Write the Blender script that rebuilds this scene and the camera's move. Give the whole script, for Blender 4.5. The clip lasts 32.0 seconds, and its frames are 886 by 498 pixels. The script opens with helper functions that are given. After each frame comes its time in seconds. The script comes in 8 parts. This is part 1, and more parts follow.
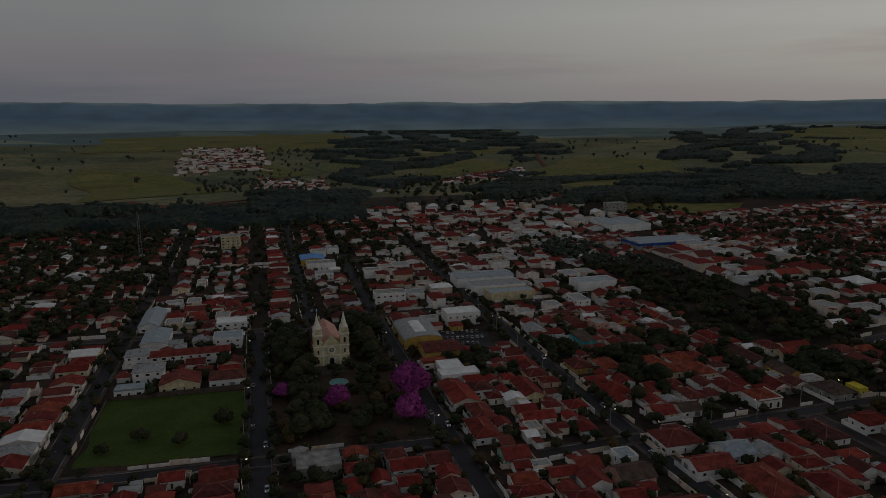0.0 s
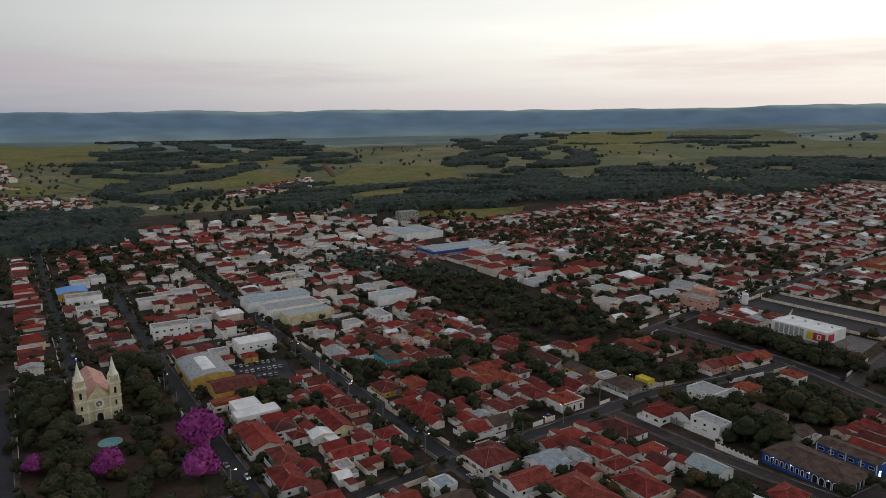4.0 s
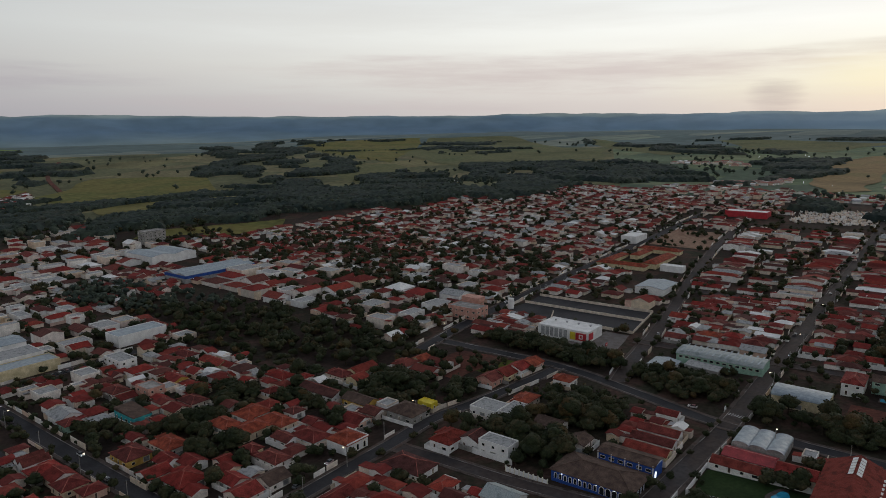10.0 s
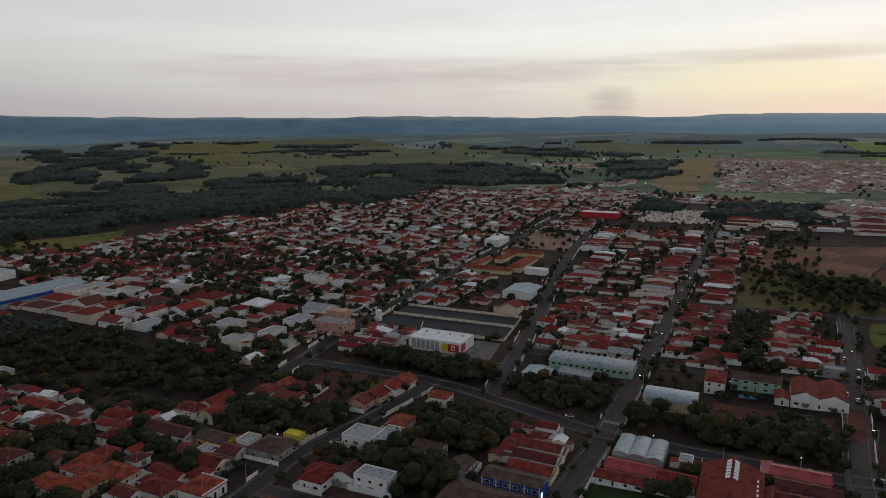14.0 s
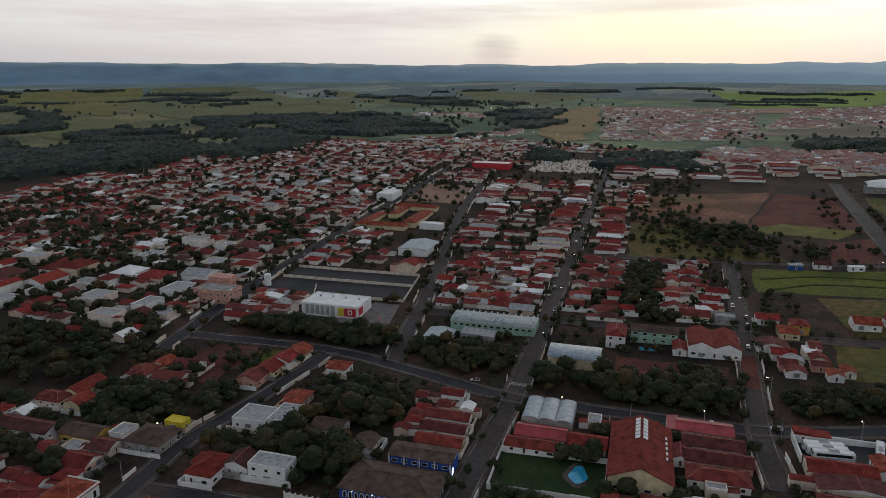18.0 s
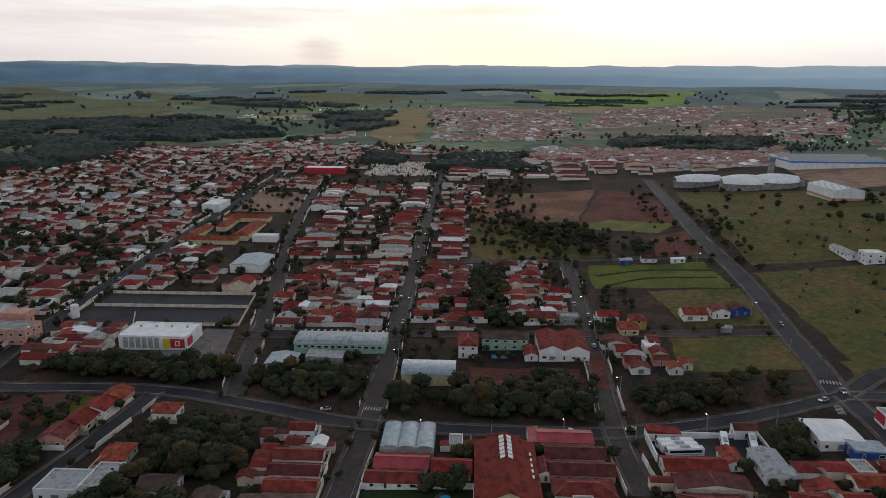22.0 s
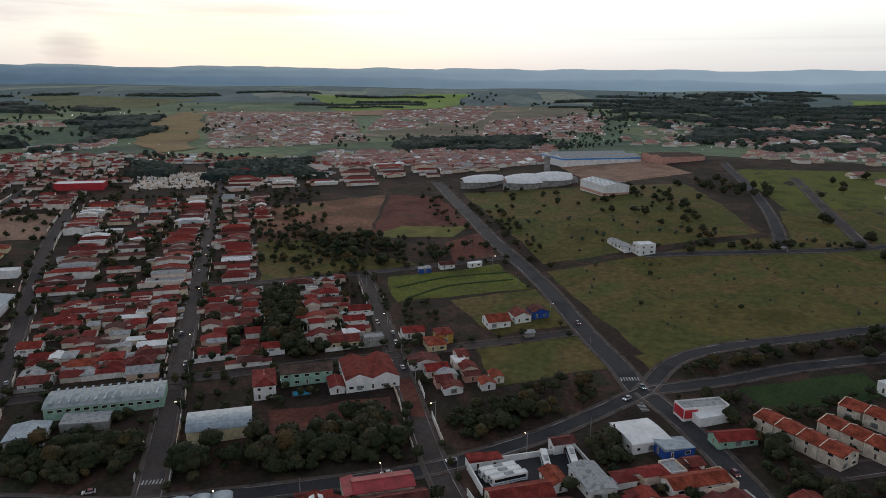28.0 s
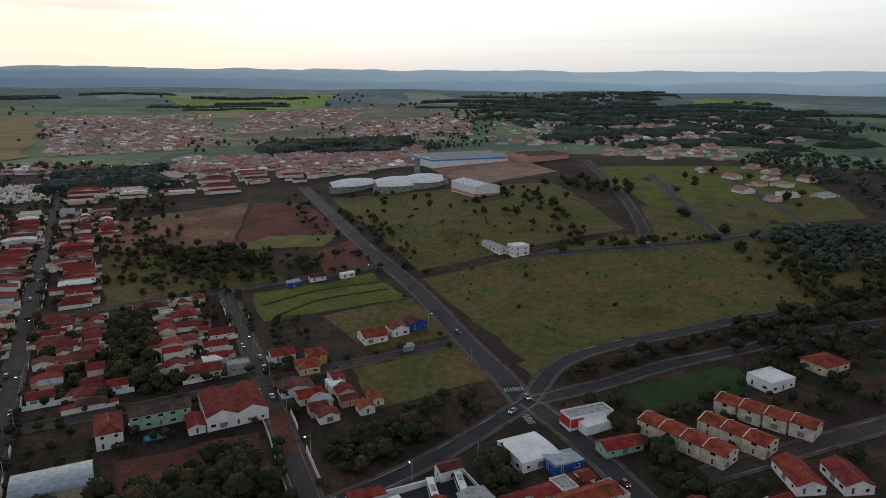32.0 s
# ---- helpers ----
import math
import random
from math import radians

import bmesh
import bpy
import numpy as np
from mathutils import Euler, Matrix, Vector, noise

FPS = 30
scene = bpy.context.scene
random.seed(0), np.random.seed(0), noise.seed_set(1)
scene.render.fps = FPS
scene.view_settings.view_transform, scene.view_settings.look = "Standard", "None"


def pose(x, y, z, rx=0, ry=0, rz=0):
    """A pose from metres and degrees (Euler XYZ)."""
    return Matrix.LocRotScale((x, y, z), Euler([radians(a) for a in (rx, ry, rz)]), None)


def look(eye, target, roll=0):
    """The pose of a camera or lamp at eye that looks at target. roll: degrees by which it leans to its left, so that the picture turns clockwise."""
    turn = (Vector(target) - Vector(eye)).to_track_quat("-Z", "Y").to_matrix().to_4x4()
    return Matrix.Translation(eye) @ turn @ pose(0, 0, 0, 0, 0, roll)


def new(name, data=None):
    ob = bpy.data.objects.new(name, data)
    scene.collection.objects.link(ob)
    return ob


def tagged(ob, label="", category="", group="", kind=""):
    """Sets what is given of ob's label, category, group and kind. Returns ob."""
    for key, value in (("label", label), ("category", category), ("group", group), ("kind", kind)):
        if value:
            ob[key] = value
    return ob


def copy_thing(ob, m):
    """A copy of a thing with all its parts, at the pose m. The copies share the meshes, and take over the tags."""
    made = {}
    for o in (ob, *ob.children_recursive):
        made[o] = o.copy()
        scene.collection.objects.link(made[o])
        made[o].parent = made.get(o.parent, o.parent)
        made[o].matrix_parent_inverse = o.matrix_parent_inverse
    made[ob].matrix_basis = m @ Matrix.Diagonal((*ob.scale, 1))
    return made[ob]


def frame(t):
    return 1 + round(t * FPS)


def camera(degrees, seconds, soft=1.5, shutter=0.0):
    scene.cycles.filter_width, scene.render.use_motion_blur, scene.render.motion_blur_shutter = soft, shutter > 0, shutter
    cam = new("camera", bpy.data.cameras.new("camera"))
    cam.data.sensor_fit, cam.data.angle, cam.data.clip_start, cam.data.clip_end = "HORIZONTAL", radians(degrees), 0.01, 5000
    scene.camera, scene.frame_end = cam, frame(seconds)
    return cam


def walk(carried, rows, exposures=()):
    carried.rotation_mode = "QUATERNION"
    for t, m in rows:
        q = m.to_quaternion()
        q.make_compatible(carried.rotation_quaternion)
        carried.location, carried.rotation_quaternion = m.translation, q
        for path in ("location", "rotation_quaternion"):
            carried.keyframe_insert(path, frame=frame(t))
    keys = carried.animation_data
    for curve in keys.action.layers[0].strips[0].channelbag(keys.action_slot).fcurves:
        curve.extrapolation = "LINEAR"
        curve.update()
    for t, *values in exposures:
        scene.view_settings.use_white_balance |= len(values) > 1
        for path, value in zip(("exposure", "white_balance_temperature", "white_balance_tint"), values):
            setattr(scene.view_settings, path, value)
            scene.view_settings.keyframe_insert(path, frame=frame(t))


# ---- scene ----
cam = camera(65.73, 32.0, soft=0.9)
# seconds, eye in metres, heading, tilt and lean in degrees
ROWS = [
    (0, 0.00, 0.00, 116.72, 0.000, -11.077, -0.251),
    (1, -0.72, 6.43, 116.59, -4.654, -10.908, -0.236),
    (2, -0.71, 12.78, 116.74, -9.460, -10.749, -0.384),
    (3, -0.23, 18.62, 116.98, -13.600, -10.604, -0.461),
    (4, 0.83, 24.13, 117.32, -17.533, -10.482, -0.459),
    (4.5, 1.40, 26.79, 117.51, -19.527, -10.416, -0.483),
    (6.5, 4.46, 37.45, 118.12, -27.233, -10.325, -0.491),
    (7, 5.48, 39.99, 118.26, -28.868, -10.280, -0.478),
    (8, 7.60, 44.85, 118.65, -32.195, -10.221, -0.465),
    (9, 10.15, 49.61, 118.90, -34.849, -10.154, -0.399),
    (10, 13.06, 54.30, 119.02, -37.457, -10.083, -0.358),
    (11, 15.96, 59.12, 119.31, -40.528, -10.051, -0.299),
    (12, 18.92, 64.10, 119.74, -43.648, -10.067, -0.157),
    (13, 21.98, 68.88, 120.02, -46.268, -10.010, -0.148),
    (14, 25.35, 73.80, 119.91, -49.345, -9.923, -0.071),
    (14.5, 27.06, 76.09, 119.97, -50.636, -9.897, -0.049),
    (16.5, 34.34, 84.29, 120.06, -55.601, -11.974, 0.085),
    (17, 36.27, 86.27, 120.05, -56.596, -12.758, 0.171),
    (17.5, 38.31, 88.11, 120.14, -57.608, -13.572, 0.238),
    (18, 40.44, 89.74, 120.32, -58.756, -14.081, 0.241),
    (18.5, 42.56, 91.21, 120.54, -60.400, -14.059, 0.224),
    (19, 44.61, 92.60, 120.73, -62.437, -14.049, 0.176),
    (20, 48.36, 95.83, 120.78, -66.247, -13.982, 0.262),
    (21, 52.87, 99.16, 120.78, -69.540, -13.922, 0.422),
    (22, 57.30, 102.03, 121.10, -72.819, -13.900, 0.559),
    (23, 61.87, 103.94, 121.43, -75.331, -13.840, 0.538),
    (24, 66.39, 105.54, 121.69, -79.244, -13.821, 0.531),
    (25, 71.17, 107.00, 121.79, -82.421, -13.761, 0.554),
    (25.5, 73.71, 107.58, 121.83, -83.868, -13.732, 0.608),
    (27.5, 83.54, 109.11, 122.30, -89.431, -13.650, 0.640),
    (28, 85.96, 109.24, 122.36, -90.648, -13.605, 0.664),
    (29, 90.90, 109.39, 122.48, -93.246, -13.556, 0.734),
    (30, 95.84, 109.39, 122.82, -96.232, -13.552, 0.809),
    (31, 100.75, 108.68, 122.61, -98.918, -13.471, 0.713),
    (32, 106.10, 107.10, 122.37, -101.496, -13.446, 0.538),]


def aim(x, y, z, yaw, pitch, roll):
    a, b = radians(yaw), radians(pitch)
    return look((x, y, z), (x - math.sin(a) * math.cos(b), y + math.cos(a) * math.cos(b), z + math.sin(b)), roll)


walk(cam, [(t, aim(*row)) for t, *row in ROWS],
     exposures=[(0.0, -1.4, 6500, 10), (0.1, -0.95, 6500, 10), (0.2, -0.55, 6500, 10), (0.3, -0.2, 6500, 10), (0.4, 0.08, 6500, 10), (0.5, 0.33, 6500, 10), (2.0, 0.29, 6500, 10), (4.0, 0.18, 6480, 10), (7.0, 0.0, 6450, 10), (9.0, -0.15, 6330, 10),
                (13.0, -0.32, 6260, 10), (16.0, -0.37, 6200, 10), (17.0, -0.3, 6160, 10), (18.0, -0.04, 6140, 10), (19.0, 0.1, 6130, 10), (23.0, 0.15, 6110, 10), (28.0, 0.1, 6090, 10), (32.0, 0.07, 6080, 10)])

# ---- dusk sky: bright to the west, grey-blue to the east, with thin streaks of cloud ----
world = bpy.data.worlds.new("dusk_sky")
scene.world = world
world.use_nodes = True
wn, wl = world.node_tree.nodes, world.node_tree.links
wn.clear()


def wnode(kind, **kw):
    n = wn.new(kind)
    for k, v in kw.items():
        n.inputs[k].default_value = v
    return n


def wramp(stops, src):
    n = wn.new("ShaderNodeValToRGB")
    e = n.color_ramp.elements
    e[0].position, e[0].color = stops[0][0], (*stops[0][1], 1)
    e[1].position, e[1].color = stops[-1][0], (*stops[-1][1], 1)
    for p, c in stops[1:-1]:
        e.new(p).color = (*c, 1)
    wl.new(src, n.inputs[0])
    return n


coord = wn.new("ShaderNodeTexCoord")
split = wn.new("ShaderNodeSeparateXYZ")
wl.new(coord.outputs["Generated"], split.inputs[0])
# how far towards the sunset a direction points, 0 to 1
west = wn.new("ShaderNodeVectorMath")
west.operation = "DOT_PRODUCT"
west.inputs[1].default_value = (0.985, 0.17, 0)
wl.new(coord.outputs["Generated"], west.inputs[0])
wfac = wn.new("ShaderNodeMapRange")
wfac.inputs[1].default_value, wfac.inputs[2].default_value = -0.15, 0.96
wl.new(west.outputs["Value"], wfac.inputs[0])
warm = wramp([(0.0, (.70, .66, .61)), (0.022, (.79, .745, .69)), (0.05, (.93, .885, .80)), (0.085, (1.07, 1.035, .925)), (0.13, (1.15, 1.135, 1.05)), (0.24, (.86, .89, .90)), (0.42, (.44, .475, .51)), (1.0, (.215, .245, .30))], split.outputs["Z"])
cool = wramp([(0.0, (.25, .27, .33)), (0.035, (.30, .31, .36)), (0.08, (.39, .39, .41)), (0.13, (.46, .475, .48)), (0.24, (.50, .51, .515)), (0.42, (.45, .465, .485)), (0.65, (.31, .33, .37)), (1.0, (.215, .245, .30))], split.outputs["Z"])
side = wn.new("ShaderNodeMix")
side.data_type = "RGBA"
wl.new(wfac.outputs[0], side.inputs["Factor"])
wl.new(cool.outputs[0], side.inputs["A"])
wl.new(warm.outputs[0], side.inputs["B"])
# the yellow glow where the sun has gone down
low = wn.new("ShaderNodeVectorMath")
low.operation = "DOT_PRODUCT"
low.inputs[1].default_value = (.962, .268, .05)
wl.new(coord.outputs["Generated"], low.inputs[0])
lfac = wn.new("ShaderNodeMapRange")
lfac.inputs[1].default_value, lfac.inputs[2].default_value, lfac.inputs[4].default_value = 0.93, 0.995, 0.52
wl.new(low.outputs["Value"], lfac.inputs[0])
gold = wramp([(0.0, (.72, .67, .60)), (0.02, (.88, .80, .66)), (0.045, (1.0, .94, .66)), (0.08, (1.02, .99, .78)), (0.13, (1.10, 1.10, 1.03)), (0.24, (.86, .89, .89)), (0.42, (.45, .475, .50)), (1.0, (.215, .245, .30))], split.outputs["Z"])
sunset = wn.new("ShaderNodeMix")
sunset.data_type = "RGBA"
wl.new(lfac.outputs[0], sunset.inputs["Factor"])
wl.new(side.outputs["Result"], sunset.inputs["A"])
wl.new(gold.outputs[0], sunset.inputs["B"])
# streaks of cloud, stretched along the horizon
stretch = wn.new("ShaderNodeMapping")
stretch.inputs["Scale"].default_value = (1.5, 1.5, 17)
wl.new(coord.outputs["Generated"], stretch.inputs[0])
cloud = wnode("ShaderNodeTexNoise", Scale=1.5, Detail=5.0, Roughness=0.52)
wl.new(stretch.outputs[0], cloud.inputs[0])
cramp = wramp([(0.46, (0, 0, 0)), (0.78, (1, 1, 1))], cloud.outputs[0])
band = wramp([(0.0, (.2, .2, .2)), (0.05, (.36, .36, .36)), (0.11, (.18, .18, .18)), (0.2, (.03, .03, .03)), (1.0, (.12, .12, .12))], split.outputs["Z"])


def wmath(kind, a, b=None, c=None):
    m = wn.new("ShaderNodeMath")
    m.operation = kind
    for k, q in enumerate((a, b, c)):
        if q is None:
            continue
        if isinstance(q, (int, float)):
            m.inputs[k].default_value = q
        else:
            wl.new(q, m.inputs[k])
    return m.outputs[0]


def wmix(fac, a, colour):
    m = wn.new("ShaderNodeMix")
    m.data_type = "RGBA"
    m.inputs["B"].default_value = (*colour, 1)
    wl.new(fac, m.inputs["Factor"])
    wl.new(a, m.inputs["A"])
    return m.outputs["Result"]


bearing = wmath("ARCTAN2", split.outputs["Y"], split.outputs["X"])
rag = wnode("ShaderNodeTexNoise", Scale=3.4, Detail=6.0, Roughness=0.6)
wl.new(stretch.outputs[0], rag.inputs[0])
skyin = wmix(wmath("MULTIPLY", cramp.outputs[0], band.outputs[0]), sunset.outputs["Result"], (.64, .57, .555))
# banks of cloud: bearing and half-width in degrees, height and half-height, strength, colour
for a0, wa, z0, wz, much, colour in (
        (44, 24, .074, .030, .62, (.62, .50, .49)), (44, 30, .030, .024, .26, (.74, .60, .57)), (16, 11, .060, .030, .66, (1.0, .94, .64)), (15, 13, .094, .011, .55, (.60, .54, .48)), (27, 2.3, .040, .026, .60, (.50, .45, .45)),
        (106, 30, .064, .030, .55, (.44, .385, .43)), (72, 26, .026, .022, .30, (.58, .50, .51)), (-34, 14, .046, .004, .30, (.62, .60, .58)), (-30, 18, .060, .0025, .22, (.66, .64, .62)), (-4, 14, .018, .012, .18, (.74, .68, .64)), (58, 30, .150, .030, .25, (.72, .68, .62))):
    across = wmath("DIVIDE", wmath("SUBTRACT", bearing, radians(a0)), radians(wa))
    high = wmath("DIVIDE", wmath("SUBTRACT", split.outputs["Z"], z0), wz)
    off = wmath("ADD", wmath("MULTIPLY", across, across), wmath("MULTIPLY", high, high))
    ragged = wmath("MULTIPLY_ADD", rag.outputs[0], 2.4, wmath("SUBTRACT", -.45, off))
    fac = wn.new("ShaderNodeMapRange")
    fac.interpolation_type = "SMOOTHSTEP"
    fac.inputs[1].default_value, fac.inputs[2].default_value, fac.inputs[4].default_value = -.5, 1.1, much
    wl.new(ragged, fac.inputs[0])
    skyin = wmix(fac.outputs[0], skyin, colour)
# the clear sky above, by the low sun
air = wn.new("ShaderNodeTexSky")
air.sky_type = "NISHITA"
air.sun_disc = False
air.sun_elevation, air.sun_rotation = radians(3), radians(80)
glow = wn.new("ShaderNodeBackground")
glow.inputs[1].default_value = 0.006
wl.new(air.outputs[0], glow.inputs[0])
back = wn.new("ShaderNodeBackground")
back.inputs[1].default_value = 1.0
wl.new(skyin, back.inputs[0])
both = wn.new("ShaderNodeAddShader")
wl.new(back.outputs[0], both.inputs[0])
wl.new(glow.outputs[0], both.inputs[1])
wout = wn.new("ShaderNodeOutputWorld")
wl.new(both.outputs[0], wout.inputs[0])

sun = new("sun", bpy.data.lights.new("sun", "SUN"))
sun.data.energy, sun.data.angle, sun.data.color = 0.4, radians(25), (1.0, 0.86, 0.7)
sun.matrix_world = look((0, 0, 500), (-492, -87, 360))


# ---- materials ----
def shade(name, stops, scale=0.3, rough=0.85, metal=0.0, bump=0.0, fine=6.0, pick="", vary=0.25, emit=None, squeeze=(1, 1, 1), cells=0.0):
    """Two scales of noise over a ramp of colours; pick: 'object' or 'island' chooses one of the colours for each piece."""
    m = bpy.data.materials.new(name)
    m.use_nodes = True
    n, l = m.node_tree.nodes, m.node_tree.links
    b = n["Principled BSDF"]
    b.inputs["Roughness"].default_value, b.inputs["Metallic"].default_value = rough, metal
    b.inputs["Specular IOR Level"].default_value = .5 if rough < .7 else .12
    geo = n.new("ShaderNodeNewGeometry")
    mp = n.new("ShaderNodeMapping")
    mp.inputs["Scale"].default_value = squeeze
    l.new(geo.outputs["Position"], mp.inputs[0])
    big, small = n.new("ShaderNodeTexNoise"), n.new("ShaderNodeTexNoise")
    big.inputs["Scale"].default_value, small.inputs["Scale"].default_value = scale, scale * fine
    big.inputs["Detail"].default_value, small.inputs["Detail"].default_value = 4, 3
    l.new(mp.outputs[0], big.inputs[0])
    l.new(mp.outputs[0], small.inputs[0])
    ramp = n.new("ShaderNodeValToRGB")
    e = ramp.color_ramp.elements
    last = max(1, len(stops) - 1)
    lo, hi = (0.0, 1.0) if pick else (0.32, 0.68)
    e[0].position, e[0].color = lo, (*stops[0], 1)
    e[1].position, e[1].color = hi, (*stops[-1], 1)
    for i, c in enumerate(stops[1:-1], 1):
        e.new(lo + (hi - lo) * i / last).color = (*c, 1)
    if pick == "object":
        l.new(n.new("ShaderNodeObjectInfo").outputs["Random"], ramp.inputs[0])
    elif cells:
        # a patchwork of fields with wavering borders
        wave = n.new("ShaderNodeVectorMath")
        wave.operation = "MULTIPLY_ADD"
        wave.inputs[1].default_value = (.9, .9, 0)
        cell = n.new("ShaderNodeTexVoronoi")
        cell.inputs["Scale"].default_value = 1.0
        flat = n.new("ShaderNodeVectorMath")
        flat.operation = "MULTIPLY"
        flat.inputs[1].default_value = (cells, cells * 1.5, 0)
        l.new(mp.outputs[0], flat.inputs[0])
        l.new(big.outputs["Color"], wave.inputs[0])
        l.new(flat.outputs[0], wave.inputs[2])
        l.new(wave.outputs[0], cell.inputs["Vector"])
        tone = n.new("ShaderNodeSeparateColor")
        l.new(cell.outputs["Color"], tone.inputs[0])
        l.new(tone.outputs[0], ramp.inputs[0])
    elif pick == "island":
        l.new(geo.outputs["Random Per Island"], ramp.inputs[0])
    else:
        l.new(big.outputs[0], ramp.inputs[0])
    # darker and lighter spots over it
    mixed = n.new("ShaderNodeMath")
    mixed.operation = "MULTIPLY"
    l.new(big.outputs[0], mixed.inputs[0])
    l.new(small.outputs[0], mixed.inputs[1])
    span = n.new("ShaderNodeMapRange")
    span.inputs[1].default_value, span.inputs[2].default_value = 0.12, 0.4
    span.inputs[3].default_value, span.inputs[4].default_value = 1 - vary, 1 + vary
    l.new(mixed.outputs[0], span.inputs[0])
    mul = n.new("ShaderNodeVectorMath")
    mul.operation = "SCALE"
    l.new(ramp.outputs[0], mul.inputs[0])
    l.new(span.outputs[0], mul.inputs["Scale"])
    l.new(mul.outputs[0], b.inputs["Base Color"])
    if bump:
        bp = n.new("ShaderNodeBump")
        bp.inputs["Strength"].default_value, bp.inputs["Distance"].default_value = min(1, bump), 0.3
        l.new(small.outputs[0], bp.inputs["Height"])
        l.new(bp.outputs[0], b.inputs["Normal"])
    if emit:
        b.inputs["Emission Color"].default_value, b.inputs["Emission Strength"].default_value = (*emit[:3], 1), emit[3]
    return m


TILES = [(.12, .024, .020), (.19, .028, .022), (.25, .034, .026), (.14, .027, .023), (.29, .050, .033), (.10, .034, .029), (.21, .030, .025), (.085, .034, .030), (.24, .052, .038), (.075, .040, .034), (.26, .036, .030), (.16, .042, .034), (.11, .046, .038)]
PAINTS = [(.84, .79, .73), (.80, .78, .75), (.68, .53, .38), (.86, .83, .79), (.58, .49, .41), (.75, .62, .45), (.66, .43, .34), (.85, .83, .80), (.84, .76, .68), (.86, .84, .81), (.78, .67, .57), (.80, .64, .52), (.86, .83, .79)]


def foliage(name, stops, tree, fine, lumps, deep):
    """Leaf colour that drifts from tree to tree and from spray to spray, over a mottled relief."""
    m = bpy.data.materials.new(name)
    m.use_nodes = True
    n, l = m.node_tree.nodes, m.node_tree.links
    b = n["Principled BSDF"]
    b.inputs["Roughness"].default_value, b.inputs["Specular IOR Level"].default_value = .8, .15
    geo = n.new("ShaderNodeNewGeometry")
    noises = []
    for size, detail in ((tree, 1), (fine, 3), (lumps, 2)):
        q = n.new("ShaderNodeTexNoise")
        q.inputs["Scale"].default_value, q.inputs["Detail"].default_value = size, detail
        l.new(geo.outputs["Position"], q.inputs[0])
        noises.append(q.outputs[0])
    wide = n.new("ShaderNodeMapRange")
    wide.inputs[1].default_value, wide.inputs[2].default_value = .3, .7
    l.new(noises[0], wide.inputs[0])
    mix = n.new("ShaderNodeMix")
    mix.inputs["Factor"].default_value = .35
    l.new(wide.outputs[0], mix.inputs["A"])
    l.new(geo.outputs["Random Per Island"], mix.inputs["B"])
    ramp = n.new("ShaderNodeValToRGB")
    e = ramp.color_ramp.elements
    e[0].position, e[0].color = 0.1, (*stops[0], 1)
    e[1].position, e[1].color = 0.9, (*stops[-1], 1)
    for i, c in enumerate(stops[1:-1], 1):
        e.new(.1 + .8 * i / (len(stops) - 1)).color = (*c, 1)
    l.new(mix.outputs["Result"], ramp.inputs[0])
    span = n.new("ShaderNodeMapRange")
    span.inputs[1].default_value, span.inputs[2].default_value, span.inputs[3].default_value, span.inputs[4].default_value = .3, .7, .55, 1.4
    l.new(noises[1], span.inputs[0])
    mul = n.new("ShaderNodeVectorMath")
    mul.operation = "SCALE"
    l.new(ramp.outputs[0], mul.inputs[0])
    l.new(span.outputs[0], mul.inputs["Scale"])
    l.new(mul.outputs[0], b.inputs["Base Color"])
    bp = n.new("ShaderNodeBump")
    bp.inputs["Strength"].default_value, bp.inputs["Distance"].default_value = .9, deep
    l.new(noises[2], bp.inputs["Height"])
    l.new(bp.outputs[0], b.inputs["Normal"])
    return m


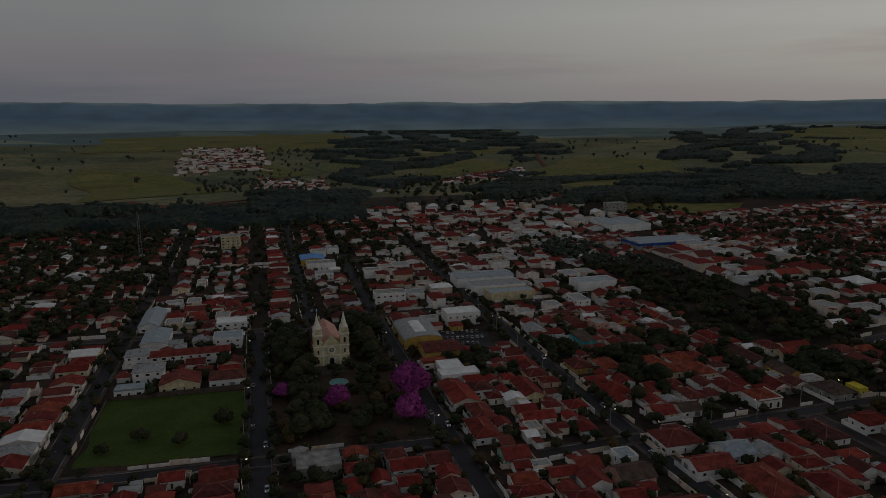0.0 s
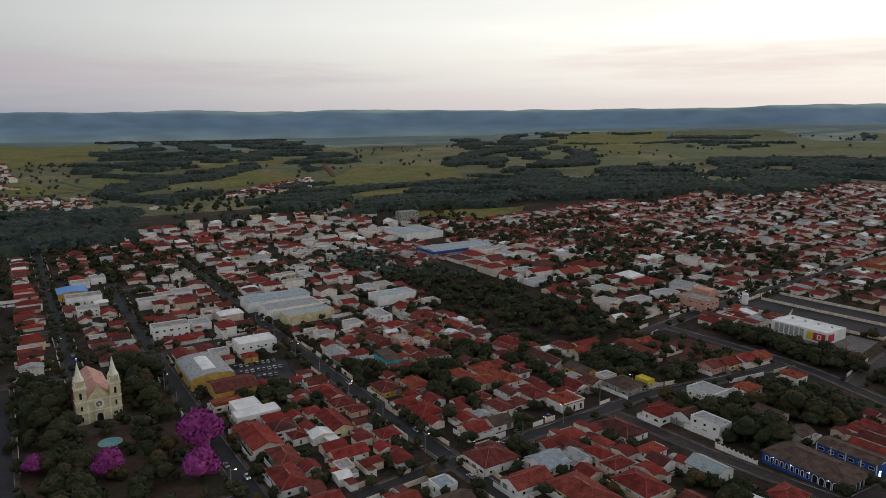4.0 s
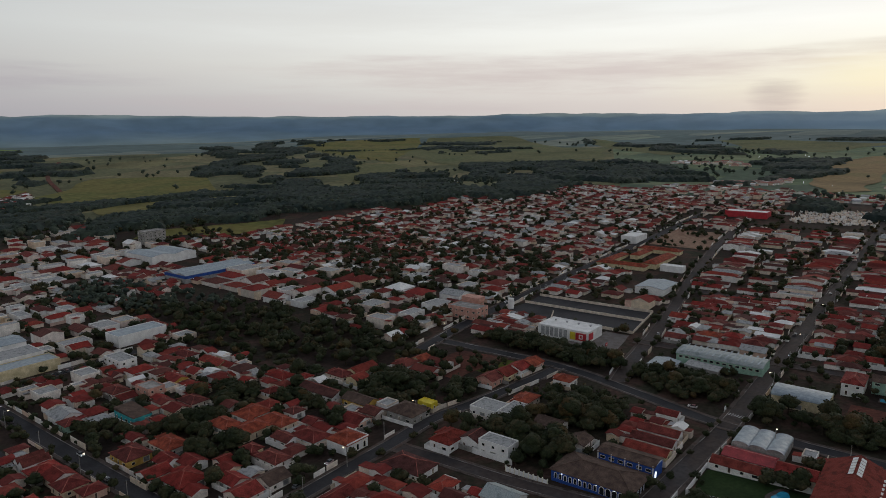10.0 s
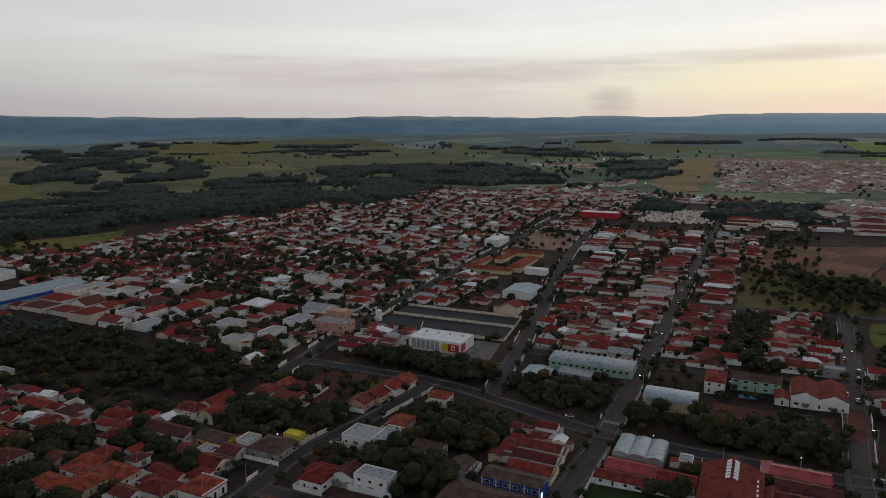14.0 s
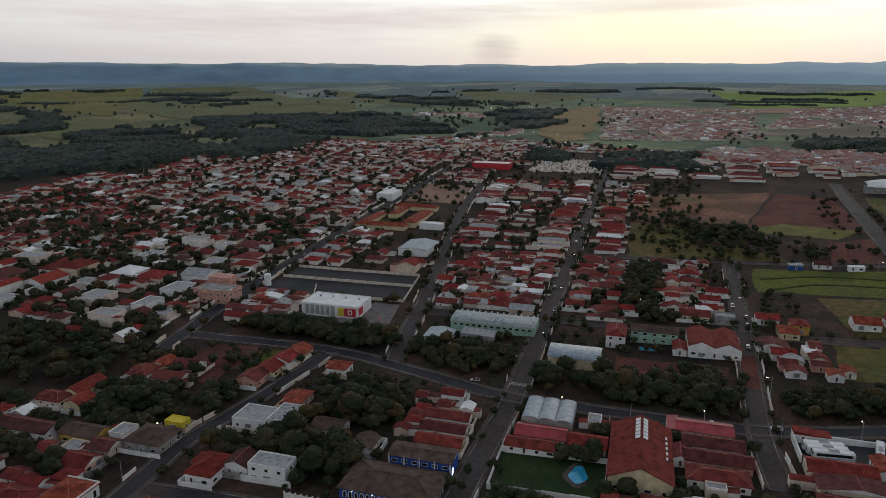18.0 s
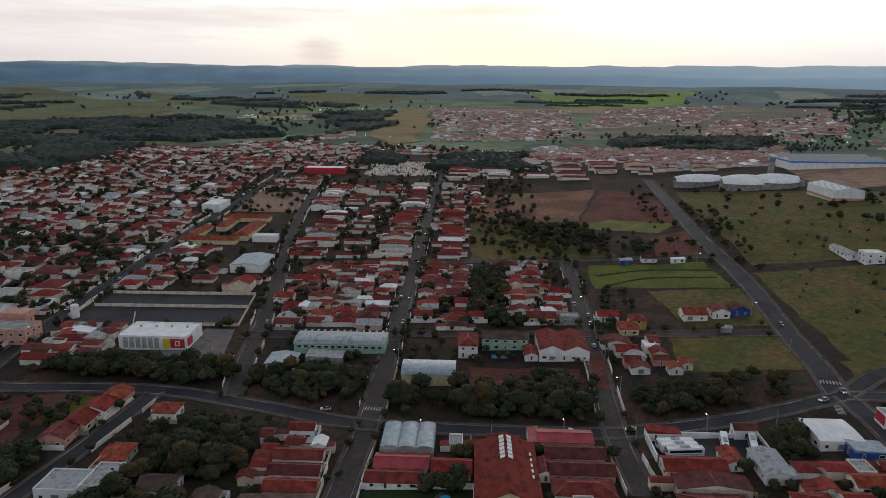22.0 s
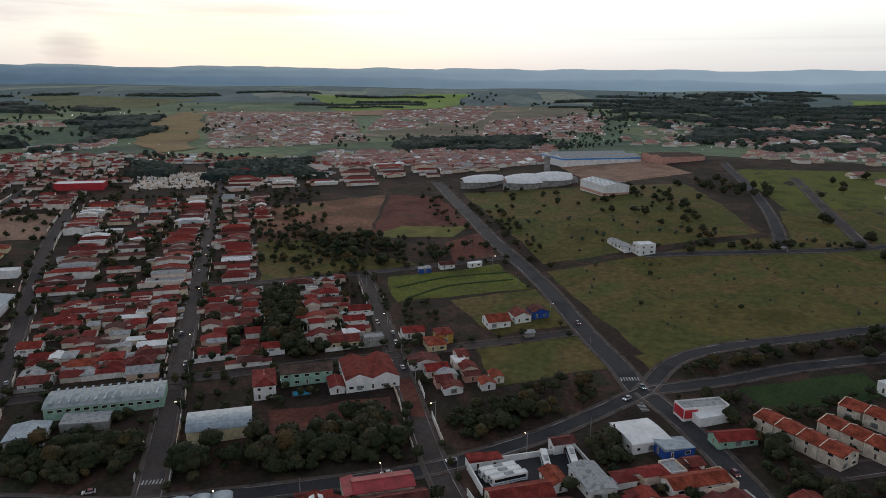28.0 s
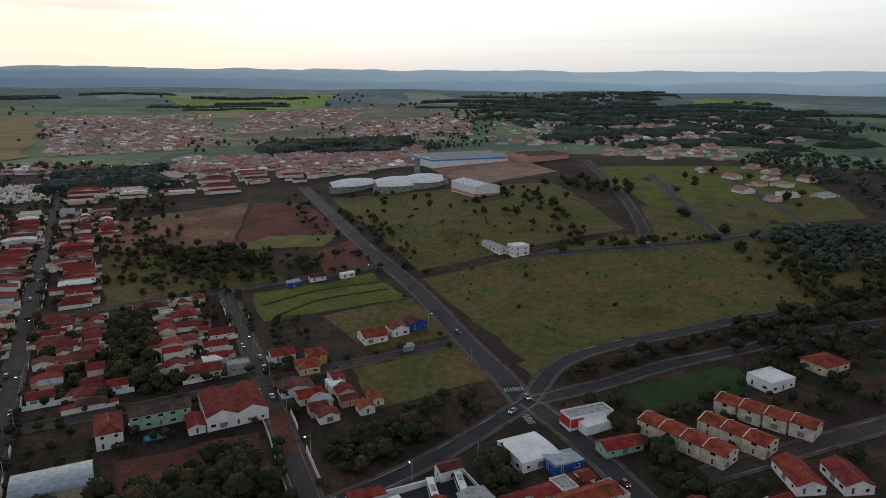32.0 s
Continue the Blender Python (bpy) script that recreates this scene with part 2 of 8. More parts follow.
M = {
    "ground": shade("earth_and_grass", [(0.036, 0.027, 0.021), (0.054, 0.035, 0.028), (0.034, 0.031, 0.020), (0.068, 0.038, 0.030), (0.030, 0.030, 0.018)], 0.035, 0.95, bump=0.5, fine=14, vary=0.45),
    "asphalt": shade("asphalt", [(0.032, 0.031, 0.034), (0.046, 0.044, 0.047), (0.040, 0.036, 0.037)], 0.06, 0.74, fine=20, vary=0.25),
    "lane": shade("worn_street", [(0.044, 0.040, 0.041), (0.066, 0.050, 0.045), (0.055, 0.050, 0.051)], 0.045, 0.76, fine=12, vary=0.28),
    "paving": shade("concrete_paving", [(0.060, 0.046, 0.039), (0.111, 0.089, 0.078), (0.081, 0.053, 0.043)], 0.2, 0.9, fine=8, vary=0.3),
    "yard": shade("swept_concrete_yard", [(.150, .128, .118), (.185, .165, .155), (.130, .108, .098)], 0.12, 0.85, fine=9, vary=0.25),
    "kerb": shade("whitewashed_kerb", [(.10, .085, .078), (.15, .13, .12), (.34, .32, .30)], 0.07, 0.9),
    "dirt": shade("red_earth", [(0.100, 0.040, 0.029), (0.155, 0.056, 0.040), (0.080, 0.044, 0.032)], 0.05, 0.95, bump=0.4, fine=10, vary=0.35),
    "tan": shade("bare_tan_earth", [(.26, .16, .115), (.33, .21, .145), (.19, .10, .07)], 0.03, 0.95, bump=0.4, fine=10, vary=0.3),
    "dry": shade("dry_pasture", [(0.114, 0.100, 0.028), (0.148, 0.119, 0.036), (0.084, 0.089, 0.025), (0.128, 0.087, 0.035), (0.075, 0.083, 0.023)], 0.018, 0.95, bump=0.6, fine=16, vary=0.4),
    "lawn": shade("mown_grass", [(0.046, 0.074, 0.012), (0.060, 0.088, 0.016), (0.038, 0.060, 0.011)], 0.05, 0.95, bump=0.5, fine=14, vary=0.22),
    "bright": shade("bright_grass", [(0.090, 0.101, 0.021), (0.125, 0.137, 0.025), (0.075, 0.078, 0.021)], 0.03, 0.95, bump=0.5, fine=14, vary=0.35),
    "deepgreen": shade("dark_lawn", [(0.022, 0.043, 0.014), (0.034, 0.056, 0.017)], 0.05, 0.95, bump=0.4, fine=14, vary=0.25),
    "tile": shade("clay_roof_tile", TILES, 0.35, 0.85, bump=0.6, fine=9, pick="object", vary=0.55),
    "ridge": shade("mortared_ridge_tile", [(.24, .066, .052), (.36, .125, .096)], 0.5, 0.9, fine=6, vary=0.3),
    "tile_far": shade("clay_roof_tile_far", TILES, 0.5, 0.85, fine=7, pick="island", vary=0.35),
    # far estate roofs: clay tile greyed and paled, haze painted into the colour
    "tile_hazed": shade("hazed_clay_tile", [(0.324, 0.156, 0.126), (0.264, 0.150, 0.126), (0.396, 0.198, 0.156), (0.324, 0.240, 0.216), (0.360, 0.144, 0.114)], 0.5, 0.9, fine=7, pick="island", vary=0.3),
    "orange": shade("new_clay_tile", [(0.221, 0.048, 0.027), (0.297, 0.068, 0.037)], 0.35, 0.85, bump=0.6, fine=9, vary=0.5),
    "brick": shade("dark_red_tile", [(0.137, 0.023, 0.017), (0.194, 0.032, 0.022), (0.158, 0.029, 0.022)], 0.35, 0.85, bump=0.6, fine=9, vary=0.5),
    "beige": shade("weathered_beige_paint", [(.60, .50, .40), (.68, .60, .50)], 0.4, 0.85, fine=8, vary=0.25),
    "ruby": shade("red_painted_sheet", [(0.288, 0.027, 0.032), (0.344, 0.038, 0.040)], 0.3, 0.6, fine=8, vary=0.35),
    "brown": shade("dark_brown_tile", [(.085, .056, .046), (.12, .08, .062)], 0.4, 0.85, bump=0.6, fine=8, vary=0.3),
    "grey": shade("fibre_cement_sheet", [(0.269, 0.269, 0.269), (0.381, 0.381, 0.375), (0.314, 0.308, 0.302)], 0.6, 0.8, bump=0.3, fine=6, vary=0.28),
    "zinc": shade("zinc_sheet", [(0.254, 0.299, 0.334), (0.322, 0.369, 0.398)], 0.5, 0.5, 0.15, fine=6, vary=0.2),
    "aqua": shade("weathered_green_sheet", [(0.257, 0.306, 0.300), (0.331, 0.373, 0.367), (0.281, 0.294, 0.287)], 0.3, 0.6, 0.1, fine=8, vary=0.3),
    "bluesheet": shade("blue_sheet", [(.04, .22, .58), (.05, .27, .66)], 0.3, 0.5, fine=8, vary=0.2),
    "white": shade("white_paint", [(0.770, 0.755, 0.730), (0.830, 0.815, 0.790)], 0.25, 0.75, fine=8, vary=0.12),
    "paint": shade("house_paint", PAINTS, 0.4, 0.85, fine=8, pick="object", vary=0.22),
    "paint_far": shade("house_paint_far", PAINTS, 0.4, 0.85, fine=8, pick="island", vary=0.22),
    "cream": shade("cream_paint", [(.60, .50, .30), (.68, .58, .38)], 0.4, 0.85, fine=8, vary=0.2),
    "ochre": shade("ochre_paint", [(.48, .30, .07), (.55, .36, .10)], 0.4, 0.85, fine=8, vary=0.2),
    "pink": shade("salmon_paint", [(.52, .28, .22), (.60, .34, .27)], 0.4, 0.85, fine=8, vary=0.2),
    "royal": shade("royal_blue_paint", [(.025, .075, .30), (.035, .095, .36)], 0.4, 0.7, fine=8, vary=0.2),
    "teal": shade("turquoise_paint", [(.05, .33, .36), (.07, .40, .42)], 0.4, 0.8, fine=8, vary=0.2),
    "green": shade("pale_green_paint", [(.28, .44, .34), (.34, .50, .40)], 0.4, 0.8, fine=8, vary=0.2),
    "redpaint": shade("red_paint", [(.45, .02, .03), (.52, .03, .04)], 0.4, 0.6, fine=8, vary=0.15),
    "yellow": shade("yellow_paint", [(.62, .48, .02), (.70, .56, .04)], 0.4, 0.6, fine=8, vary=0.15),
    "stone": shade("yellow_limewash", [(0.560, 0.485, 0.295), (0.660, 0.580, 0.370)], 0.3, 0.9, bump=0.2, fine=9, vary=0.25),
    "trim": shade("pale_plaster", [(.72, .68, .56), (.78, .74, .62)], 0.3, 0.9, fine=9, vary=0.2),
    "concrete": shade("stained_concrete", [(.26, .25, .23), (.36, .34, .32)], 0.3, 0.9, bump=0.2, fine=9, vary=0.3),
    "glass": shade("dark_window_glass", [(.012, .015, .018), (.02, .024, .028)], 0.3, 0.12),
    "water": shade("pool_water", [(.03, .30, .48), (.05, .36, .55)], 0.3, 0.08),
    "bark": shade("bark", [(.045, .034, .026), (.07, .055, .042)], 1.5, 0.95, bump=0.5),
    "leaf": foliage("leaves", [(0.019, 0.026, 0.012), (0.030, 0.038, 0.016), (0.026, 0.035, 0.015), (0.048, 0.048, 0.021), (0.030, 0.038, 0.018), (0.068, 0.054, 0.026), (0.038, 0.045, 0.019)], .085, 1.5, 1.8, .5),
    # dark wood greens with a bluish tint of air haze mixed into them
    "canopy": foliage("hazed_wood_canopy", [(0.019, 0.029, 0.026), (0.026, 0.040, 0.033), (0.042, 0.054, 0.037), (0.023, 0.036, 0.031), (0.052, 0.055, 0.037)], .018, .16, .14, 2.5),
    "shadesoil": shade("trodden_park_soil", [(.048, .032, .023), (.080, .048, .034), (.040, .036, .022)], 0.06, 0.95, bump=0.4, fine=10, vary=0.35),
    # paler, bluer copy of the leaf greens, with distance haze put into it
    "leaf_far": foliage("hazed_far_leaves", [(0.038, 0.052, 0.043), (0.050, 0.067, 0.051), (0.067, 0.081, 0.056), (0.043, 0.060, 0.048), (0.079, 0.083, 0.056)], .03, .5, .4, 1.0),
    "autumn": foliage("yellowing_leaves", [(0.066, 0.050, 0.020), (0.090, 0.056, 0.022), (0.052, 0.050, 0.020), (0.070, 0.044, 0.022)], .085, 1.5, 1.8, .5),
    "blossom": shade("magenta_blossom", [(0.270, 0.040, 0.190), (0.360, 0.070, 0.270), (0.200, 0.028, 0.145), (0.300, 0.050, 0.220)], 0.6, 0.75, fine=5, pick="island", vary=0.25),
    "tyre": shade("rubber", [(.012, .012, .012), (.02, .02, .02)], 2, 0.9),
    "car": shade("car_paint", [(.62, .62, .62), (.03, .03, .035), (.35, .36, .37), (.60, .60, .60), (.20, .02, .02), (.10, .11, .12), (.65, .65, .65)], 1, 0.3, pick="object", vary=0.05),
    "lamp": shade("lit_lamp", [(.9, .9, .8), (1, .9, .8)], 1, 0.5, emit=(1.0, .80, .52, 2.6)),
    "lampwhite": shade("lit_white_lamp", [(.9, .9, .9), (1, 1, 1)], 1, 0.5, emit=(.9, .95, 1.0, 2.2)),
    "steel": shade("galvanised_steel", [(.28, .28, .28), (.36, .36, .36)], 1, 0.5, 0.6, vary=0.15),
    "golden": shade("golden_pasture", [(0.159, 0.144, 0.043), (0.200, 0.173, 0.053), (0.122, 0.126, 0.037), (0.178, 0.151, 0.048)], 0.006, 0.95, fine=16, vary=0.35),
    "olive": shade("olive_pasture", [(0.120, 0.128, 0.058), (0.150, 0.150, 0.066), (0.095, 0.112, 0.052)], 0.006, 0.95, fine=16, vary=0.3),
    "meadow": shade("green_crops", [(.17, .25, .05), (.21, .29, .06)], 0.006, 0.95, fine=16, vary=0.2),
    "fallow": shade("fallow_brown_field", [(0.202, 0.099, 0.062), (0.157, 0.092, 0.053), (0.239, 0.113, 0.072), (0.134, 0.099, 0.048)], 0.02, 0.95, bump=0.5, fine=14, vary=0.4),
    "estate": shade("pale_earth_streets", [(.21, .165, .125), (.16, .155, .095), (.25, .18, .14)], 0.012, 0.95, fine=12, vary=0.35),
    "dryhill": shade("dry_hillside", [(.22, .155, .075), (.28, .19, .09), (.19, .15, .065)], 0.008, 0.95, fine=16, vary=0.25),
    "pasture": shade("open_pasture_country", [(0.128, 0.130, 0.066), (0.178, 0.160, 0.074), (0.103, 0.117, 0.062), (0.212, 0.181, 0.086), (0.145, 0.139, 0.067), (0.086, 0.105, 0.060), (0.195, 0.172, 0.090)], 0.006, 0.95, fine=14, vary=0.4, cells=.0042),
    # green grass towards the sunset, cooled and lightened to carry painted haze
    "westland": shade("green_pasture_country", [(.13, .175, .095), (.18, .21, .11), (.10, .145, .09), (.21, .22, .11), (.14, .185, .10), (.09, .13, .085)], 0.006, 0.95, fine=14, vary=0.35, cells=.004),
    # distant ground: bluish base colours and a faint glow painted in as haze
    "farland": shade("far_country_haze_glow", [(.06, .085, .075), (.13, .15, .10), (.08, .105, .09), (.19, .19, .12), (.07, .095, .085), (.15, .165, .12), (.055, .08, .075)], 0.003, 1.0, fine=8, vary=0.35, emit=(.075, .10, .112, .36), squeeze=(.6, 1, 1), cells=.0034),
    "hills": shade("wooded_ridge_haze_glow", [(.06, .10, .12), (.10, .14, .15), (.07, .115, .14)], 0.0022, 1.0, fine=5, vary=0.3, squeeze=(1, 1, 5)),
}


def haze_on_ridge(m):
    """Paints air haze into the far ridge's emission: palest at its foot and towards the sunset, with a paler plateau on
    top.
    """
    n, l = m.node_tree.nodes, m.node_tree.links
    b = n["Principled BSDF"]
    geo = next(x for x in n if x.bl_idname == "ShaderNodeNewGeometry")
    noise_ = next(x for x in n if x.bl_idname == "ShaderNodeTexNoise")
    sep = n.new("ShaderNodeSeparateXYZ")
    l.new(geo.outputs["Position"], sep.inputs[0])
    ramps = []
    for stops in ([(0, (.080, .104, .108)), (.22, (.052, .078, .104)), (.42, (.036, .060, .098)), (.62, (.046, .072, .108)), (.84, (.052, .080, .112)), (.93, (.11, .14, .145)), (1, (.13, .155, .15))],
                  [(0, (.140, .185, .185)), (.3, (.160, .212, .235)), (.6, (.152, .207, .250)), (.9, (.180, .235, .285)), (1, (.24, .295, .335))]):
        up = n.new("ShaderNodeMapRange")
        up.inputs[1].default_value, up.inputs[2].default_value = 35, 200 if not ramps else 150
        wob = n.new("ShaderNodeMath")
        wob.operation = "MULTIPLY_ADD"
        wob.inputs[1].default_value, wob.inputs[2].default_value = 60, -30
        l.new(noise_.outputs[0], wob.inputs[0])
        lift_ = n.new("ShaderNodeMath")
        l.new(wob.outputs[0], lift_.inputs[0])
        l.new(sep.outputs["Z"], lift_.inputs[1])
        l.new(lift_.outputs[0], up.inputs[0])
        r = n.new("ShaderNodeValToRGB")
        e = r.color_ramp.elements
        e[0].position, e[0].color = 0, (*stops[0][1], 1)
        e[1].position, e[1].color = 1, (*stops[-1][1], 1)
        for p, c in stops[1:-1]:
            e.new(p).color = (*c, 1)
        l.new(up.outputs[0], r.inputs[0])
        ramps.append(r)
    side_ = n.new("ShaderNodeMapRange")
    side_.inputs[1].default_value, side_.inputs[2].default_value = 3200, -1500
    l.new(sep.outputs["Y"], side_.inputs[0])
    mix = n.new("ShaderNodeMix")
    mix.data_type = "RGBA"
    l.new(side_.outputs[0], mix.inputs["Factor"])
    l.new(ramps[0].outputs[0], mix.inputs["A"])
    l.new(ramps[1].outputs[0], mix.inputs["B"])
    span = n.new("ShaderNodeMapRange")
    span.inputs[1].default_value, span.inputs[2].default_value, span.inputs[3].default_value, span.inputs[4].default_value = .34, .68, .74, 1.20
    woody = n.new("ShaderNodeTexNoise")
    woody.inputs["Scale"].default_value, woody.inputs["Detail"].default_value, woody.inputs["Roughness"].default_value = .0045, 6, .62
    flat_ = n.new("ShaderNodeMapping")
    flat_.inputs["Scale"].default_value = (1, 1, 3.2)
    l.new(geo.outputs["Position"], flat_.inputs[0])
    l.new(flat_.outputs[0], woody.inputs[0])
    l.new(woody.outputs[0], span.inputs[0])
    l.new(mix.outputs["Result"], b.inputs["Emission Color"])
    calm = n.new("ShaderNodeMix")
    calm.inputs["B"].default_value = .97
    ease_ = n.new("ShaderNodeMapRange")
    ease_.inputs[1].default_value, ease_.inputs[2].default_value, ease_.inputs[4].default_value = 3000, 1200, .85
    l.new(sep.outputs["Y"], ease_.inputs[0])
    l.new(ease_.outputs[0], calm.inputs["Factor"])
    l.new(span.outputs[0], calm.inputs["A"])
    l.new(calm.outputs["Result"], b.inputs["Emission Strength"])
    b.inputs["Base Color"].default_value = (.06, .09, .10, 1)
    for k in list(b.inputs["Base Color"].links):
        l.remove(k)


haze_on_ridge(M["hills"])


# ---- the lie of the land ----
TURN = radians(15)
CT, ST = math.cos(TURN), math.sin(TURN)


def G(u, v):
    """From street-grid metres to world x, y."""
    return u * CT - v * ST, u * ST + v * CT


def ease(a, b, v):
    v = min(1.0, max(0.0, (v - a) / (b - a)))
    return v * v * (3 - 2 * v)


def land(x, y):
    """Height of the ground: a shallow valley in the town, rising to pasture hills."""
    a, b = min(7.6, max(-3.0, x / 120)), min(7.6, max(-2.0, y / 120))
    near = 1.2 * (-1.37 - .908 * a - 5.948 * b + .504 * a * a + .329 * a * b + .803 * b * b)
    near += 10.8 * math.exp(-((x - 648) ** 2 + (y + 72) ** 2) / 23328)
    r = math.hypot(x - 72, y - 72)
    w = ease(840, 1380, r)
    if w == 0:
        return near
    e = ease(-.2, .95, (x - 72) / r)
    base, top = -14.4 + 32.4 * e, 45.6 + 16.8 * e
    far = base + (top - base) * min(1, max(0, (r - 1320) / 1800)) - 14 * ease(3180, 3840, r) * (1 - e) + 30 * ease(.35, .9, e) * ease(2500, 3600, r)
    far += ease(2000, 2800, r) * 10 * noise.noise(Vector((x * .0021, y * .0021, 12)))
    far += ease(1300, 1900, r) * (5 * noise.noise(Vector((x * .0016, y * .0016, 3))) + 1.5 * noise.noise(Vector((x * .006, y * .006, 8))))
    return near * (1 - w) + far * w


def GZ(u, v):
    return land(*G(u, v))


# ---- mesh builders ----
class Mesh:
    """Collects faces of one mesh; mats are slot numbers."""

    def __init__(self):
        self.v, self.f, self.m = [], [], []

    def add(self, verts, faces, mat=0):
        o = len(self.v)
        self.v += verts
        self.f += [tuple(i + o for i in f) for f in faces]
        self.m += [mat] * len(faces)
        return self

    def box(self, x0, x1, y0, y1, z0, z1, mat=0):
        return self.add([(x, y, z) for z in (z0, z1) for x, y in ((x0, y0), (x1, y0), (x1, y1), (x0, y1))],
                        [(0, 3, 2, 1), (4, 5, 6, 7), (0, 1, 5, 4), (1, 2, 6, 5), (2, 3, 7, 6), (3, 0, 4, 7)], mat)

    def beam(self, p, q, s=.14, mat=0):
        """A slim bar from p to q."""
        p, q = Vector(p), Vector(q)
        a = (q - p).cross(Vector((0, 0, 1)))
        a = a.normalized() * s if a.length > 1e-6 else Vector((s, 0, 0))
        up = Vector((0, 0, s))
        return self.add([tuple(e + k) for e in (p, q) for k in (-a, a, a * .6 + up, -a * .6 + up)],
                        [(0, 1, 5, 4), (1, 2, 6, 5), (2, 3, 7, 6), (3, 0, 4, 7), (3, 2, 1, 0), (4, 5, 6, 7)], mat)

    def ring(self, levels, n=12, x=0, y=0, mat=0, cap=True, phase=0.0):
        """A turned form: levels of (z, radius)."""
        vs = [(x + r * math.cos(phase + 2 * math.pi * i / n), y + r * math.sin(phase + 2 * math.pi * i / n), z) for z, r in levels for i in range(n)]
        fs = [(k * n + i, k * n + (i + 1) % n, (k + 1) * n + (i + 1) % n, (k + 1) * n + i) for k in range(len(levels) - 1) for i in range(n)]
        if cap:
            fs += [tuple(range(n - 1, -1, -1)), tuple(range((len(levels) - 1) * n, len(levels) * n))]
        return self.add(vs, fs, mat)

    def hip(self, w, d, z, rise, over=0.5, mat=0, x=0, y=0, thick=0.18):
        """A hipped roof over w by d, with ridge tiles; the ridge runs along the longer side."""
        a, b = w / 2 + over, d / 2 + over
        k = min(a, b) * 0.96
        ra, rb = max(a - k, 0.05), max(b - k, 0.05)
        low = z - thick
        vs = [(-a, -b, low), (a, -b, low), (a, b, low), (-a, b, low), (-a, -b, z), (a, -b, z), (a, b, z), (-a, b, z),
              (-ra, -rb, z + rise), (ra, -rb, z + rise), (ra, rb, z + rise), (-ra, rb, z + rise)]
        fs = [(3, 2, 1, 0), (0, 1, 5, 4), (1, 2, 6, 5), (2, 3, 7, 6), (3, 0, 4, 7), (4, 5, 9, 8), (5, 6, 10, 9), (6, 7, 11, 10), (7, 4, 8, 11), (8, 9, 10, 11)]
        self.add([(p[0] + x, p[1] + y, p[2]) for p in vs], fs, mat)
        return self

    def gable(self, w, d, z, rise, over=0.4, mat=0, wall=None, x=0, y=0, along="x", thick=0.18, off=0.0):
        """A two-slope roof whose ridge runs along x or y, with its gable walls in slot wall; off shifts the ridge sideways."""
        a, b = (w / 2, d / 2) if along == "x" else (d / 2, w / 2)
        eo = over * rise / b
        A, B = a + over, b + over
        vs = []
        for s in (-A, A):
            vs += [(s, -B, z - eo), (s, off, z + rise), (s, B, z - eo), (s, -B, z - eo + thick), (s, off, z + rise + thick), (s, B, z - eo + thick)]
        fs = [(3, 9, 10, 4), (4, 10, 11, 5), (0, 1, 7, 6), (1, 2, 8, 7), (0, 6, 9, 3), (2, 5, 11, 8), (0, 3, 4, 1), (1, 4, 5, 2), (6, 7, 10, 9), (7, 8, 11, 10)]
        tri = [(s, q, h) for s in (-a, a) for q, h in ((-b, z), (b, z), (off, z + rise))]

        def put(p):
            return (p[0] + x, p[1] + y, p[2]) if along == "x" else (-p[1] + x, p[0] + y, p[2])
        self.add([put(p) for p in vs], fs, mat)
        if wall is not None:
            self.add([put(p) for p in tri], [(0, 2, 1), (3, 4, 5)], wall)
        return self

    def vault(self, w, d, z, rise, over=0.3, mat=0, wall=None, along="x", n=10, x=0, y=0, thick=0.15):
        a, b = (w / 2, d / 2) if along == "x" else (d / 2, w / 2)
        A, B = a + over, b + over
        arc = [(-B * math.cos(math.pi * i / n), z + rise * math.sin(math.pi * i / n)) for i in range(n + 1)]

        def put(p):
            return (p[0] + x, p[1] + y, p[2]) if along == "x" else (-p[1] + x, p[0] + y, p[2])
        top = [put((s, q, h + thick)) for s in (-A, A) for q, h in arc]
        low = [put((s, q, h)) for s in (-A, A) for q, h in arc]
        m = n + 1
        fs = [(i, i + m, i + m + 1, i + 1) for i in range(n)]
        o = 2 * m
        fs += [(o + i, o + i + 1, o + i + m + 1, o + i + m) for i in range(n)]
        fs += [(i, i + 1, o + i + 1, o + i) for i in range(n)] + [(m + i, o + m + i, o + m + i + 1, m + i + 1) for i in range(n)]
        fs += [(0, o, o + m, m), (n, m + n, o + m + n, o + n)]
        self.add(top + low, fs, mat)
        if wall is not None:
            for s in (-a, a):
                self.add([put((s, q * b / B, h)) for q, h in arc], [tuple(range(m))], wall)
        return self

    def strip(self, pts, half, lift, low=None, mat=0):
        """A band along a line of grid points; with low it gets sides, as a raised kerb does."""
        vs, fs = [], []
        for i, (p, q) in enumerate(pts):
            p0, p1 = pts[max(0, i - 1)], pts[min(len(pts) - 1, i + 1)]
            dx, dy = p1[0] - p0[0], p1[1] - p0[1]
            k = half / max(1e-6, math.hypot(dx, dy))
            for s in (1, -1):
                x, y = p - s * dy * k, q + s * dx * k
                z = land(x, y)
                vs += [(x, y, z + lift)] + ([(x, y, z + low)] if low is not None else [])
        n = 2 if low is None else 4
        for i in range(len(pts) - 1):
            o, e = i * n, (i + 1) * n
            if n == 2:
                fs.append((o + 1, e + 1, e, o))
            else:
                fs += [(o + 2, e + 2, e, o), (o, e, e + 1, o + 1), (o + 3, e + 3, e + 2, o + 2)]
        return self.add(vs, fs, mat)

    def data(self, name, mats, smooth=False):
        me = bpy.data.meshes.new(name)
        me.from_pydata(self.v, [], self.f)
        for m in mats if isinstance(mats, (list, tuple)) else [mats]:
            me.materials.append(M[m])
        me.polygons.foreach_set("material_index", self.m)
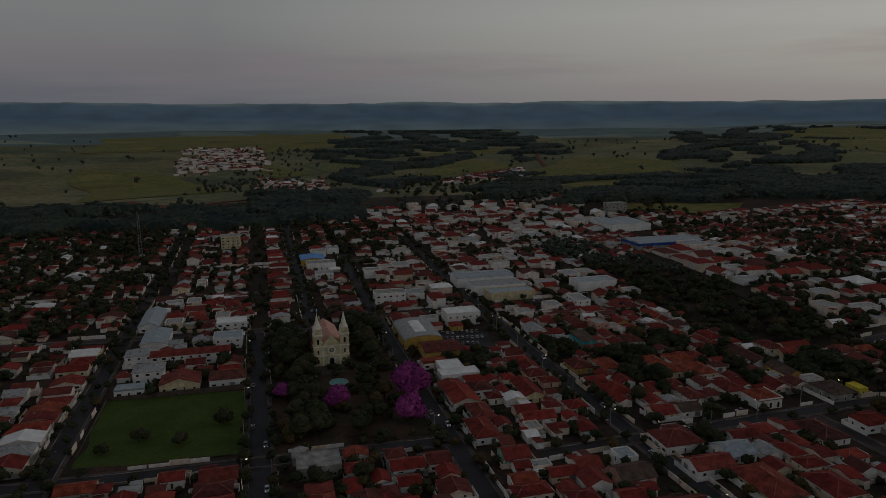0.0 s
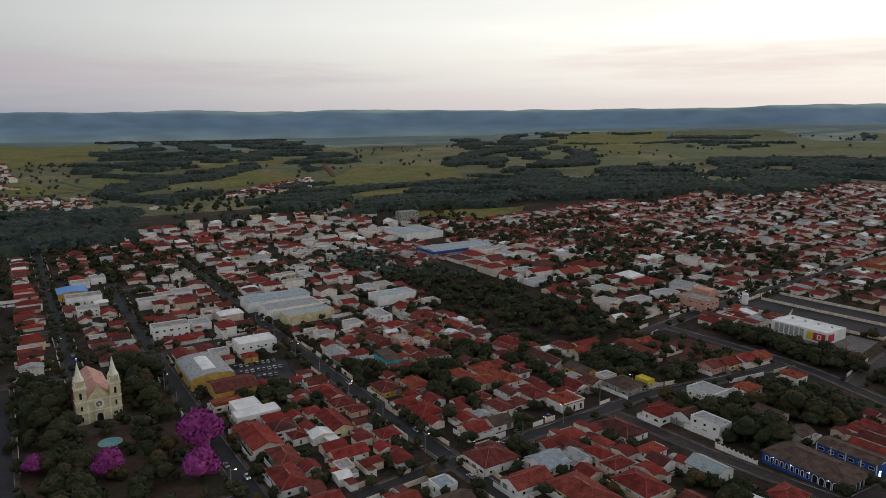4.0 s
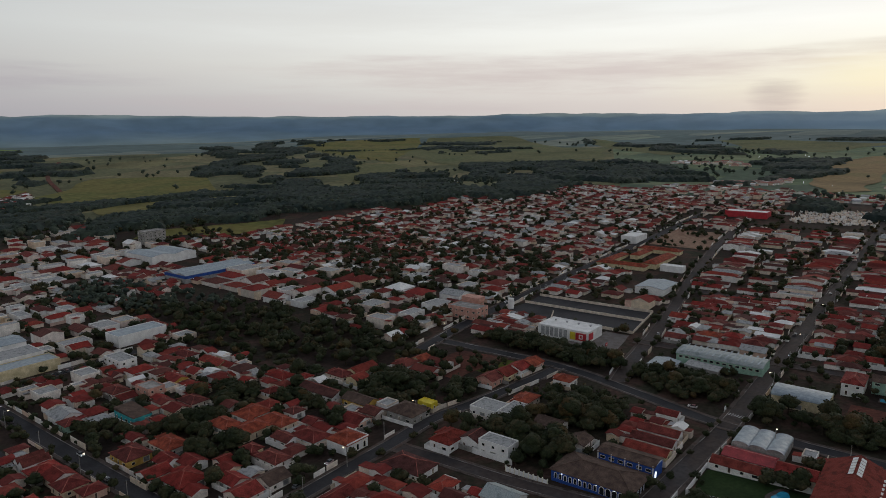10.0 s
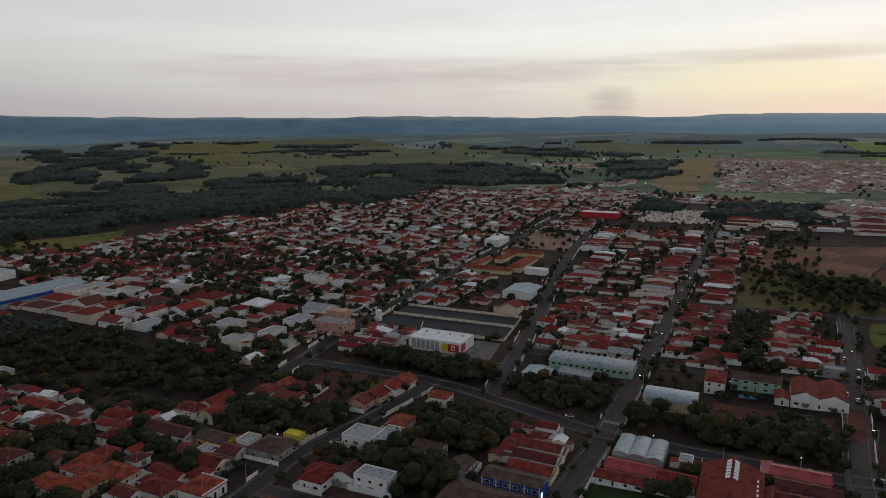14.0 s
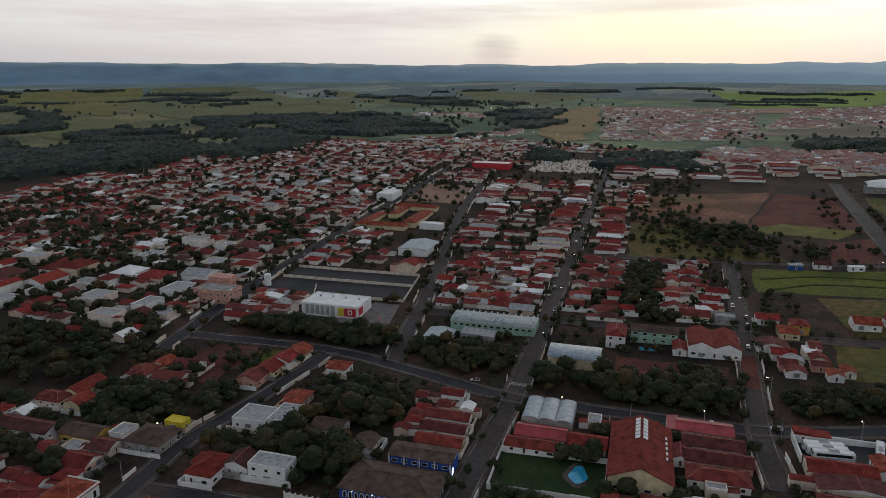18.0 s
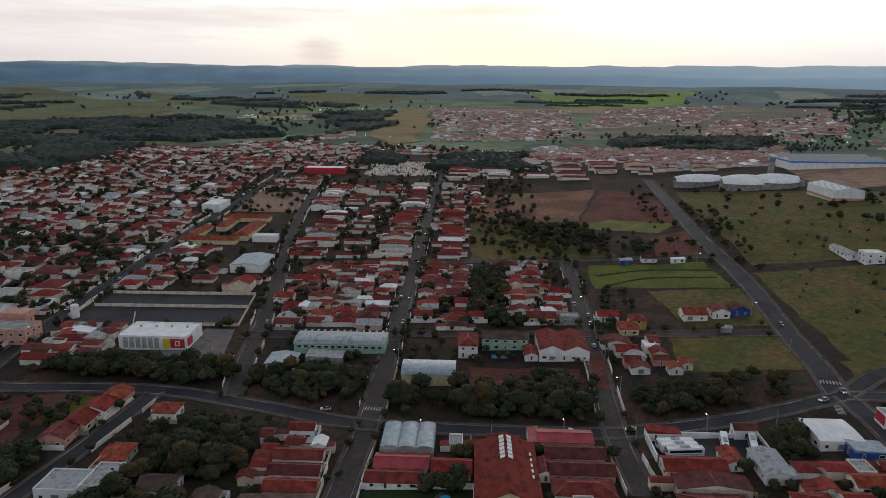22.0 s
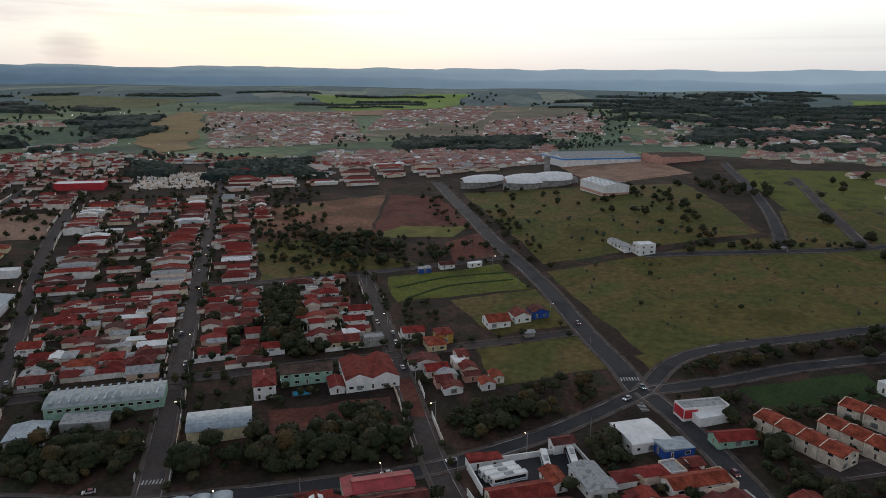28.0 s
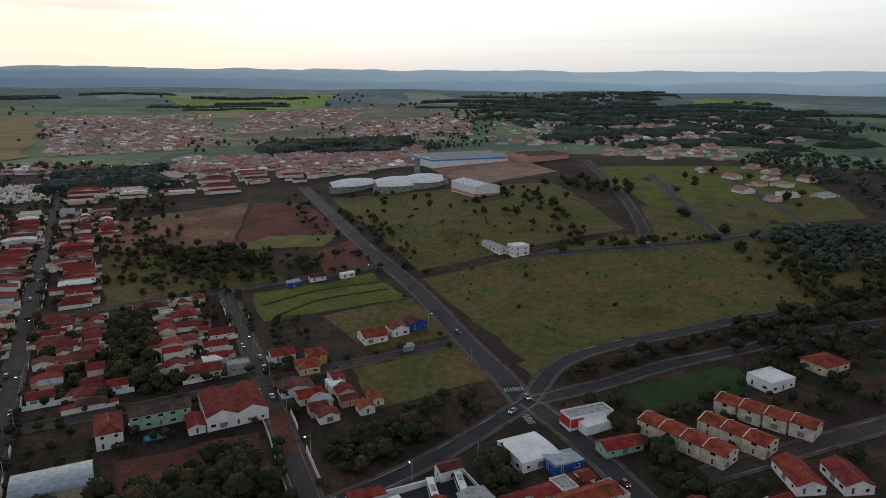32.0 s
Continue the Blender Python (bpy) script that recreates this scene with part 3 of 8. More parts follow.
        if smooth:
            me.polygons.foreach_set("use_smooth", [True] * len(self.f))
        me.update()
        return me


def part(name, mesh, mats, parent, label="", at=None, turn=0.0, smooth=False):
    ob = new(name, mesh.data(name, mats, smooth) if isinstance(mesh, Mesh) else mesh)
    ob.parent = parent
    if at:
        ob.matrix_basis = pose(*at, 0, 0, turn)
    return tagged(ob, label) if label else ob


def thing(name, u, v, label, category, group="", rot=0.0, z=None, kind=""):
    ob = new(name)
    x, y = G(u, v)
    ob.matrix_basis = pose(x, y, land(x, y) if z is None else z, 0, 0, 15 + rot)
    return tagged(ob, label, category, group, kind)


def sheet(name, label, category, mesh, mats):
    return tagged(new(name, mesh.data(name, mats)), label, category, kind="structure")


# ---- ground, one sheet to the horizon ----
def build_ground():
    m = Mesh()
    rs = [0.5] + [8 * i for i in range(1, 100)] + [800 * 1.022 ** i for i in range(1, 85)]
    n = 220
    for r in rs:
        for i in range(n):
            x, y = 72 + r * math.cos(2 * math.pi * i / n), 72 + r * math.sin(2 * math.pi * i / n)
            m.v.append((x, y, land(x, y)))
    for k in range(len(rs) - 1):
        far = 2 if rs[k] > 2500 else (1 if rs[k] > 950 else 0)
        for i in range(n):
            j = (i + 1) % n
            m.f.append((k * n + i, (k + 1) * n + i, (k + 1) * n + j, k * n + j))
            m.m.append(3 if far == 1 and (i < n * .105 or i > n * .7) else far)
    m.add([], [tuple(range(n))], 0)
    sheet("ground", "dark earth and grass running out to pasture hills with painted haze", "ground", m, ["ground", "pasture", "farland", "westland"])


build_ground()


def ridge():
    """The long table-topped ridges along the horizon."""
    m = Mesh()
    n = 520
    prof = [(3650, 0.0), (3800, 0.16), (3950, 0.26), (4080, 0.36), (4200, 0.50), (4300, 0.66), (4420, 0.90), (4500, 1.0), (4800, 1.0)]
    for i in range(n + 1):
        a = radians(-75 + 260 * i / n)
        c, s = math.cos(a), math.sin(a)
        top = 194 + 7 * noise.noise(Vector((c * 2.2, s * 2.2, 1))) + 4 * math.tanh(14 * noise.noise(Vector((c * 9, s * 9, 4)))) + 2 * math.tanh(16 * noise.noise(Vector((c * 24, s * 24, 6)))) + 2 * noise.noise(Vector((c * 60, s * 60, 9)))
        top += 16 * ease(0.55, 0.1, s) + 10 * ease(-.2, -.7, s)
        for j, (r, h) in enumerate(prof):
            rr = r + (170 * noise.noise(Vector((c * 11, s * 11, j * .35))) + 60 * noise.noise(Vector((c * 38, s * 38, j * .3)))) * (1 if j < 7 else 0.3)
            m.v.append((72 + rr * c, 72 + rr * s, 36 + (top - 36) * h * (1 + (.30 * noise.noise(Vector((c * 16, s * 16, j * .5))) if 0 < j < 6 else 0))))
    k = len(prof)
    for i in range(n):
        for j in range(k - 1):
            m.f.append((i * k + j, i * k + j + 1, (i + 1) * k + j + 1, (i + 1) * k + j))
            m.m.append(0)
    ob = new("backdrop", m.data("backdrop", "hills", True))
    tagged(ob, "long table-topped ridge on the horizon with painted blue haze", "hills", kind="structure")


ridge()


# ---- patches of ground, streets ----
FIELDS = []


def patch(name, label, category, mat, corners, lift=0.06, n=14, open_land=False):
    """A four-cornered piece of ground, laid over the land; corners in grid metres."""
    (ax, ay), (bx, by), (cx, cy), (dx, dy) = corners
    if open_land:
        FIELDS.append(corners)
    m = Mesh()
    for i in range(n + 1):
        for j in range(n + 1):
            s, t = i / n, j / n
            u = (ax * (1 - s) + bx * s) * (1 - t) + (dx * (1 - s) + cx * s) * t
            v = (ay * (1 - s) + by * s) * (1 - t) + (dy * (1 - s) + cy * s) * t
            k = 34.0 if open_land else 3.0
            q = Vector((u, v, 0)) / (k * 6)
            u, v = u + k * noise.noise(q), v + k * noise.noise(q + Vector((7, 3, 5)))
            x, y = G(u, v)
            m.v.append((x, y, land(x, y) + lift))
    for i in range(n):
        for j in range(n):
            m.f.append((i * (n + 1) + j, (i + 1) * (n + 1) + j, (i + 1) * (n + 1) + j + 1, i * (n + 1) + j + 1))
            m.m.append(0)
    sheet(name, label, category, m, [mat])


def inside(u, v, quad):
    sign = 0
    for i in range(4):
        (ax, ay), (bx, by) = quad[i], quad[(i + 1) % 4]
        c = (bx - ax) * (v - ay) - (by - ay) * (u - ax)
        if sign * c < 0:
            return False
        sign = 1 if c > 0 else -1
    return True


def trail(points, step=7.0):
    """World points along a smooth line through grid points."""
    p = [Vector(G(*q)) for q in points]
    if len(p) == 2:
        k = max(2, int((p[1] - p[0]).length / step))
        return [tuple(p[0].lerp(p[1], i / k)) for i in range(k + 1)]
    p = [2 * p[0] - p[1]] + p + [2 * p[-1] - p[-2]]
    out = []
    for i in range(1, len(p) - 2):
        a, b, c, d = p[i - 1:i + 3]
        k = max(2, int((c - b).length / step))
        for j in range(k):
            t = j / k
            out.append(tuple(0.5 * (2 * b + (c - a) * t + (2 * a - 5 * b + 4 * c - d) * t * t + (3 * b - a - 3 * c + d) * t ** 3)))
    return out + [tuple(p[-2])]


def aside(line, d):
    out = []
    for i, p in enumerate(line):
        a, b = line[max(0, i - 1)], line[min(len(line) - 1, i + 1)]
        k = d / max(1e-6, math.hypot(b[0] - a[0], b[1] - a[1]))
        out.append((p[0] - (b[1] - a[1]) * k, p[1] + (b[0] - a[0]) * k))
    return out


PAVED = set()
LINES = []


def on_street(u, v):
    x, y = G(u, v)
    return (int(x // 6), int(y // 6)) in PAVED


def street(points, width=8.5, mat="asphalt", label="worn grey asphalt street", walk_w=1.6, kerb=True, lift=0.10):
    width *= .84
    line = trail(points)
    LINES.append((line, width / 2 + walk_w + .5, walk_w))
    for side in (-4, 0, 4):
        for x, y in aside(line, side):
            for dx in (-3, 0, 3):
                PAVED.add((int((x + dx) // 6), int(y // 6)))
                PAVED.add((int(x // 6), int((y + dx) // 6)))
    sheet("road", label, "street", Mesh().strip(line, width / 2, lift), [mat])
    for s in (1, -1):
        if walk_w:
            sheet("pavement", "pale concrete pavement beside the street", "pavement", Mesh().strip(aside(line, s * (width / 2 + walk_w / 2 + .28)), walk_w / 2, lift + .14, 0.0), ["paving"])
        if kerb:
            sheet("kerb", "low whitewashed kerb", "kerb", Mesh().strip(aside(line, s * (width / 2 + .14)), .14, lift + .16, 0.0), ["kerb"])


# ---- streets of the town ----
street([(143, 150), (143, 700)], 8.5)
street([(-5, 170), (-6, 420)], 9.5)
street([(28, 400), (26, 900)], 8)
street([(-80, 180), (-84, 800)], 8.5)
street([(70, 190), (70, 440), (72, 640)], 8.5)
street([(-160, 248), (70, 248)], 8)
street([(100, 226), (143, 229), (201, 231), (229, 231.5), (257, 232.5), (286, 226.5), (330, 219), (348, 217)], 7.5)
SIDE = [(226.5, 227), (228, 203), (228.5, 176), (231, 150), (233.5, 127)]
street([(-170, 424), (28, 424)], 7.5, "lane")
street([(70, 440), (230, 440)], 8)
street([(-170, 520), (230, 520)], 7.5, "lane")
street([(-170, 610), (260, 610)], 7.5, "lane")
street([(350, 300), (350, 221), (336, 168), (323, 131), (319, 101), (315, 58), (314, 28), (320, -6), (327, -30), (335, -52), (341, -68)], 7.5, label="curving avenue of worn grey asphalt")
street([(230, 126), (288, 123), (330, 121), (420, 121), (560, 120), (800, 117), (960, 116)], 9, "lane")
street([(345, 182), (372, 187), (425, 194), (500, 206), (590, 222), (690, 236), (790, 243)], 8.5, "lane")
street([(330, 300), (414, 309), (560, 311), (760, 305), (900, 300)], 9)
street([(275, 27), (314, 28), (380, 24), (452, 20), (540, 16)], 8, "lane", "street of worn asphalt patched with red earth")
street([(341, -66), (368, -71), (400, -74), (485, -84), (588, -88), (690, -97), (830, -110)], 10)
street([(290, -66), (315, -68), (341, -68)], 8.5)
street([(265, -62), (290, -66)], 8.5)
street([(412, 200), (414, 120), (412, 26), (408, -72)], 6.5, "lane", "narrow earth street", 1.5, False)
street([(544, 205), (545, 120), (544, 16), (540, -80)], 6.5, "lane", "narrow street", 1.5, False)
street([(341, -68), (362, -97), (367, -128), (362, -170), (357, -215), (340, -270), (330, -330)], 7.5)
street([(341, -68), (338, -105), (338, -140), (332, -185), (328, -225), (310, -290)], 7.5)
street([(503, -165), (475, -251), (463, -304), (455, -391)], 7.5)
street([(475, -251), (518, -284), (603, -339), (686, -389), (800, -450)], 8)
street([(463, -308), (565, -369), (695, -456)], 8, "lane")
street([(455, -391), (543, -452), (673, -540)], 8, "lane")
street([(270, -90), (262, -160), (255, -215)], 8, "lane")
street(SIDE, 7, "lane", "side street of worn asphalt before the blue hall", 1.4)

M["marking"] = shade("worn_road_paint", [(.30, .29, .28), (.46, .45, .43)], 0.6, 0.8, fine=6, vary=0.3)


def zebra(u, v, du, dv, count, long, label):
    """Bars of worn paint across a street, laid on the asphalt in steps of (du, dv)."""
    ob = thing("zebra_crossing", u, v, label, "road marking", kind="structure")
    turn = math.degrees(math.atan2(dv, du))
    for k in range(count):
        uu, vv = u + du * (k - count / 2), v + dv * (k - count / 2)
        part("bar", Mesh().box(-.3, .3, -long / 2, long / 2, -.02, .025), "marking", ob, "", (uu - u, vv - v, GZ(uu, vv) - GZ(u, v) + .13), turn)


zebra(353, -68.5, -.35, -1.15, 8, 3.4, "worn white zebra bars across the diagonal road")
zebra(330, -60.5, 1.1, -.2, 7, 3.2, "worn white zebra bars across the avenue")
zebra(334, 121, .2, 1.15, 7, 3.0, "worn white zebra bars across the earth-stained street")

# ---- open ground ----
patch("lawn", "mown green playing field inside a low wall", "field", "lawn", [(-72, 258), (-10, 258), (-11, 325), (-73, 328)])
patch("park", "shaded earth of the church square", "park", "shadesoil", [(2, 254), (64, 254), (64, 420), (2, 420)], 0.05)
patch("lot", "black tilled plot behind low walls", "plot", "asphalt", [(424, 206), (474, 212), (474, 300), (424, 300)], 0.05)
patch("lot", "pale concrete forecourt of the supermarket", "car park", "yard", [(376, 200), (421, 206), (421, 221), (374, 240)], 0.12)
patch("lawn", "bright green grass terrace", "grass", "bright", [(484, 8), (530, 4), (527, -72), (478, -74)], 0.08)
patch("lot", "dry brown grass plot", "plot", "dry", [(366, -12), (405, -16), (405, -70), (366, -66)], 0.08)
patch("lot", "green grass plot between houses and road", "plot", "dry", [(418, -30), (476, -24), (476, -76), (418, -74)], 0.08)
patch("lot", "fallow reddish brown field", "field", "fallow", [(644, 82), (764, 80), (786, -46), (640, -4)], 0.09)
patch("lot", "red ploughed earth field", "field", "dirt", [(640, -6), (784, -50), (752, -92), (622, -86)], 0.08)
patch("lot", "bare red earth plot beside the road", "plot", "dirt", [(592, -54), (606, -84), (536, -75), (546, -46)], 0.09)
patch("lot", "dry grass field", "field", "dry", [(550, 82), (700, 82), (660, 60), (550, -22)], 0.08)
patch("lot", "yellowing grass strip across the red earth", "field", "golden", [(632, -4), (656, -34), (628, -84), (604, -62)], 0.12)
patch("lot", "bare red earth lot", "plot", "dirt", [(342, 82), (372, 82), (372, 34), (342, 34)], 0.08)
patch("field", "wide dry pasture slope with scattered bushes", "field", "dry", [(368, -88), (500, -94), (505, -250), (350, -250)], 0.08)
patch("field", "wide dry pasture slope with scattered bushes", "field", "dry", [(350, -250), (505, -250), (470, -380), (345, -360)], 0.08)
patch("lawn", "dark green lawn behind the row houses", "lawn", "deepgreen", [(309, -104), (331, -104), (325, -162), (303, -158)], 0.08)
patch("lot", "bare tan earth lot", "plot", "tan", [(690, 236), (770, 242), (776, 300), (692, 300)], 0.08)
patch("field", "grassy verge of the crossing", "field", "dry", [(346, -77), (372, -83), (372, -104), (366, -100)], 0.05, 8)
patch("field", "rough grass slope below the school", "field", "dry", [(515, -100), (760, -118), (700, -330), (515, -265)], 0.07)
patch("lawn", "bright green building plots", "field", "bright", [(560, -330), (756, -428), (690, -640), (530, -540)], 0.07)
patch("lawn", "browning grass of the lower building plots", "field", "dry", [(486, -270), (562, -322), (534, -544), (462, -470)], 0.07)
patch("lot", "bare tan earth beside the factory", "plot", "tan", [(730, -250), (860, -270), (930, -400), (760, -380)], 0.09)
patch("lawn", "walled green garden with a pool", "garden", "deepgreen", [(255, 81), (278, 81), (278, 117), (255, 117)], 0.08)
patch("lot", "asphalted car park beside the white block", "car park", "asphalt", [(100, 393), (131, 385), (126, 355), (99, 353)], 0.12)
patch("lot", "dark paved coach yard", "yard", "asphalt", [(294, 18), (309, 18), (315, -20), (294, -22)], 0.12)


patch("lot", "bare red-brown plot among the gardens", "plot", "dirt", [(300, 254), (343, 248), (343, 276), (304, 286)], 0.09)
patch("lawn", "rank green kitchen garden behind the stepped row", "garden", "bright", [(318, 240), (344, 234), (344, 246), (320, 251)], 0.1)
patch("road_stain", "red earth washed over the street", "road", "dirt", [(350, 21.5), (386, 20), (386, 27), (352, 29)], 0.125, 8)
patch("road_stain", "red earth washed over the crossing", "road", "lane", [(320, 118), (344, 119), (342, 125), (319, 126)], 0.135, 8)
for k, line in enumerate(([(488, -2), (500, -30), (496, -70)], [(508, 2), (516, -34), (510, -72)])):
    sheet("bank", "darker grass bank across the green terrace", "grass", Mesh().strip(trail(line), .9, .34, .02), ["deepgreen"])
patch("field", "yellowing pasture behind the factory halls", "field", "golden", [(408, 768), (432, 800), (566, 728), (540, 700)], 0.12)
# fields of the country beyond the town
for line, wide, words in (([(635, 1462), (668, 1560), (716, 1700), (790, 1880), (860, 2020), (972, 2229)], 9, "red earth track up the far hillside"), ([(-184, 1066), (-160, 1010), (-120, 962), (-104, 944)], 16, "bare red earth cut beside the creek woods"), ([(-104, 944), (-40, 1010), (40, 1040)], 6, "pale earth lane along the pasture")):
    sheet("track", words, "road", Mesh().strip(trail(line), wide / 2, 1.3, .02), ["dirt"])
patch("field", "wide golden pasture on the far slope", "field", "golden", [(569, 1405), (798, 1654), (930, 1426), (637, 856)], 0.9, 22, True)
patch("field", "golden pasture below the big field", "field", "golden", [(578, 1396), (631, 848), (512, 849), (488, 923)], 0.9, 22, True)
patch("field", "pale pasture among woods", "field", "golden", [(340, 1426), (510, 1720), (595, 1539), (502, 1426)], 0.9, 22, True)
patch("field", "narrow strip of pasture between woods", "field", "golden", [(373, 1918), (754, 2046), (692, 1880), (421, 1852)], 0.9, 22, True)
patch("field", "bright green crop field on the rise", "field", "meadow", [(802, 3016), (1078, 2936), (1137, 2845), (792, 3000)], 0.9, 22, True)
patch("field", "open pasture with scattered trees", "field", "golden", [(8, 3100), (361, 2777), (284, 2336), (2, 2083)], 0.9, 22, True)
patch("field", "sloping pasture by the creek", "field", "golden", [(-2, 1555), (34, 1794), (104, 1518), (32, 1475)], 0.9, 22, True)
patch("field", "pasture with a few bushes", "field", "olive", [(120, 1725), (254, 1827), (226, 1509), (136, 1510)], 0.9, 22, True)
patch("field", "hilltop pasture with dark groves", "field", "golden", [(1827, 2169), (2243, 2209), (2427, 2008), (1427, 1303)], 0.9, 22, True)
patch("field", "rough pasture below the hilltop", "field", "olive", [(1234, 1445), (1407, 1266), (1210, 1011), (1036, 1008)], 0.9, 22, True)
patch("field", "long pasture along the ridge foot", "field", "olive", [(2206, 1453), (2221, 1047), (1790, 845), (1442, 1033)], 0.9, 22, True)
patch("field", "small pasture at the town edge", "field", "golden", [(463, 710), (494, 748), (574, 727), (531, 679)], 0.9, 22, True)
patch("field", "broad pasture with tree rows", "field", "golden", [(-258, 1097), (-399, 1725), (-219, 1599), (-36, 1234)], 0.9, 22, True)
patch("field", "upper pasture with hedges", "field", "golden", [(-482, 2100), (-543, 2847), (402, 3020), (-25, 2322)], 0.9, 22, True)
patch("field", "yellow pasture left of the village", "field", "golden", [(155, 1685), (271, 1836), (235, 1538), (169, 1474)], 0.9, 22, True)
patch("field", "dry brown hillside field", "field", "dryhill", [(1878, 360), (2208, 218), (1218, 157), (1146, 214)], 0.9, 22, True)
patch("field", "bright green crop field behind the estate", "field", "meadow", [(2982, -153), (2986, -831), (2278, -527), (2169, -187)], 0.9, 22, True)
patch("field", "green hillside pasture", "field", "olive", [(1721, 1523), (2448, 1983), (1966, 1128), (1373, 1029)], 0.9, 22, True)
patch("field", "pasture slope above the woods", "field", "olive", [(2448, 1983), (2663, 1685), (1897, 841), (1663, 1007)], 0.9, 22, True)
patch("field", "pale far pasture", "field", "olive", [(2706, 1322), (2317, 648), (1968, 735), (2322, 1116)], 0.9, 22, True)
patch("field", "pale far pasture", "field", "olive", [(2815, 836), (2780, 244), (2313, 398), (2384, 640)], 0.9, 22, True)
patch("field", "bare tan strip above the houses", "field", "tan", [(2183, 208), (2211, -336), (2024, -301), (1997, 180)], 0.9, 22, True)
patch("field", "green crops beyond the far quarter", "field", "meadow", [(2248, -2097), (2050, -2285), (1987, -2182), (2028, -1924)], 0.9, 22, True)


patch("field", "pale earth streets of the hillside estate", "field", "estate", [(1225, 145), (1325, -115), (2150, -210), (2100, 200)], 0.5, 22)
patch("field", "pale earth streets of the far quarter", "field", "estate", [(1440, -110), (1330, -520), (2300, -1050), (2480, -640)], 0.5, 22)
# ---- shared pieces ----
def opening(name, w, h, rim, mats, base=0.0, bars=True):
    """A frame proud of the wall with a set-back pane or leaf, in one piece."""
    a, b = w / 2, w / 2 - rim
    out = [(-a, base), (a, base), (a, h), (-a, h)]
    inn = [(-b, base + rim), (b, base + rim), (b, h - rim), (-b, h - rim)]
    v = [(x, .05, z) for x, z in out] + [(x, -.08, z) for x, z in out] + [(x, -.08, z) for x, z in inn] + [(x, -.015, z) for x, z in inn]
    m = Mesh()
    q = [(i, (i + 1) % 4) for i in range(4)]
    m.add(v, [(i, j, 4 + j, 4 + i) for i, j in q] + [(4 + i, 4 + j, 8 + j, 8 + i) for i, j in q] + [(8 + i, 8 + j, 12 + j, 12 + i) for i, j in q], 0)
    m.f.append((12, 13, 14, 15))
    m.m.append(1)
    return m.data(name, mats)


WIN, WIDE = opening("window", 1.35, 1.2, .1, ["trim", "glass"]), opening("window", 2.1, 1.25, .1, ["trim", "glass"])
DOOR, GATE = opening("door", 1.0, 2.15, .1, ["trim", "brown"]), opening("gate", 2.7, 2.3, .12, ["trim", "steel"])
WORDS = {"brick": "dark red tile", "beige": "beige", "tile": "red clay tile", "orange": "new orange clay tile", "ruby": "red sheet", "brown": "dark brown tile", "grey": "grey fibre-cement", "zinc": "pale zinc", "aqua": "weathered grey-green sheet",
         "bluesheet": "blue sheet", "white": "white", "paint": "painted", "cream": "cream", "ochre": "ochre", "pink": "salmon pink", "royal": "royal blue", "teal": "turquoise", "green": "pale green", "redpaint": "red", "concrete": "bare concrete", "yellow": "yellow", "stone": "yellow limewashed"}
TAKEN = []
OPEN = [(254, 278, 81, 117), (-72, -10, 256, 328), (376, 421, 200, 240), (480, 530, -74, 8), (366, 405, -70, -14), (296, 312, -22, 18), (309, 331, -162, -104), (424, 474, 206, 300), (99, 133, 352, 395), (60, 68, 258, 300)]


def claim(u0, u1, v0, v1):
    TAKEN.append((min(u0, u1), max(u0, u1), min(v0, v1), max(v0, v1)))


def free(u, v, w, d):
    return not on_street(u, v) and not any(u + w / 2 > a and u - w / 2 < b and v + d / 2 > c and v - d / 2 < e for a, b, c, e in TAKEN) and not any(a < u < b and c < v < e for a, b, c, e in OPEN)


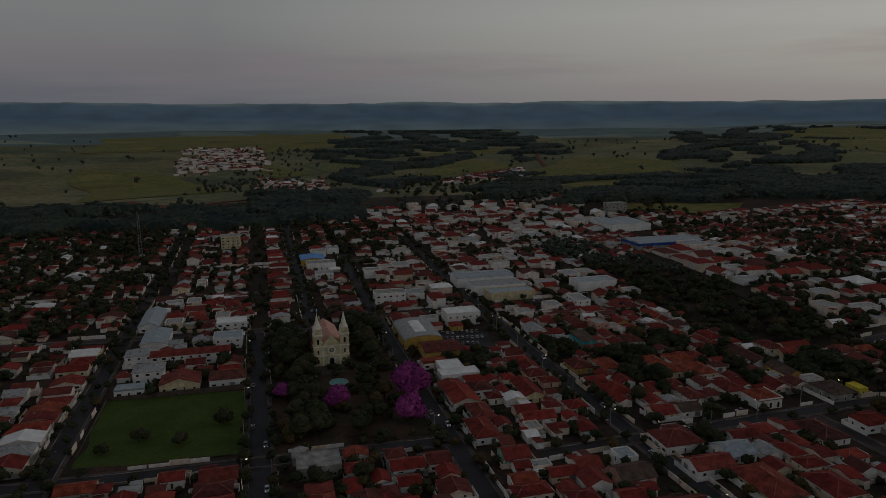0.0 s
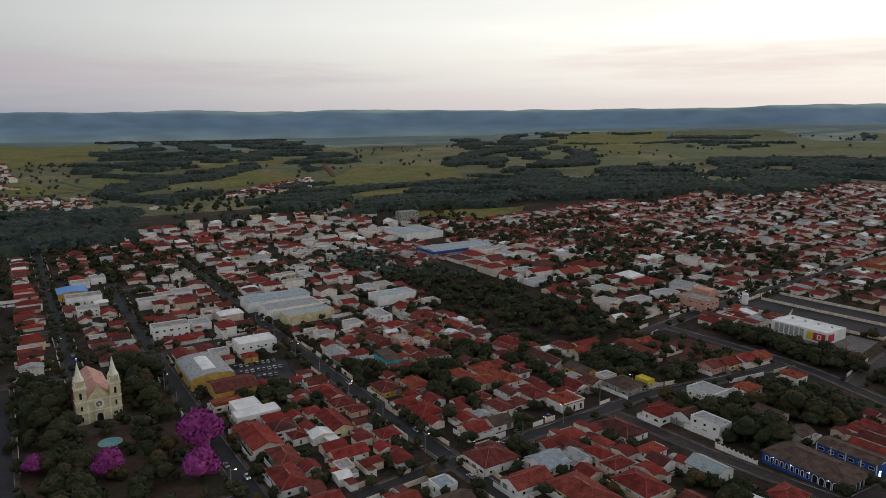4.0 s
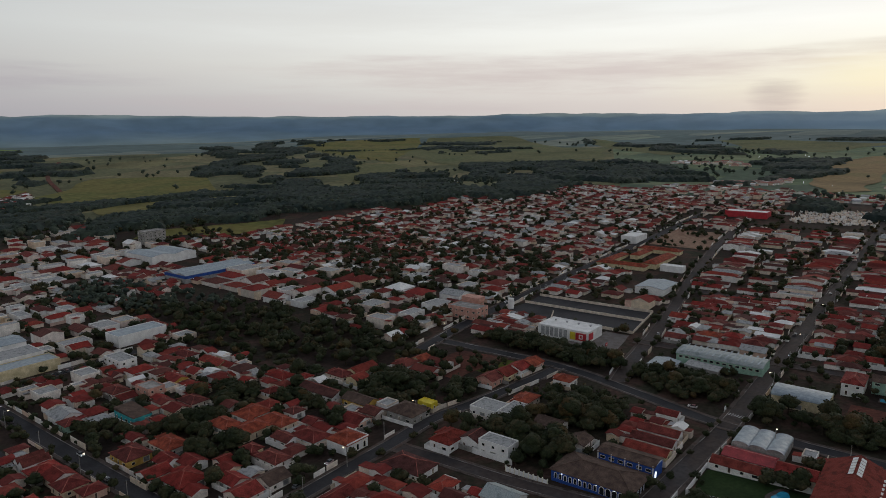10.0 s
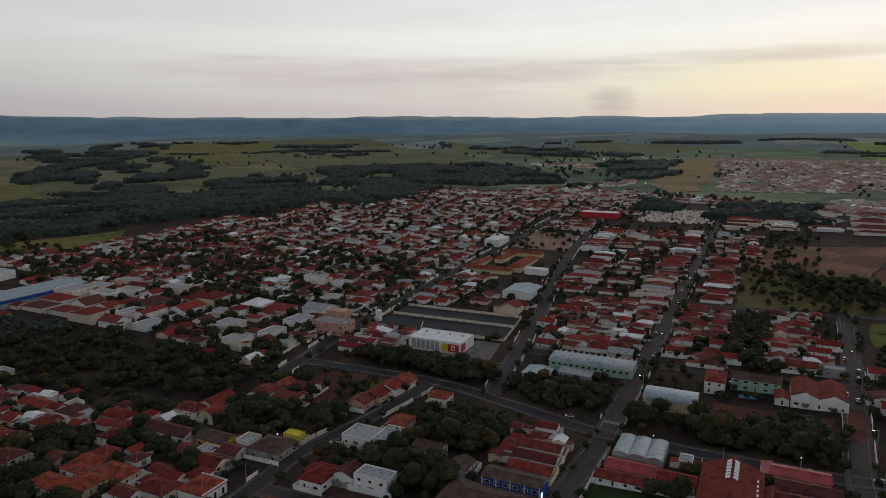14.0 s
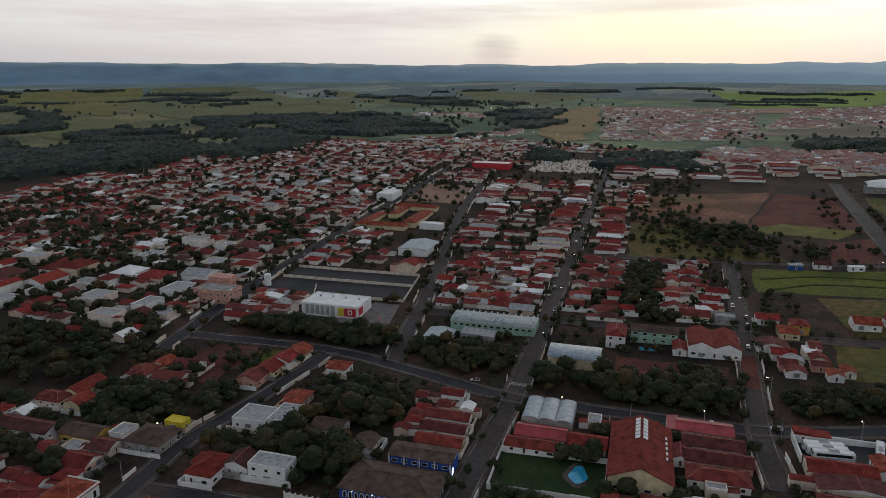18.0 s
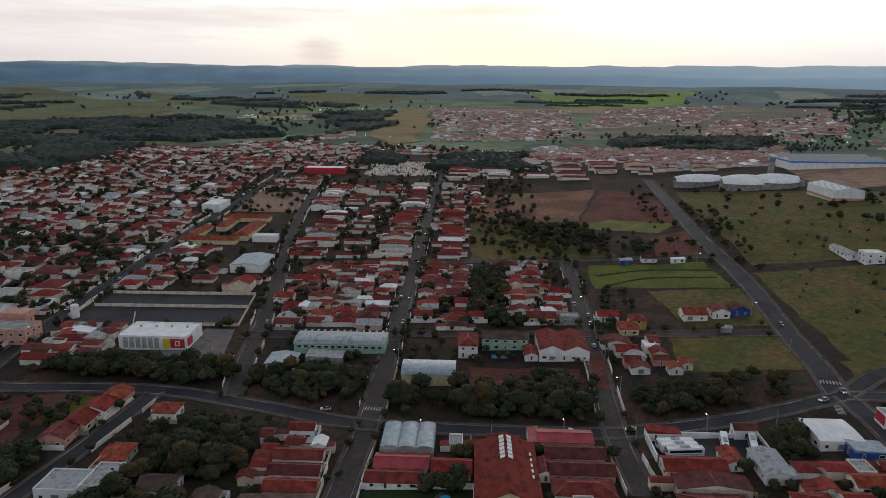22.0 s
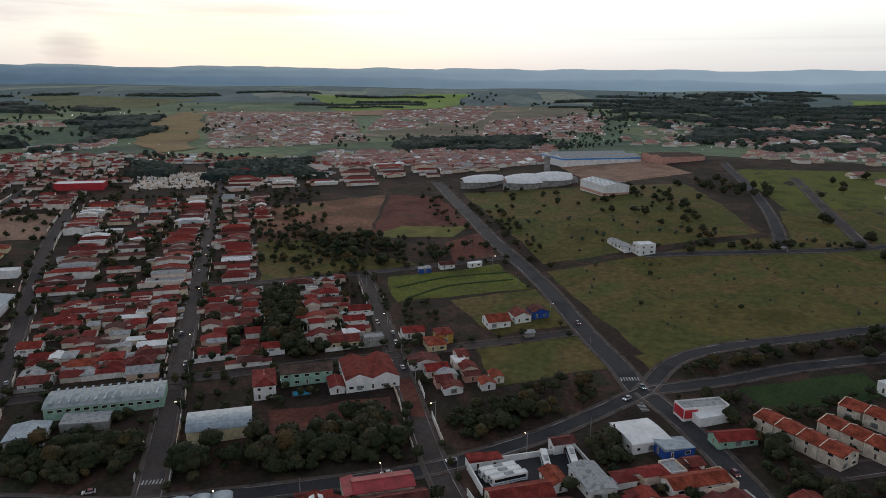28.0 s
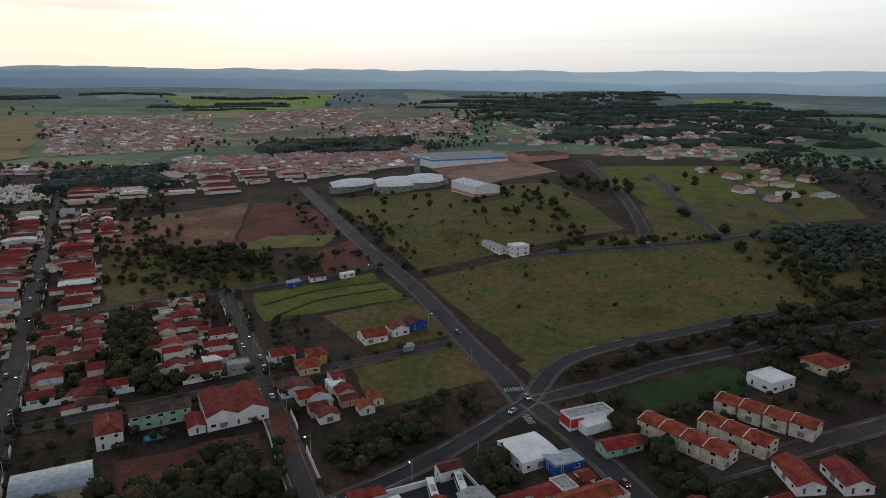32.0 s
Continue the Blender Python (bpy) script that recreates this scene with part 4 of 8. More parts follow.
def building(name, label, category, u, v, w, d, h=3.2, roof="hip", rm="tile", wm="paint", rise=None, rot=0.0, storeys=1, glazed=True, group="", ridge_along=None, gates=0, over=0.5, claimed=True, wing=None):
    """A building at grid (u, v), w along u and d along v: walls, roof, windows and doors as parts."""
    ob = thing(name, u, v, label, category, group, rot)
    if claimed:
        claim(u - w / 2, u + w / 2, v - d / 2, v + d / 2)
    low = min(GZ(u + s * w / 2, v + t * d / 2) for s in (-1, 1) for t in (-1, 1)) - GZ(u, v) - .6
    along = ridge_along or ("x" if w >= d else "y")
    body = Mesh().box(-w / 2, w / 2, -d / 2, d / 2, low, h)
    top = Mesh()
    if rise is None:
        rise = min(w, d) * .5 * (.42 if roof != "shed" else .3)
    if roof == "hip":
        top.hip(w, d, h, rise, over)
    elif roof == "gable":
        top.gable(w, d, h, rise, over, 0, 1, along=along)
    elif roof == "vault":
        top.vault(w, d, h, rise, .3, 0, 1, along=along)
    elif roof == "twin":
        for s in (-1, 1):
            if along == "x":
                top.gable(w, d / 2, h, rise, .12, 0, 1, 0, s * d / 4, "x")
            else:
                top.gable(w / 2, d, h, rise, .12, 0, 1, s * w / 4, 0, "y")
    elif roof == "shed":
        s = (0, rise) if (int(u * 7 + v * 3) % 2) else (rise, 0)
        a, b = w / 2 + .1, d / 2 + .1
        zz = [h + s[0], h + s[0], h + s[1], h + s[1]]
        vs = [(-a, -b, zz[0]), (a, -b, zz[1]), (a, b, zz[2]), (-a, b, zz[3])]
        top.add(vs + [(x, y, z + .15) for x, y, z in vs] + [(x, y, h - .02) for x, y, z in vs],
                [(4, 5, 6, 7), (8, 9, 5, 4), (9, 10, 6, 5), (10, 11, 7, 6), (11, 8, 4, 7)], 0)
    elif roof == "flat":
        top.box(-w / 2 + .2, w / 2 - .2, -d / 2 + .2, d / 2 - .2, h, h + .12, 0)
        ring = []
        for q, z in ((0, h), (0, h + .6), (.22, h + .6), (.22, h)):
            ring += [(-w / 2 + q, -d / 2 + q, z), (w / 2 - q, -d / 2 + q, z), (w / 2 - q, d / 2 - q, z), (-w / 2 + q, d / 2 - q, z)]
        part("parapet", Mesh().add(ring, [(r * 4 + i, r * 4 + (i + 1) % 4, r * 4 + 4 + (i + 1) % 4, r * 4 + 4 + i) for r in range(3) for i in range(4)]), wm, ob)
    part("wall", body, wm, ob)
    part("roof", top, [rm, wm], ob)
    if roof in ("hip", "gable") and min(w, d) > 4:
        cap = Mesh()
        zt = h + rise
        if roof == "gable" and along == "x":
            cap.box(-w / 2 - over, w / 2 + over, -.14, .14, zt + .12, zt + .26)
        elif roof == "gable":
            cap.box(-.14, .14, -d / 2 - over, d / 2 + over, zt + .12, zt + .26)
        else:
            k = (min(w, d) / 2 + over) * .96
            ra, rb = max(w / 2 + over - k, .1), max(d / 2 + over - k, .1)
            cap.box(-ra - .1, ra + .1, -rb - .1, rb + .1, zt - .06, zt + .12)
            for sx in (-1, 1):
                for sy in (-1, 1):
                    cap.beam((sx * (w / 2 + over), sy * (d / 2 + over), h), (sx * ra, sy * rb, zt))
        part("ridge_cap", cap, "ridge" if rm in ("tile", "orange") else rm, ob)
    if wing:
        ww, wd, wx, wy, wh = wing
        part("wing_wall", Mesh().box(wx - ww / 2, wx + ww / 2, wy - wd / 2, wy + wd / 2, low, wh), wm, ob)
        part("wing_roof", Mesh().hip(ww, wd, wh, min(ww, wd) * .2, .35, 0, wx, wy) if roof == "hip" else Mesh().gable(ww, wd, wh, min(ww, wd) * .2, .3, 0, 1, wx, wy, "x" if ww > wd else "y"), [rm, wm], ob)
    if glazed:
        pick = random.Random(int(u * 31 + v * 17))
        for s in range(storeys):
            z = 1.0 + s * h / storeys
            for sx, sy, span, turn in ((-w / 2, 0, d, -90), (0, -d / 2, w, 0) if v > 70 else (0, d / 2, w, 180)):
                k = max(1, int(span / 4.2))
                for i in range(k):
                    o = (i + .5) / k * span - span / 2
                    at = (sx, o, z) if sx else (o, sy, z)
                    if s == 0 and i == k // 2:
                        part("door", GATE if pick.random() < .35 and span > 7 else DOOR, None, ob, "", (at[0], at[1], 0.36), turn)
                    else:
                        part("window", WIN if pick.random() < .6 else WIDE, None, ob, "", at, turn)
    for i in range(gates):
        o = (i + .5) / gates * d - d / 2
        part("gate", GATE, None, ob, "", (-w / 2, o, 0.1), -90)
    return ob


def garden_wall(u0, u1, v0, v1, h=2.0, mat="paint", gap=3.0):
    """A boundary wall round a lot, with a gap for the gate on the low-u side."""
    cu, cv = (u0 + u1) / 2, (v0 + v1) / 2
    ob = thing("garden_wall", cu, cv, "weathered painted boundary wall round a house lot", "wall", "lot walls")
    z0 = GZ(cu, cv)
    for a, b, c, d in ((u0, u1, v0, v0), (u0, u1, v1, v1), (u1, u1, v0, v1), (u0, u0, v0 + gap, v1)):
        m = Mesh()
        n = 4
        for i in range(n):
            pa, pb = i / n, (i + 1) / n
            ua, ub, va, vb = a + (b - a) * pa, a + (b - a) * pb, c + (d - c) * pa, c + (d - c) * pb
            z = GZ((ua + ub) / 2, (va + vb) / 2) - z0
            m.box(min(ua, ub) - cu - .08, max(ua, ub) - cu + .08, min(va, vb) - cv - .08, max(va, vb) - cv + .08, z - .5, z + h)
        part("wall_run", m, mat, ob)


FARH = Mesh()


def far_house(u, v, w, d, h, turn90, rnd, wall=0, flat=.05, clay=1):
    """A small house of the distant streets, added to the joined rest."""
    x, y = G(u, v)
    z = land(x, y)
    if turn90:
        w, d = d, w
    m = Mesh().box(-w / 2, w / 2, -d / 2, d / 2, -1.2, h, wall)
    k = rnd.random()
    mat = clay if k < .86 else (2 if k < .94 else 3)
    rise = min(w, d) * rnd.uniform(.15, .24)
    k = rnd.random()
    if k < .4:
        m.hip(w, d, h, rise, .6, mat, thick=.12)
    elif k < 1 - flat:
        m.gable(w, d, h, rise, .5, mat, wall, along=rnd.choice("xy"))
    else:
        m.box(-w / 2 + .3, w / 2 - .3, -d / 2 + .3, d / 2 - .3, h, h + .15, 2)
        for x0, x1, y0, y1 in ((-w / 2, w / 2, -d / 2, -d / 2 + .25), (-w / 2, w / 2, d / 2 - .25, d / 2), (-w / 2, -w / 2 + .25, -d / 2 + .25, d / 2 - .25), (w / 2 - .25, w / 2, -d / 2 + .25, d / 2 - .25)):
            m.box(x0, x1, y0, y1, h, h + .7, wall)
    for _ in range(2):
        if rnd.random() < .55:
            sx, sy = rnd.choice((-1, 1)), rnd.choice((-1, 1))
            a, b, q = rnd.uniform(2.5, 4.5), rnd.uniform(3, 6), h - rnd.uniform(.3, .9)
            cx, cy = sx * (w / 2 - a / 2), sy * (d / 2 + b / 2)
            m.box(cx - a / 2, cx + a / 2, cy - b / 2, cy + b / 2, -1, q, 0)
            m.add([(cx - a / 2 - .2, cy - b / 2, q + .5), (cx + a / 2 + .2, cy - b / 2, q + .5), (cx + a / 2 + .2, cy + b / 2 + .2, q), (cx - a / 2 - .2, cy + b / 2 + .2, q),
                   (cx - a / 2 - .2, cy - b / 2, q + .65), (cx + a / 2 + .2, cy - b / 2, q + .65), (cx + a / 2 + .2, cy + b / 2 + .2, q + .15), (cx - a / 2 - .2, cy + b / 2 + .2, q + .15)],
                  [(4, 5, 6, 7), (0, 1, 5, 4), (2, 3, 7, 6), (1, 2, 6, 5), (3, 0, 4, 7)], rnd.choice((mat, clay, clay, 2)))
    if rnd.random() < .22:
        # a stretch of white lot wall
        s = rnd.choice((-1, 1))
        m.box(-w / 2 - 2, w / 2 + 2, s * (d / 2 + 3), s * (d / 2 + 3) + .2, -1, 1.9, 0)
    o = len(FARH.v)
    for p in m.v:
        px, py = p[0] * CT - p[1] * ST, p[0] * ST + p[1] * CT
        FARH.v.append((x + px, y + py, z + p[2]))
    FARH.f += [tuple(i + o for i in f) for f in m.f]
    FARH.m += m.m


CAM = (25, 85)
COUNT = [0]


WALLS = [0]


def lot_wall(u, v, w, d, rnd):
    """A weathered wall round three sides of a small house lot."""
    WALLS[0] += 1
    if WALLS[0] > 280:
        return
    a, b, h = w / 2 + rnd.uniform(.8, 2.2), d / 2 + rnd.uniform(.8, 2.5), rnd.uniform(1.7, 2.5)
    x, y = G(u, v)
    m = Mesh()
    s = rnd.choice((-1, 1))
    path = [(-a, -b * s), (-a, b * s), (a, b * s), (a, -b * s * .2)]
    inn = [(-a + .18, -b * s), (-a + .18, (b - .18) * s), (a - .18, (b - .18) * s), (a - .18, -b * s * .2)]
    z = [land(*G(u + p, v + q)) - land(x, y) for p, q in path]
    vs = [(p, q, k - 1) for (p, q), k in zip(path, z)] + [(p, q, k + h) for (p, q), k in zip(path, z)] + [(p, q, k + h) for (p, q), k in zip(inn, z)] + [(p, q, k - 1) for (p, q), k in zip(inn, z)]
    m.add(vs, [(r * 4 + i, r * 4 + i + 1, r * 4 + 5 + i, r * 4 + 4 + i) for r in range(3) for i in range(3)] + [(0, 4, 8, 12), (3, 15, 11, 7)])
    ob = new("garden_wall", m.data("garden_wall", rnd.choice(("paint", "white", "concrete", "paint"))))
    ob.matrix_basis = pose(x, y, land(x, y), 0, 0, 15)
    tagged(ob, "weathered plastered wall round a house lot", "wall", "lot walls")


def lot_house(u, v, w, d, rnd, face):
    """One house on one lot of a street: near ones in full, far ones in the joined rest."""
    if not free(u, v, w, d):
        return
    dist = math.hypot(u - CAM[0], v - CAM[1])
    if dist > 330 or COUNT[0] > 320:
        far_house(u, v, w, d, 2.4 + rnd.random() * .7 + (2.4 if rnd.random() < .05 else 0), False, rnd)
        return
    COUNT[0] += 1
    k = rnd.random()
    rm = "tile" if k < .84 else ("grey" if k < .93 else ("orange" if k < .97 else "white"))
    roof = rnd.choice(("hip", "hip", "gable", "gable", "twin" if min(w, d) > 8 else "gable", "shed" if rm != "tile" else "hip"))
    wm = "paint" if rnd.random() < .8 else rnd.choice(("white", "cream", "pink", "ochre", "green"))
    word = {"hip": "hipped", "gable": "gabled", "twin": "double-gabled", "shed": "single-slope"}[roof]
    wing = (w * .42, d * .4, (-1) ** COUNT[0] * w * .3, d * .62, 2.7) if rnd.random() < .5 and face else None
    building("house", "low %s house under a %s %s roof" % (WORDS[wm], word, WORDS[rm]), "house", u, v, w, d, 3.0 + rnd.random() * .6, roof, rm, wm, group="town houses", ridge_along="x" if rnd.random() < .5 else "y", claimed=True, wing=wing)
    if rnd.random() < .8:
        lot_wall(u, v, w, d, rnd)


def block(u0, u1, v0, v1, along="v", lot=9.5, dens=.97, seed=1, rows=0):
    """Houses in rows back to back between the two long sides of a block."""
    rnd = random.Random(seed)
    a0, a1, b0, b1 = (v0, v1, u0, u1) if along == "v" else (u0, u1, v0, v1)
    k = max(1, int((a1 - a0) / lot))
    lot, dens = lot * .9, min(1, dens * 1.08)
    k = max(1, int((a1 - a0) / lot))
    rows = rows or max(1, round((b1 - b0) / 15.5))
    deep = (b1 - b0) / rows
    for r in range(rows):
        edge = r in (0, rows - 1)
        shift = rnd.uniform(-3, 3)
        for i in range(k):
            if rnd.random() > (dens if edge else dens * .72):
                continue
            a = a0 + (i + .5) * (a1 - a0) / k + rnd.uniform(-1.6, 1.6) + (0 if edge else shift)
            wa, wb = (a1 - a0) / k * rnd.uniform(.62, .94), deep * rnd.uniform(.5, .86)
            b = b0 + deep * (r + .5) + rnd.uniform(-.08, .08) * deep
            if edge:
                b = b0 + 1.0 + wb / 2 + rnd.uniform(0, 2.5) if r == 0 else b1 - 1.0 - wb / 2 - rnd.uniform(0, 2.5)
            if not edge:
                wa, wb = wa * .8, wb * .8
            p = (b, a, wb, wa) if along == "v" else (a, b, wa, wb)
            lot_house(*p, rnd, edge)


def placed(label, u, v, w, d, h, roof, rm, wm):
    """A house of the nearer streets, at its own place."""
    if not free(u, v, w * .6, d * .6):
        return
    building("house", label, "house", u, v, w, d, h, roof, rm, wm, storeys=2 if h > 5 else 1, group="town houses", wing=(w * .5, d * .45, w * .25, d * .55, h - .6) if roof == "hip" and d < 15 else None)
    lot_wall(u, v, w, d, random.Random(int(u * 3 + v)))


def infill(u0, u1, v0, v1, tries, seed, lo=4.5, hi=9.5):
    """Small houses and sheds wherever a crowded block has room for one."""
    rnd = random.Random(seed)
    for _ in range(tries):
        w, d = rnd.uniform(lo, hi), rnd.uniform(lo, hi)
        u, v = rnd.uniform(u0 + w / 2, u1 - w / 2), rnd.uniform(v0 + d / 2, v1 - d / 2)
        if free(u, v, w + .6, d + .6) and not on_street(u - w / 2, v) and not on_street(u + w / 2, v) and not on_street(u, v - d / 2) and not on_street(u, v + d / 2):
            claim(u - w / 2, u + w / 2, v - d / 2, v + d / 2)
            far_house(u, v, w, d, rnd.uniform(2.6, 3.6), False, rnd)


def shops(u0, u1, v0, v1, tries, seed, lo=8, hi=17):
    """Taller white and pale shops and houses of the centre, some with flat roofs behind parapets."""
    rnd = random.Random(seed)
    for _ in range(tries):
        w, d = rnd.uniform(lo, hi), rnd.uniform(lo, hi)
        u, v = rnd.uniform(u0 + w / 2, u1 - w / 2), rnd.uniform(v0 + d / 2, v1 - d / 2)
        if free(u, v, w + .6, d + .6) and not on_street(u - w / 2, v) and not on_street(u + w / 2, v) and not on_street(u, v - d / 2) and not on_street(u, v + d / 2):
            claim(u - w / 2, u + w / 2, v - d / 2, v + d / 2)
            far_house(u, v, w, d, rnd.choice((3.4, 3.8, 4.4, 6.2)), False, rnd, rnd.choice((0, 0, 3)), .40)


# ---- trees ----
def crown_form(seed, lobes, sub, leaves, size=.11, tall=.8):
    """A crown about one unit in radius: uneven rounded boughs with leaf sprays standing off them; points and triangles."""
    r = np.random.RandomState(seed)
    bm = bmesh.new()
    bmesh.ops.create_icosphere(bm, subdivisions=sub, radius=1)
    bm.verts.ensure_lookup_table()
    ball = np.array([v.co[:] for v in bm.verts])
    tri = np.array([[v.index for v in f.verts] for f in bm.faces])
    bm.free()
    vs, fs, n, home = [], [], 0, []
    for i in range(lobes):
        a = 6.283 * (i + r.uniform(-.3, .3)) / max(1, lobes - 1)
        d = 0 if i == lobes - 1 else r.uniform(.28, .52)
        c = np.array([d * math.cos(a), d * math.sin(a), (.30 if d == 0 else r.uniform(-.34, .22)) * tall])
        rad = r.uniform(.42, .60) * (1.1 if lobes < 4 else 1)
        bumps = np.array([1 + .42 * noise.noise(Vector(p) * 2.4 + Vector((seed * 3.1, i * 5.7, 0))) for p in ball])
        q = ball * bumps[:, None] * rad * np.array([1.08, 1.08, .82])
        vs.append(q + c)
        fs.append(tri + n)
        n += len(ball)
        home.append((c, rad))
    p = r.normal(size=(leaves, 3))
    p[:, 2] = np.abs(p[:, 2]) * .9 - .25
    p /= np.linalg.norm(p, axis=1)[:, None]
    k = r.randint(0, lobes, leaves)
    at = np.array([h[0] for h in home])[k] + p * (np.array([h[1] for h in home])[k] * r.uniform(.86, 1.24, leaves))[:, None]
    a = np.cross(p + r.normal(scale=.6, size=p.shape), r.normal(size=p.shape))
    a /= np.linalg.norm(a, axis=1)[:, None]
    b = np.cross(p + r.normal(scale=.5, size=p.shape), a)
    b /= np.maximum(np.linalg.norm(b, axis=1), 1e-6)[:, None]
    w = r.uniform(.55, 1.25, (leaves, 1)) * size
    quad = np.stack([at - a * w - b * w * .6, at + a * w - b * w * .8, at + a * w * .7 + b * w, at - a * w * .9 + b * w * .7], 1).reshape(-1, 3)
    o = n + 4 * np.arange(leaves)[:, None]
    vs.append(quad)
    fs += [o + np.array([[0, 1, 2]]), o + np.array([[0, 2, 3]])]
    return np.concatenate(vs), np.concatenate(fs)


def crown_mesh(name, seed, mat, lobes=7, leaves=240, size=.085, tall=.8):
    v, f = crown_form(seed, lobes, 2, leaves, size, tall)
    me = bpy.data.meshes.new(name)
    me.from_pydata(v.tolist(), [], f.tolist())
    me.materials.append(M[mat])
    me.polygons.foreach_set("use_smooth", [True] * len(f))
    me.update()
    return me


def trunk_mesh(seed):
    """A tapered trunk with limbs, to a crown of radius one above it."""
    r = random.Random(seed)
    m = Mesh().ring([(-.3, .12), (0, .09), (.5, .07), (1.0, .05)], 7)
    for i in range(5):
        a, z = 2 * math.pi * i / 5 + r.uniform(-.4, .4), r.uniform(.45, .8)
        x, y, q = math.cos(a) * .55, math.sin(a) * .55, z + r.uniform(.35, .7)
        w = .03
        m.add([(w, -w, z), (-w, w, z), (0, 0, z + .06), (x + w * .4, y - w * .4, q), (x - w * .4, y + w * .4, q), (x, y, q + .03)],
              [(0, 1, 4, 3), (1, 2, 5, 4), (2, 0, 3, 5), (3, 4, 5)])
    return m.data("trunk", "bark")


CROWNS = [crown_mesh("crown", i, "leaf", 5 + i % 3, 300, .08, tall=.7 + .07 * i) for i in range(5)]
YELLOW = [crown_mesh("crown", 20 + i, "autumn", 6, 300, .09) for i in range(2)]
PINK = [crown_mesh("crown", 30 + i, "blossom", 8, 2300, .07, tall=.95) for i in range(2)]
TRUNKS = [trunk_mesh(i) for i in range(3)]
TREES = [0]


def tree(u, v, r=3.5, h=None, kind="leaf", label=""):
    """A tree with a crown of radius r whose middle is h above the ground."""
    if TREES[0] >= 290 and kind != "blossom":
        clump(u, v, r, 110, random.Random(int(u * 13 + v * 7)))
        return
    TREES[0] += 1
    k = TREES[0]
    h = h or r * 1.25
    words = {"leaf": "dark green broad-leaved tree among the houses", "autumn": "broad-leaved tree with yellowing olive leaves", "blossom": "pink trumpet tree in full magenta blossom"}[kind]
    ob = thing("tree", u, v, label or words, "tree", "trees of the town", rot=(k * 77) % 360)
    part("trunk", TRUNKS[k % 3], None, ob).scale = (r * .9, r * .9, h)
    c = part("crown", {"leaf": CROWNS, "autumn": YELLOW, "blossom": PINK}[kind][k % {"leaf": 5, "autumn": 2, "blossom": 2}[kind]], None, ob, "", (0, 0, h))
    c.scale = (r, r * (.9 + .2 * (k % 3) / 2), r * (.8 + .25 * (k % 4) / 3))


FORMS = {q: [crown_form(100 + k * 7 + i, *kind) for i in range(7)] for k, (q, kind) in enumerate(((100, (4, 2, 120, .105)), (60, (2, 2, 56, .14)), (30, (3, 1, 20, .19)), (0, (2, 1, 6, .26))))}
WOODS = {0: [], 2: [], 3: []}
STEMS = Mesh()


def clump(u, v, q, leaves, r):
    """One tree of a grove, of crown radius q, added to the joined woods: a lumpy leafy crown on a short stem."""
    x, y = G(u, v)
    z = land(x, y)
    level = 100 if leaves >= 100 else (60 if leaves >= 60 else (30 if leaves >= 30 else 0))
    form, a = r.choice(FORMS[level]), r.uniform(0, 6.283)
    c, s, wide, high = q * math.cos(a), q * math.sin(a), r.uniform(.85, 1.2), q * r.uniform(.75, 1.2)
    p = form[0]
    WOODS[0 if leaves < 28 else (3 if r.random() < .09 else 2)].append((np.stack([x + p[:, 0] * c * wide - p[:, 1] * s, y + p[:, 0] * s * wide + p[:, 1] * c, z + q * .82 + p[:, 2] * high], 1), form[1]))
    if leaves > 12:
        k = q * .07
        STEMS.add([(x - k, y - k, z - .3), (x + k, y - k, z - .3), (x, y + k, z - .3), (x, y, z + q)], [(0, 1, 3), (1, 2, 3), (2, 0, 3)])


def woods(corners, count, lo=2.5, hi=5.0, seed=1, leaves=16, check=False, spare=.0):
    """Groves between four corners; spare: the share of trees that may stand on open fields."""
    r = random.Random(seed)
    (ax, ay), (bx, by), (cx, cy), (dx, dy) = corners
    for _ in range(int(count * (.72 if leaves >= 60 else 1))):
        s, t = r.random(), r.random()
        u = (ax * (1 - s) + bx * s) * (1 - t) + (dx * (1 - s) + cx * s) * t
        v = (ay * (1 - s) + by * s) * (1 - t) + (dy * (1 - s) + cy * s) * t
        q = r.uniform(lo, hi)
        # far trees gather in groves
        if hi >= 7 and noise.noise(Vector((u * .006, v * .006, 33))) < r.uniform(-.25, .2):
            continue
        if check and not free(u, v, q, q):
            continue
        if not check and r.random() > spare and any(inside(u, v, f) for f in FIELDS):
            continue
        clump(u, v, q, leaves, r)


CANOPY = Mesh()


